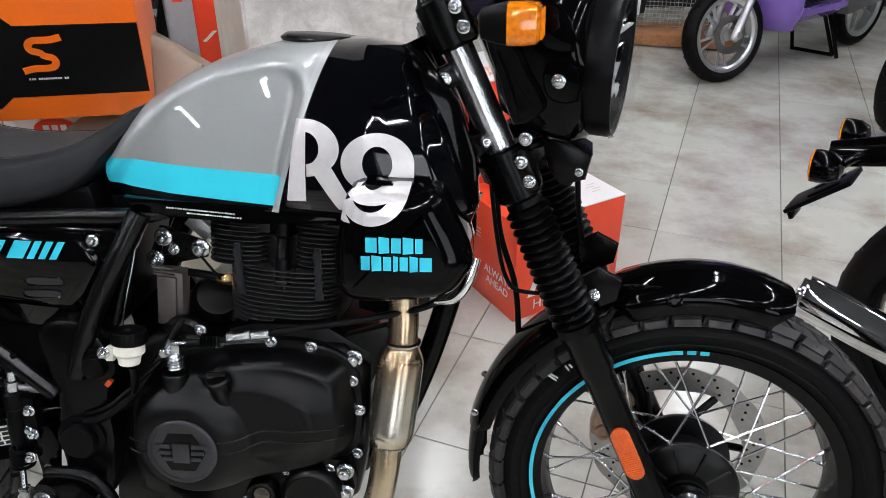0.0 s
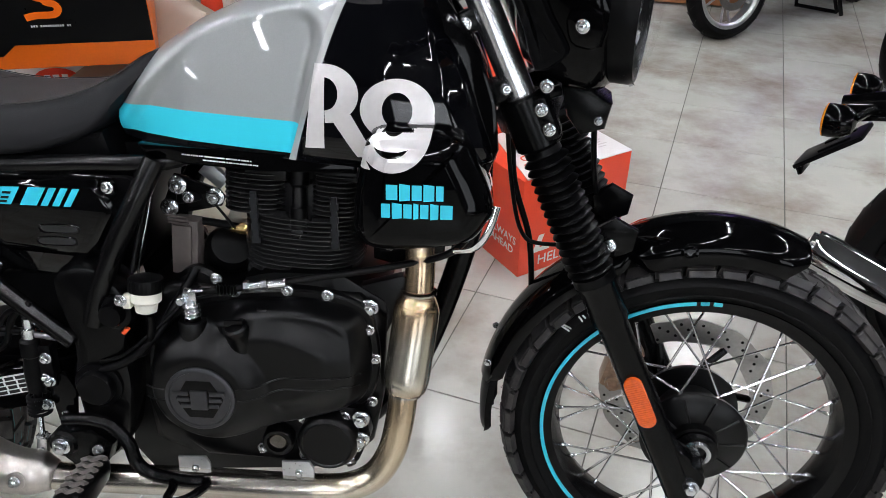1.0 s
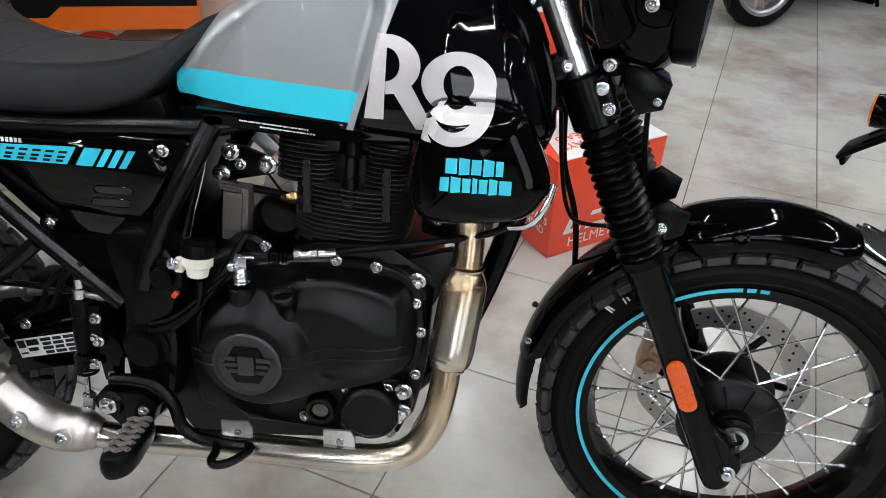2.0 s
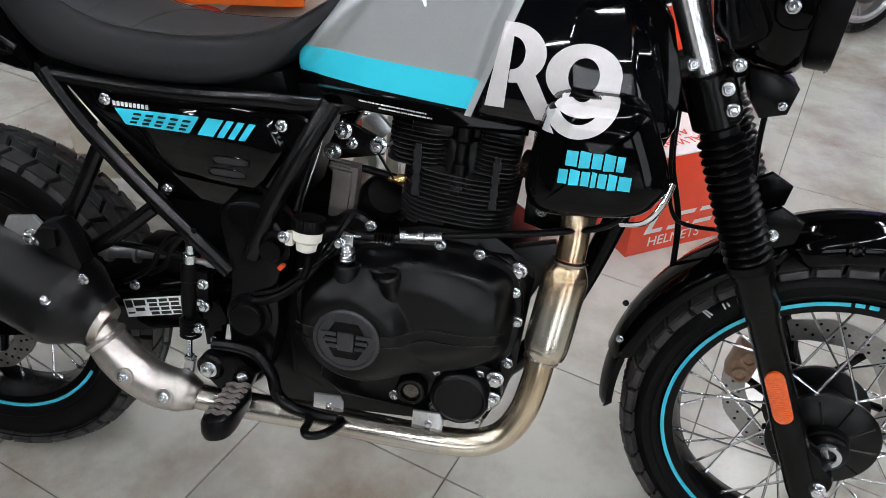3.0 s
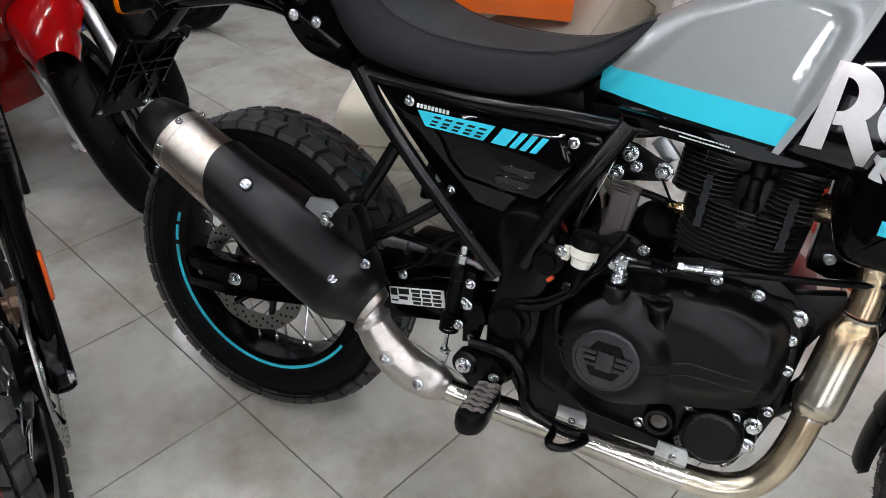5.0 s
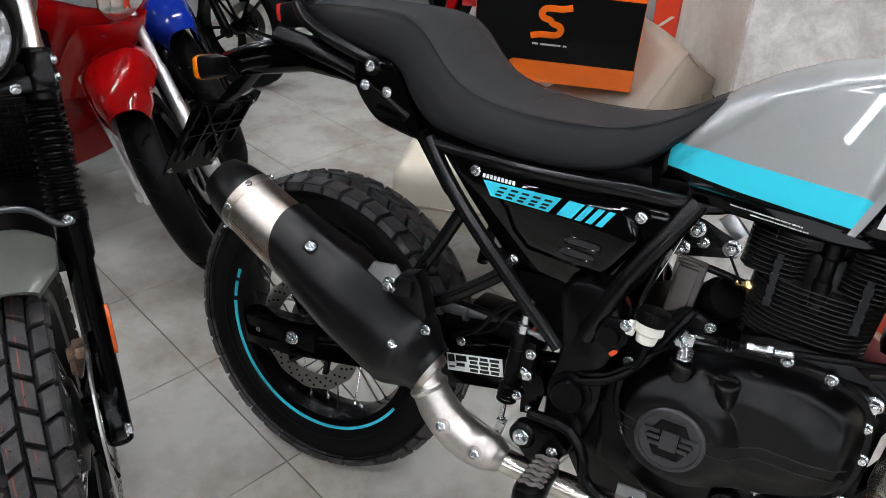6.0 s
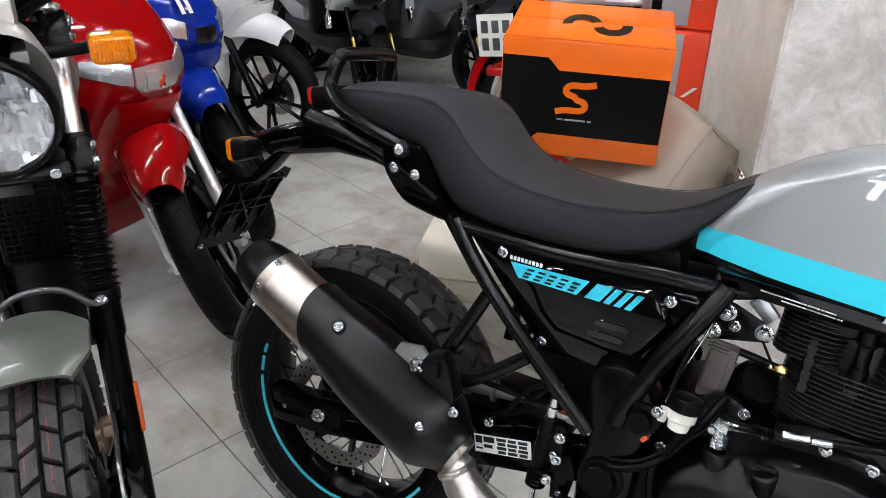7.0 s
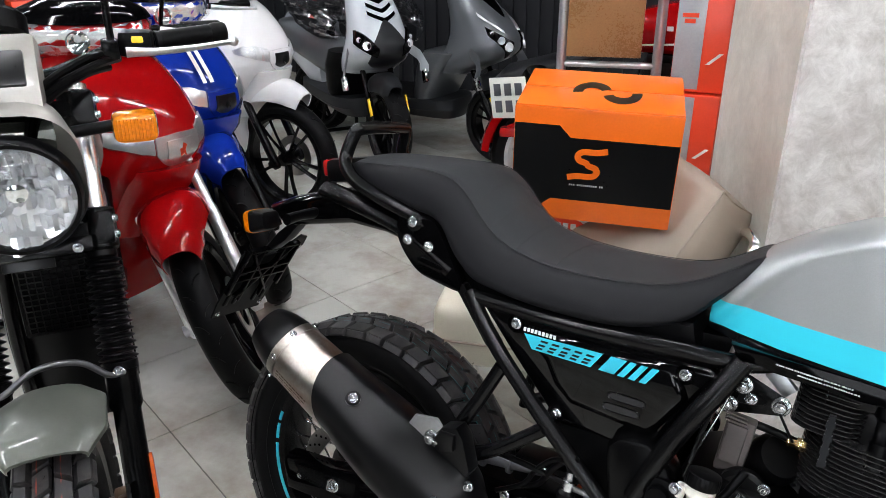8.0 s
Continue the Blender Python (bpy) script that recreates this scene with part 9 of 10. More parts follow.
# ---- the black machine whose tail comes into view ----
def tail_bike():
    M = Matrix.Translation((2.256, 0.2405, 0)) @ Matrix.Rotation(radians(-38), 4, "Z") @ Matrix.Rotation(radians(-3), 4, "X")
    root = empty("motorcycle", M, "black roadster motorcycle with chrome silencer and round signals", "motorcycle")
    X = Matrix.Translation((0, 0, 0.32))
    alloy_wheel(root, (-0.05, 0, 0.32), 0.32, 0.15, M_SATIN, 5, True, "black rear wheel", "wide black rear tyre")
    alloy_wheel(root, (1.40, 0, 0.31), 0.31, 0.10, M_SATIN, 5, True, "black front wheel")
    bm = bmesh.new()
    tube(bm, [(-0.404, -0.256, 0.412), (-0.399, -0.256, 0.411), (-0.37, -0.254, 0.404), (-0.10, -0.235, 0.335), (0.20, -0.20, 0.27), (0.32, -0.18, 0.25)], [0.030, 0.040, 0.044, 0.044, 0.042, 0.030], 32)
    ex = part("silencer", bm, M_CHROME, root, "polished chrome silencer")
    bm = bmesh.new()
    ring_lathe(bm, [(0.024, -0.010), (0.034, -0.008), (0.034, 0.010), (0.024, 0.012)], (-0.406, -0.256, 0.4125), (1, 0.03, -0.24), 28)
    part("silencer_ring", bm, M_CHROME, ex, "bright end ring")
    bm = bmesh.new()
    rings = []
    for k in range(15):
        a = radians(112 - 50 * k / 14)
        w = 0.085
        c = Vector((math.cos(a), 0, math.sin(a)))
        sec = [(w, -0.03), (w * 0.95, -0.005), (w * 0.5, 0.006), (0, 0.008), (-w * 0.5, 0.006), (-w * 0.95, -0.005), (-w, -0.03), (-w * 0.9, -0.01), (0, 0.002), (w * 0.9, -0.01)]
        rings.append([Vector((-0.05, y, 0.32)) + c * (0.37 + h) for y, h in sec])
    loft(bm, rings)
    part("rear_mudguard", bm, M_GLOSS, root, "gloss black rear mudguard")
    bm = bmesh.new()
    tube(bm, [(0.05, 0, 0.74), (-0.16, 0, 0.71), (-0.36, 0, 0.655), (-0.46, 0, 0.625)], [0.05, 0.045, 0.035, 0.03], 16, 4, flat=0.6)
    boom = part("tail_boom", bm, M_GLOSS, root, "black tail boom")
    for s in (-1, 1):
        bm = bmesh.new()
        tube(bm, [(-0.40, s * 0.03, 0.645), (-0.42, s * 0.11, 0.640)], 0.009, 10, 1)
        part("signal_stalk", bm, M_SATIN, boom)
        bm = bmesh.new()
        lathe(bm, [(0.006, 0.045), (0.022, 0.040), (0.032, 0.022), (0.034, 0.0), (0.033, -0.010)], (-0.455, s * 0.135, 0.637), (1, 0, 0.1), 24)
        sig = part("round_signal", bm, M_GLOSS, boom, "round black signal")
        bm = bmesh.new()
        lathe(bm, [(0.0335, 0.001), (0.0335, 0.003), (0.029, 0.006), (0.018, 0.008), (0.0, 0.009)], (-0.464, s * 0.135, 0.636), (-1, 0, -0.1), 24)
        part("amber_lens", bm, M_AMBER, sig, "amber lens")
    bm = bmesh.new()
    block(bm, (-0.455, 0, 0.540), (0.15, 0.12, 0.010), Matrix.Rotation(radians(-42), 3, "Y"), 0.003)
    carrier = part("plate_carrier", bm, M_RUBBER, boom, "black plate carrier")
    bm = bmesh.new()
    block(bm, (-0.505, 0.01, 0.478), (0.010, 0.075, 0.030), Matrix.Rotation(radians(-30), 3, "Y"), 0.003)
    part("plate_reflector", bm, M_GLOSS, carrier, "dark reflector")
    for y in (-0.045, 0.045):
        bm = bmesh.new()
        block(bm, (-0.447, y * 0.7, 0.552), (0.07, 0.02, 0.012), Matrix.Rotation(radians(-42), 3, "Y"), 0.003)
        part("carrier_slot", bm, M_RUBBER, carrier)
    bm = bmesh.new()
    loft(bm, [[(x, w * math.cos(a), z + h * math.sin(a)) for a in (2 * math.pi * k / 20 for k in range(20))] for x, w, z, h in ((-0.12, 0.06, 0.72, 0.03), (0.0, 0.11, 0.75, 0.05), (0.25, 0.14, 0.77, 0.05), (0.5, 0.13, 0.76, 0.06), (0.6, 0.15, 0.82, 0.12), (0.85, 0.15, 0.86, 0.13), (1.0, 0.08, 0.88, 0.06))])
    part("seat_and_tank", bm, M_GLOSS, root, "black seat and tank")
    bm = bmesh.new()
    prism(bm, [(0.45, 0.25), (0.90, 0.25), (1.0, 0.6), (0.8, 0.75), (0.4, 0.7)], -0.12, 0.12, 0.02)
    for s in (-1, 1):
        tube(bm, [(-0.05, s * 0.10, 0.32), (0.5, s * 0.10, 0.42)], 0.02, 10, 1)
        tube(bm, [(1.40, s * 0.09, 0.31), (1.12, s * 0.09, 0.90)], 0.022, 12, 1)
    tube(bm, [(0.55, 0.12, 0.30), (0.60, 0.20, 0.15), (0.62, 0.245, 0.04)], 0.012, 8)
    part("engine_and_frame", bm, M_CASE, root, "black engine and frame")
    return root


tail_bike()

# ---- boxes, chair and shop things ----
def carton(name, M, size, mats, label, group=""):
    """A closed card box: origin at a low front corner, with flap lines and soft edges."""
    root = empty(name, M, label, "box", group)
    w, d, h = size
    bm = bmesh.new()
    block(bm, (w / 2, d / 2, h / 2), (w, d, h), None, 0.003)
    body = part("box_body", bm, mats[0], root)
    return root, body


def sheet(bm, pts, axis="y", at=0.0):
    """A thin printed field on a face: points in the face's plane."""
    if axis == "y":
        bm.faces.new([bm.verts.new((u, at, v)) for u, v in pts])
    elif axis == "z":
        bm.faces.new([bm.verts.new((u, v, at)) for u, v in pts])
    else:
        bm.faces.new([bm.verts.new((at, u, v)) for u, v in pts])


def orange_box():
    W, H, D = 0.377, 0.28, 0.29
    M = Matrix.Translation((0.417, 0.712, 0.662)) @ Matrix.Rotation(radians(12.9), 4, "Z") @ Matrix.Rotation(radians(6.1), 4, "X") @ Matrix.Rotation(radians(1.4), 4, "Y") @ Matrix.Translation((-W, 0, 0))
    root, body = carton("helmet_box", M, (W, D, H), [M_ORANGE], "orange and black glossy helmet box resting on the chair")
    e = -0.0012
    bm = bmesh.new()
    sheet(bm, [(0.002, 0.240), (0.105, 0.240), (0.132, 0.212), (W - 0.002, 0.212), (W - 0.002, 0.055), (0.095, 0.055), (0.066, 0.030), (0.002, 0.030)], "y", e)
    part("black_panel", bm, M_BLACKCARD, body, "glossy black printed panel")
    # the sign on the panel: two bent bars
    bm = bmesh.new()
    def stroke(pts, t):
        line = curve_points([(x, 0, z) for x, z in pts], 6)
        rows = []
        for i, p in enumerate(line):
            d = line[min(i + 1, len(line) - 1)] - line[max(i - 1, 0)]
            n = Vector((-d.z, 0, d.x)).normalized() * t / 2
            rows.append([(p.x + n.x, e * 2, p.z + n.z), (p.x - n.x, e * 2, p.z - n.z)])
        loft(bm, rows, cap=False, closed=False)
    cx, cz = 0.175, 0.150
    up = [(cx + 0.044, cz + 0.036), (cx + 0.020, cz + 0.031), (cx - 0.012, cz + 0.030), (cx - 0.023, cz + 0.020), (cx - 0.019, cz + 0.009), (cx - 0.006, cz + 0.0045), (cx + 0.001, cz + 0.0005)]
    stroke(up, 0.015)
    stroke([(2 * cx - x, 2 * cz - z) for x, z in up], 0.015)
    part("panel_sign", bm, M_ORANGE, body, "orange sign of two bent bars")
    bm = bmesh.new()
    for k in range(17):
        if k not in (3, 14):
            x = 0.137 + 0.0047 * k
            sheet(bm, [(x, 0.098), (x + 0.0034, 0.098), (x + 0.0034, 0.0935), (x, 0.0935)], "y", e * 2)
    part("panel_line", bm, M_WHITE_VINYL, body, "row of tiny white bars")
    # lid: flaps with a gap, tape and dark curved marks
    bm = bmesh.new()
    block(bm, (W / 2, D * 0.25, H + 0.0022), (W - 0.006, D * 0.485, 0.003), None, 0.001)
    block(bm, (W / 2, D * 0.75, H + 0.0022), (W - 0.006, D * 0.485, 0.003), None, 0.001)
    lid = part("lid_flap", bm, M_ORANGE, body, "orange lid flaps")
    bm = bmesh.new()
    for c0, a0, a1 in ((0.165, 20, 190), (0.235, 200, 370)):
        arcs = []
        for k in range(15):
            a = radians(a0 + (a1 - a0) * k / 14)
            arcs.append([(c0 + math.cos(a) * 0.046, D * 0.42 + math.sin(a) * 0.075, H + 0.0045), (c0 + math.cos(a) * 0.022, D * 0.42 + math.sin(a) * 0.030, H + 0.0045)])
        loft(bm, arcs, cap=False, closed=False)
    part("lid_sign", bm, M_BLACKCARD, lid, "dark curved marks")
    return root


orange_box()


def white_box():
    M = Matrix.Translation((0.06, 0.76, 0.44)) @ Matrix.Rotation(radians(6), 4, "Z")
    root, body = carton("helmet_box", M, (0.34, 0.30, 0.20), [M_WHITECARD], "white box with grey print under the orange one")
    bm = bmesh.new()
    for k, (x, w) in enumerate(((0.21, 0.018), (0.235, 0.03), (0.27, 0.012), (0.288, 0.014))):
        sheet(bm, [(x, 0.17), (x + w, 0.18), (x + w - 0.01, 0.06), (x - 0.006, 0.05)], "y", -0.0012)
    part("grey_print", bm, M_ALU, body, "grey printed shapes")
    bm = bmesh.new()
    ring = [(0.09 + 0.05 * math.cos(a), 0.165 + 0.024 * math.sin(a)) for a in (2 * math.pi * k / 24 for k in range(24))]
    sheet(bm, ring, "y", -0.0012)
    part("red_oval", bm, M_REDCARD, body, "red oval mark")
    bm = bmesh.new()
    for k in range(3):
        sheet(bm, [(0.062 + 0.02 * k, 0.173), (0.076 + 0.02 * k, 0.173), (0.076 + 0.02 * k, 0.157), (0.062 + 0.02 * k, 0.157)], "y", -0.002)
    part("oval_bar", bm, M_WHITE_VINYL, body, "white bars")
    return root


white_box()


def box_cushion(bm, corner, e1, e2, e3, puff, n=16):
    """A plump box cushion from one corner and its three edges, creased towards the end of e1."""
    made = {}

    def at(i, j, k):
        if (i, j, k) not in made:
            t = (i / n, j / n, k / n)
            p = Vector(corner)
            for axis, e in enumerate((e1, e2, e3)):
                u, v = (t[x] for x in range(3) if x != axis)
                swell = math.sqrt(max(0.0, 16 * u * (1 - u) * v * (1 - v)))
                p += e * t[axis] + e.normalized() * (2 * t[axis] - 1) * puff[axis] * swell
            low = smoothstep(0.45, 1.0, t[0])
            p -= e2.normalized() * low * 0.007 * math.sin(21 * t[2] + 9 * t[0] + 3 * math.sin(7 * t[0])) * (1 - t[1])
            p += e1.normalized() * 0.004 * math.sin(13 * t[2] + 5 * t[1])
            made[i, j, k] = bm.verts.new(p)
        return made[i, j, k]
    for i in range(n):
        for j in range(n):
            for w, flip in ((0, 0), (n, 1)):
                for quad in ([(w, i, j), (w, i, j + 1), (w, i + 1, j + 1), (w, i + 1, j)], [(i, w, j), (i + 1, w, j), (i + 1, w, j + 1), (i, w, j + 1)], [(i, j, w), (i, j + 1, w), (i + 1, j + 1, w), (i + 1, j, w)]):
                    bm.faces.new([at(*c) for c in (quad[::-1] if flip else quad)])
    bmesh.ops.recalc_face_normals(bm, faces=bm.faces[:])
    return at


def armchair():
    root = empty("armchair", Matrix.Translation((0.18, 0.98, 0)) @ Matrix.Rotation(radians(14), 4, "Z"), "beige leather tube-frame armchair heaped with helmet boxes", "armchair")
    inv = root.matrix_basis.inverted()
    bm = bmesh.new()
    block(bm, (-0.065, -0.075, 0.345), (0.67, 0.64, 0.19), None, 0.06, 5)
    seat = part("seat_cushion", bm, M_CREAM, root, "cream leather seat cushion", sharp=60)
    bm = bmesh.new()
    tube(bm, [(-0.401, 0.18, 0.335), (-0.401, -0.30, 0.335), (-0.393, -0.365, 0.335), (-0.340, -0.396, 0.335), (0.20, -0.396, 0.335)], 0.0035, 6, 3)
    part("seat_seam", bm, M_TAN, seat, "stitched seam")
    # a plump box cushion slumped against the arm, one corner towards the room
    turn = inv.to_3x3()
    c0 = inv @ Vector((0.5216, 0.7854, 0.7530))
    e1 = turn @ Vector((-0.408, -0.430, -0.805))
    e2 = turn @ Vector((0.444, 0.782, -0.437))
    e2 = (e2 - e1 * (e2.dot(e1) / e1.length_squared)).normalized()
    e3 = turn @ Vector((-0.830, 0.470, 0.285))
    e1, e2, e3 = e1.normalized() * 0.40, e2 * 0.172, e3.normalized() * 0.34
    bm = bmesh.new()
    at = box_cushion(bm, c0, e1, e2, e3, (0.012, 0.022, 0.034))
    seams = ([at(i, 0, 0).co.copy() for i in range(17)], [at(0, i, 0).co.copy() for i in range(17)], [at(i, 16, 0).co.copy() for i in range(17)])
    arm = part("arm_cushion", bm, M_TAN, root, "slumped beige leather box cushion with piped seams", sharp=80)
    for line in seams:
        bm = bmesh.new()
        tube(bm, line, 0.0022, 6, 1)
        part("cushion_piping", bm, M_TAN, arm, "raised leather piping")
    # chrome arm hoops: one leans against the pillar
    right = [inv @ Vector(p) for p in ((0.580, 0.740, 0.013), (0.590, 0.750, 0.30), (0.604, 0.768, 0.594), (0.608, 0.791, 0.630), (0.601, 0.805, 0.643), (0.583, 0.840, 0.640), (0.530, 0.930, 0.600), (0.450, 1.06, 0.58), (0.400, 1.20, 0.52), (0.385, 1.24, 0.30), (0.380, 1.24, 0.013))]
    left = [(-0.34, -0.06, 0.013), (-0.35, -0.06, 0.30), (-0.36, -0.05, 0.52), (-0.36, 0.0, 0.58), (-0.36, 0.20, 0.58), (-0.36, 0.31, 0.50), (-0.35, 0.31, 0.013)]
    for path in (left, right):
        bm = bmesh.new()
        tube(bm, path, 0.0135, 14, 6)
        part("side_tube", bm, M_CHROME, root, "bent chrome tube")
    bm = bmesh.new()
    tube(bm, [(-0.35, 0.0, 0.24), (0.36, 0.0, 0.24)], 0.012, 12, 1)
    tube(bm, [(-0.35, 0.29, 0.24), (0.26, 0.20, 0.24)], 0.012, 12, 1)
    part("cross_tube", bm, M_CHROME, root, "chrome cross tubes")
    return root


armchair()


def words(text, size, mat, parent, m, label):
    cu = bpy.data.curves.new("lettering", "FONT")
    cu.body, cu.size, cu.extrude = text, size, 0.0004
    cu.align_x, cu.align_y = "CENTER", "CENTER"
    cu.resolution_u = 3
    tmp = new("lettering", cu)
    me = bpy.data.meshes.new_from_object(tmp)
    bpy.data.objects.remove(tmp)
    me.materials.append(mat)
    ob = new("lettering", me)
    ob.parent, ob.matrix_basis = parent, m
    ob["label"] = label
    return ob


def red_box(M, size, label):
    """A red helmet box with a white lid and pale print."""
    w, d, h = size
    root, body = carton("helmet_box", M, size, [M_REDCARD], label, "red helmet boxes")
    bm = bmesh.new()
    plan = [(w * 0.03, 0.0), (w, 0.0), (w, d), (w * 0.24, d)]
    loft(bm, [[(x, y, h + z) for x, y in plan] for z in (0.0, 0.003)])
    lid = part("white_lid", bm, M_WHITECARD, body, "white lid and band")
    words("ALWAYS\nAHEAD", 0.045, M_REDCARD, lid, Matrix.Translation((w * 0.36, d * 0.30, h + 0.0045)) @ Matrix.Rotation(radians(180), 4, "Z"), "red slogan on the lid")
    words("ALWAYS\nAHEAD", 0.034, M_WHITE_VINYL, body, Matrix.Translation((-0.0012, d * 0.30, h * 0.30)) @ Matrix.Rotation(radians(-90), 4, "Z") @ Matrix.Rotation(radians(90), 4, "X"), "white slogan on the side")
    words("HELMETS", 0.046, M_WHITE_VINYL, body, Matrix.Translation((w * 0.42, -0.0014, h * 0.12)) @ Matrix.Rotation(radians(90), 4, "X"), "white word on the front")
    bm = bmesh.new()
    x = w * 0.12
    for k, ww in enumerate((0.06, 0.075, 0.065)):
        z0, z1 = h * 0.22, h * 0.40
        t = 0.014
        sheet(bm, [(x + 0.02, z1), (x + ww + 0.02, z1), (x + ww + 0.014, z1 - t), (x + 0.014, z1 - t)] if k else [(x + 0.02, z1), (x + 0.02 + t * 1.4, z1), (x + t * 1.4, z0), (x, z0)], "y", -0.0014)
        sheet(bm, [(x + 0.004, z0 + t), (x + ww + 0.004, z0 + t), (x + ww, z0), (x, z0)], "y", -0.0016)
        x += ww + 0.018
    part("front_bar", bm, M_WHITE_VINYL, body, "large slanted white bars")
    bm = bmesh.new()
    for k in range(4):
        sheet(bm, [(w * 0.80 + 0.012 * (k % 2), d * 0.2 + 0.014 * k), (w * 0.80 + 0.012 * (k % 2) + 0.03, d * 0.2 + 0.014 * k), (w * 0.80 + 0.012 * (k % 2) + 0.03, d * 0.2 + 0.014 * k + 0.005), (w * 0.80 + 0.012 * (k % 2), d * 0.2 + 0.014 * k + 0.005)], "z", h + 0.0042)
    for k in range(3):
        sheet(bm, [(d * 0.62, h * 0.72 - 0.012 * k), (d * 0.80, h * 0.72 - 0.012 * k), (d * 0.80, h * 0.72 - 0.012 * k - 0.004), (d * 0.62, h * 0.72 - 0.012 * k - 0.004)], "x", -0.0012)
    part("small_bar", bm, M_PEARL, body, "small pale bars")["kind"] = "stuff"
    return root


red_box(Matrix.Translation((1.279, 0.800, 0.0)) @ Matrix.Rotation(radians(30), 4, "Z"), (0.38, 0.28, 0.31), "red and white glossy helmet box on the tiles")
red_box(Matrix.Translation((1.160, 1.10, 0.0)) @ Matrix.Rotation(radians(24), 4, "Z"), (0.38, 0.28, 0.30), "red and white helmet box under another one")
red_box(Matrix.Translation((1.168, 1.09, 0.306)) @ Matrix.Rotation(radians(22), 4, "Z"), (0.38, 0.28, 0.30), "red and white helmet box stacked on another one")


def stack_box(M, size):
    """A red box with a pale panel on its front."""
    w, d, h = size
    root, body = carton("helmet_box", M, size, [M_REDCARD], "red and grey helmet box in a stack beside the pillar", "red helmet boxes")
    bm = bmesh.new()
    block(bm, (w * 0.27, -0.001, h * 0.5), (w * 0.52, 0.004, h * 0.94), None, 0.001)
    panel = part("pale_panel", bm, M_GREYCARD, body, "pale grey printed panel")
    for z, ww in ((0.80, 0.3), (0.74, 0.2)):
        bm = bmesh.new()
        block(bm, (w * 0.25, -0.0036, h * z), (w * ww, 0.001, 0.012))
        part("small_bar", bm, M_REDCARD, panel, "small red bar")
    bm = bmesh.new()
    sheet(bm, [(w * 0.62, h * 0.30), (w * 0.70, h * 0.30), (w * 0.94, h * 0.42), (w * 0.86, h * 0.42)], "y", -0.0016)
    part("slanted_bar", bm, M_WHITE_VINYL, body, "slanted white bar")
    return root


for k in range(4):
    stack_box(Matrix.Translation((0.255, 1.37 + 0.012 * (k % 2), 0.285 * k)) @ Matrix.Rotation(radians(-2 + 4 * (k % 2)), 4, "Z"), (0.155, 0.30, 0.28))


def easel():
    root = empty("display_stand", Matrix.Translation((-0.027, 1.70, 0)) @ Matrix.Rotation(radians(14), 4, "Z"), "tubular silver stand holding a brown board", "display stand")
    for s in (-1, 1):
        bm = bmesh.new()
        tube(bm, [(s * 0.168, 0, 0.0), (s * 0.168, 0, 1.7)], 0.018, 16, 1)
        part("upright", bm, M_ALU, root, "silver tube upright")
        bm = bmesh.new()
        tube(bm, [(s * 0.168, 0.0, 0.02), (s * 0.168, 0.35, 0.02)], 0.016, 12, 1)
        part("foot", bm, M_ALU, root, "silver tube foot")
    bm = bmesh.new()
    block(bm, (-0.02, -0.02, 1.17), (0.26, 0.022, 0.56), None, 0.004)
    part("board", bm, M_KRAFT, root, "plain brown board")
    bm = bmesh.new()
    for z in (0.20, 0.86):
        bm = bmesh.new()
        tube(bm, [(-0.168, 0, z), (0.168, 0, z)], 0.012, 12, 1)
        part("crossbar", bm, M_ALU, root, "silver crossbar")
    return root


easel()


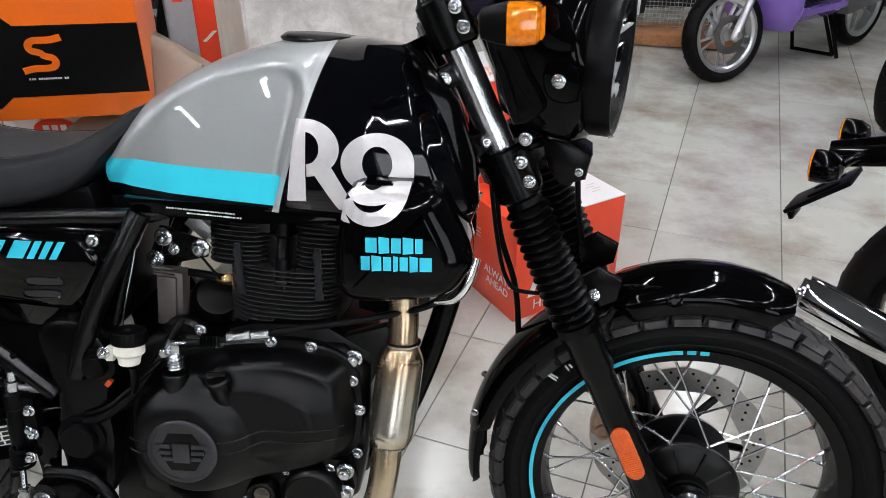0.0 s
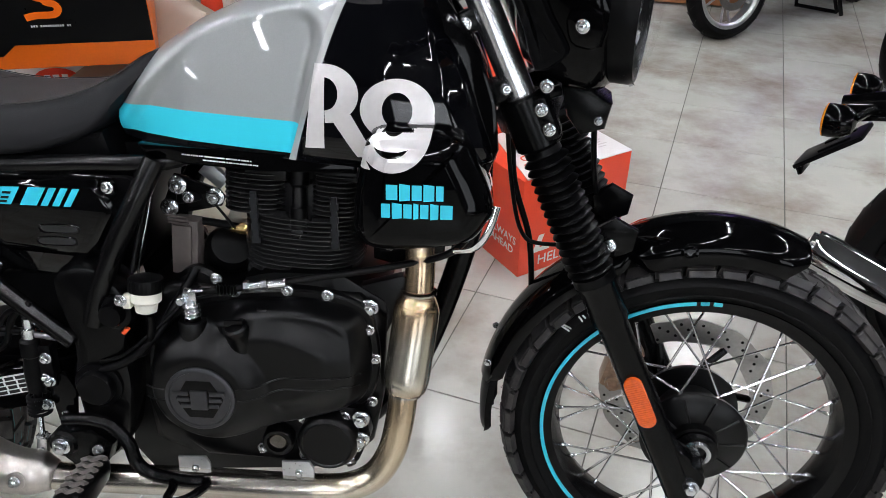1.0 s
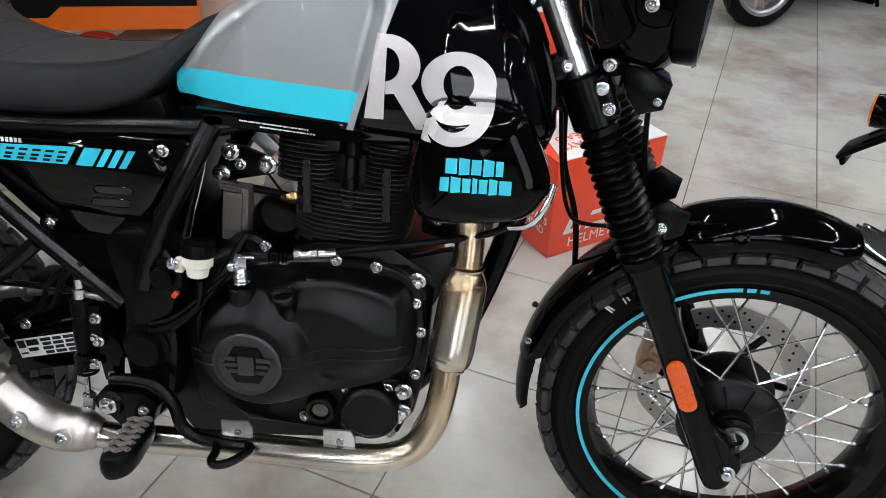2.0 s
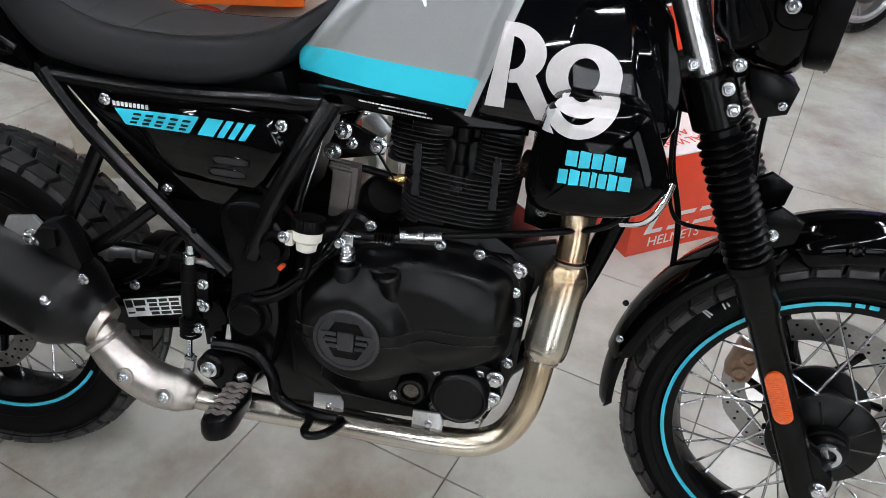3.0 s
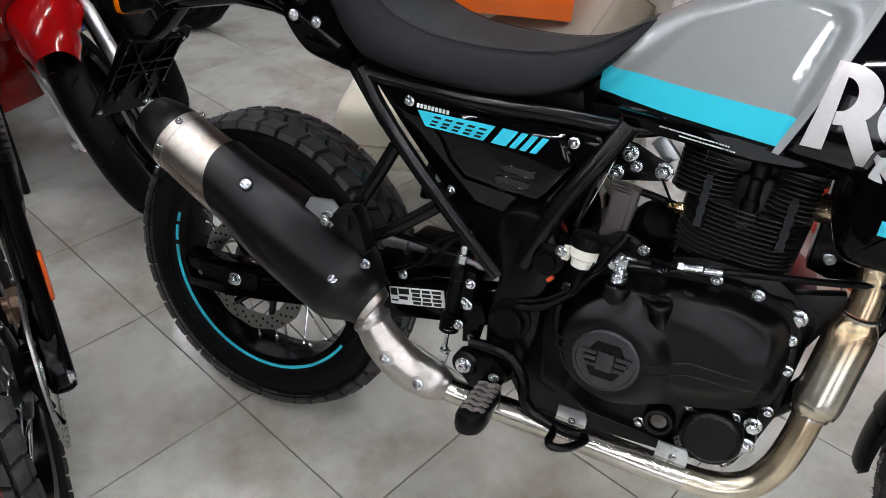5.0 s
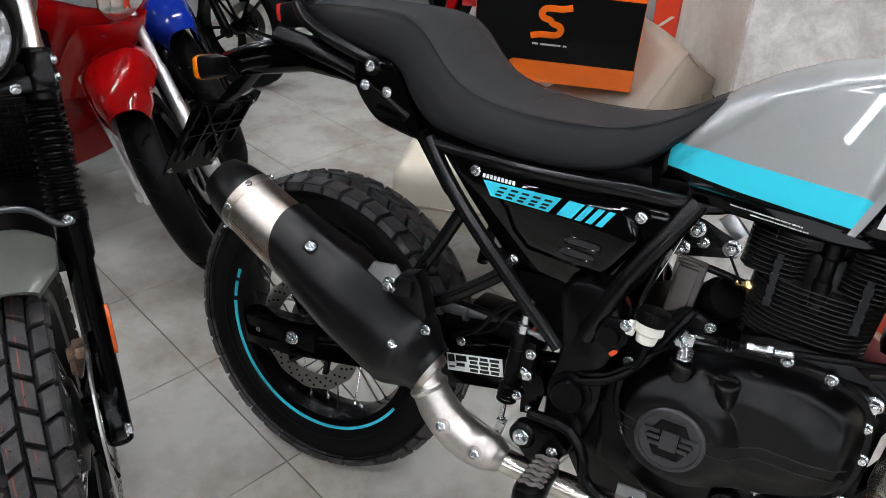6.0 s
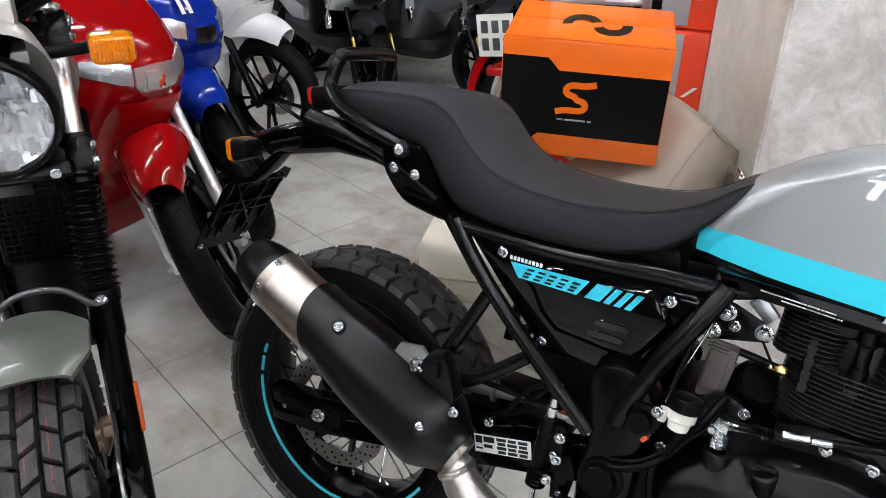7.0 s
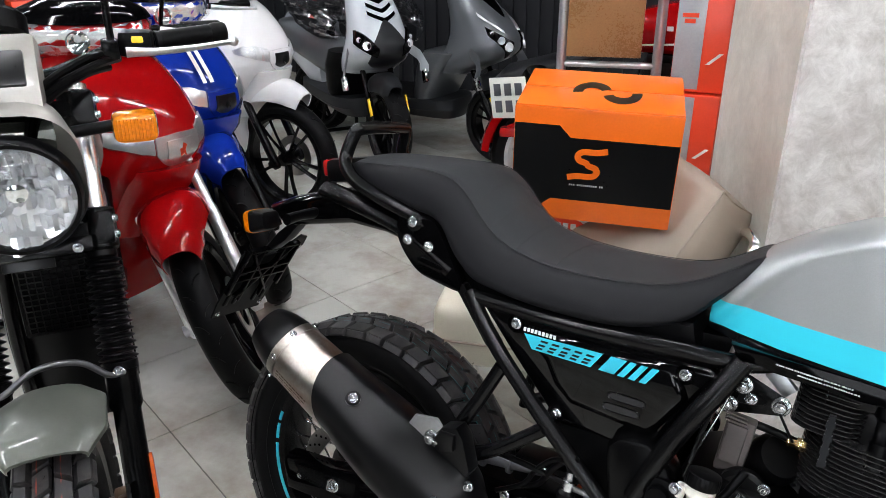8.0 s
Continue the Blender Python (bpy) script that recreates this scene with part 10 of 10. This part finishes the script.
def old_red_bike():
    root = empty("motorcycle", Matrix.Translation((0.17, 2.35, 0)) @ Matrix.Rotation(radians(12), 4, "Z"), "dark red cruiser motorcycle with a pale pinstripe behind the boxes", "motorcycle")
    bm = bmesh.new()
    loft(bm, [[(x, w * math.copysign(abs(math.cos(a)) ** 0.8, math.cos(a)), z + h * math.sin(a)) for a in (2 * math.pi * k / 28 for k in range(28))] for x, w, z, h in ((-0.40, 0.05, 0.88, 0.03), (-0.30, 0.11, 0.90, 0.08), (-0.10, 0.15, 0.92, 0.11), (0.08, 0.15, 0.94, 0.12), (0.20, 0.09, 0.96, 0.08), (0.24, 0.04, 0.96, 0.04))])
    tank = part("fuel_tank", bm, M_RED, root, "dark red teardrop tank")
    bm = bmesh.new()
    tube(bm, [(-0.32, -0.115, 0.86), (-0.10, -0.158, 0.875), (0.10, -0.155, 0.90), (0.20, -0.10, 0.93)], 0.004, 8)
    part("pinstripe", bm, M_CREAM, tank, "cream pinstripe")
    bm = bmesh.new()
    for k, w in enumerate((0.03, 0.025, 0.02, 0.03)):
        block(bm, (-0.16 + 0.04 * k, -0.153 - 0.003 * k, 0.935), (w, 0.004, 0.018), Matrix.Rotation(radians(-6), 3, "Z"))
    part("tank_bar", bm, M_WHITE_VINYL, tank, "pale bars")
    bm = bmesh.new()
    loft(bm, [[(x, w * math.cos(a), z + h * math.sin(a)) for a in (2 * math.pi * k / 20 for k in range(20))] for x, w, z, h in ((-0.86, 0.07, 0.66, 0.02), (-0.80, 0.13, 0.69, 0.05), (-0.62, 0.15, 0.73, 0.06), (-0.45, 0.13, 0.80, 0.05), (-0.36, 0.07, 0.83, 0.03))])
    part("seat", bm, M_SEAT, root, "black seat")
    bm = bmesh.new()
    rings = []
    for k in range(17):
        a = radians(175 - 130 * k / 16)
        c = Vector((math.cos(a), 0, math.sin(a)))
        sec = [(0.08, -0.04), (0.075, -0.005), (0.04, 0.006), (0, 0.008), (-0.04, 0.006), (-0.075, -0.005), (-0.08, -0.04), (-0.07, -0.01), (0, 0.002), (0.07, -0.01)]
        rings.append([Vector((-0.55, y, 0.32)) + c * (0.36 + h) for y, h in sec])
    loft(bm, rings)
    part("rear_mudguard", bm, M_RED, root, "dark red mudguard")
    alloy_wheel(root, (-0.55, 0, 0.32), 0.32, 0.12, M_ALU, 8, False, "bright rear wheel")
    alloy_wheel(root, (0.62, 0, 0.32), 0.32, 0.10, M_ALU, 8, False, "bright front wheel")
    bm = bmesh.new()
    prism(bm, [(-0.25, 0.22), (0.20, 0.22), (0.26, 0.55), (0.20, 0.80), (-0.20, 0.80), (-0.30, 0.45)], -0.13, 0.13, 0.02)
    for s in (-1, 1):
        tube(bm, [(-0.55, s * 0.10, 0.32), (-0.2, s * 0.10, 0.36)], 0.018, 10, 1)
        tube(bm, [(0.62, s * 0.09, 0.32), (0.30, s * 0.09, 1.02)], 0.020, 10, 1)
    part("engine_and_fork", bm, M_CASE, root, "dark engine and fork")
    bm = bmesh.new()
    lathe(bm, [(0.02, -0.05), (0.05, -0.03), (0.055, 0.0), (0.055, 0.03), (0.03, 0.045)], (-0.64, -0.20, 0.72), (-0.3, -1, 0.1), 24)
    for k in range(6):
        ring_lathe(bm, [(0.050, -0.02 + 0.009 * k), (0.058, -0.018 + 0.009 * k), (0.050, -0.014 + 0.009 * k)], (-0.64, -0.20, 0.72), (-0.3, -1, 0.1), 24)
    part("ribbed_knob", bm, M_GLOSS, root, "ribbed black knob")
    bm = bmesh.new()
    block(bm, (-0.74, -0.30, 0.655), (0.17, 0.008, 0.17), Matrix.Rotation(radians(-18), 3, "Z") @ Matrix.Rotation(radians(-8), 3, "Y"), 0.003)
    plate = part("number_plate", bm, M_PLATE, root, "pale enamel number plate")
    tt = Matrix.Translation((-0.74, -0.305, 0.655)) @ (Matrix.Rotation(radians(-18), 3, "Z") @ Matrix.Rotation(radians(-8), 3, "Y")).to_4x4()
    for r, zs in enumerate((0.035, -0.035)):
        for k in range(3):
            bm = bmesh.new()
            block(bm, tt @ Vector((-0.05 + 0.05 * k, 0, zs)), (0.032, 0.004, 0.050), tt.to_3x3(), 0.001)
            part("plate_bar", bm, M_DARKGREY, plate, "plain dark bar")
    bm = bmesh.new()
    block(bm, (-0.74, -0.26, 0.50), (0.08, 0.05, 0.04), None, 0.01)
    tube(bm, [(-0.74, -0.27, 0.52), (-0.62, -0.1, 0.55), (-0.5, -0.05, 0.6)], 0.012, 8)
    part("plate_holder", bm, M_REDLENS, root, "red lamp and holder")
    return root


old_red_bike()


def garment_rack():
    root = empty("garment_rack", Matrix.Translation((2.25, 3.90, 0)) @ Matrix.Rotation(radians(-14), 4, "Z"), "wire mesh rack on a wooden base with black jackets", "rack")
    bm = bmesh.new()
    block(bm, (0.25, 0, 0.045), (0.95, 0.34, 0.07), None, 0.006)
    part("base", bm, M_WOOD, root, "stained wooden base")
    bm = bmesh.new()
    for k in range(38):
        block(bm, (-0.2 + 0.0245 * k, 0.02, 0.75), (0.003, 0.003, 1.35))
    for k in range(56):
        block(bm, (0.25, 0.0235, 0.09 + 0.0245 * k), (0.92, 0.003, 0.003))
    part("wire_panel", bm, M_MESH, root, "grey wire mesh panel")
    for x, z, w in ((-0.12, 0.80, 0.22), (0.03, 0.74, 0.20), (0.16, 0.86, 0.20)):
        bm = bmesh.new()
        rings = []
        for k in range(10):
            f = k / 9
            ww = w * (0.5 + 0.12 * math.sin(f * 5))
            rings.append([(x + ww * math.cos(a) * (1 + 0.10 * math.sin(5 * a + f * 4)), -0.10 + 0.05 * math.sin(a) * (1 + 0.3 * math.sin(4 * a)), z - 0.55 + 1.1 * f) for a in (2 * math.pi * j / 26 for j in range(26))])
        loft(bm, rings)
        j = part("jacket", bm, M_CLOTH, root, "hanging black riding jacket", sharp=70)
        bm = bmesh.new()
        block(bm, (x + w * 0.34, -0.155, z - 0.40), (0.018, 0.006, 0.30), None, 0.002)
        part("pale_stripe", bm, M_WHITE_VINYL, j, "pale reflective stripe")
    return root


garment_rack()


def shelf():
    root = empty("shelf_unit", Matrix.Translation((-4.3, 1.5, 0)) @ Matrix.Rotation(radians(75), 4, "Z"), "dark shelf unit with boxed goods", "shelf")
    for s in (-1, 1):
        bm = bmesh.new()
        block(bm, (s * 1.2, 0, 0.9), (0.04, 0.45, 1.8), None, 0.003)
        part("side_panel", bm, M_DARKWALL, root, "dark side panel")
    for z in (0.1, 0.65, 1.2, 1.78):
        bm = bmesh.new()
        block(bm, (0, 0, z), (2.36, 0.45, 0.03), None, 0.003)
        part("board", bm, M_PAINTWALL, root, "pale shelf board")
    bm = bmesh.new()
    block(bm, (0, 0.23, 0.9), (2.36, 0.02, 1.8))
    part("back_panel", bm, M_DARKWALL, root, "dark back panel")
    return root


shelf()
rng_shelf = random.Random(11)
base_shelf = Matrix.Translation((-4.3, 1.5, 0)) @ Matrix.Rotation(radians(75), 4, "Z")
for z in (0.667, 1.217):
    x = -1.1
    while x < 0.85:
        w = rng_shelf.uniform(0.24, 0.38)
        h = rng_shelf.uniform(0.20, 0.34)
        mat = rng_shelf.choice([M_REDCARD, M_BLACKCARD, M_WHITECARD, M_BLACKCARD])
        carton("carton", base_shelf @ Matrix.Translation((x, -0.19, z)), (w, 0.34, h), [mat], "plain boxed goods on the shelf", "cartons on the shelf")
        x += w + rng_shelf.uniform(0.01, 0.05)

# ---- floor tiles, laid askew to the machine ----
TILE = 0.4053
bm = bmesh.new()
block(bm, (0, 0, -0.002), (TILE - 0.003, TILE - 0.003, 0.004))
bmesh.ops.bevel(bm, geom=[e for e in bm.edges if e.verts[0].co.z > -0.001 and e.verts[1].co.z > -0.001], offset=0.0008, segments=1, affect="EDGES")
tile_me = shared(bm, M_TILE, "tile")
turn = Matrix.Rotation(radians(-21.67), 4, "Z")
near, rest = [], []
for i in range(-24, 26):
    for j in range(-26, 26):
        c = Vector((-0.0457, -0.0987, 0)) + turn @ Vector(((i + 0.5) * TILE, (j + 0.5) * TILE, 0))
        if X0 - 0.05 < c.x < X1 + 0.05 and Y0 - 0.05 < c.y < Y1 + 0.05:
            inside = -3.0 < c.x < 3.6 and -0.9 < c.y < 3.7
            (near if inside else rest).append(c)
for c in sorted(near, key=lambda c: (c - Vector((0.7, 0.7, 0))).length)[:290]:
    piece("tile", tile_me, FLOOR, Matrix.Translation(c) @ turn)
verts, faces = [], []
for c in rest + sorted(near, key=lambda c: (c - Vector((0.7, 0.7, 0))).length)[290:]:
    h = (TILE - 0.003) / 2
    n = len(verts)
    verts += [c + turn @ Vector((sx * h, sy * h, z)) for z in (-0.004, 0.0) for sx, sy in ((-1, -1), (1, -1), (1, 1), (-1, 1))]
    faces += [(n + 4, n + 5, n + 6, n + 7)] + [(n + k, n + (k + 1) % 4, n + 4 + (k + 1) % 4, n + 4 + k) for k in range(4)]
me = bpy.data.meshes.new("far_tile")
me.from_pydata(verts, [], faces)
me.materials.append(M_TILE)
far = new("far_tile", me)
far.parent = FLOOR
far["kind"] = "stuff"
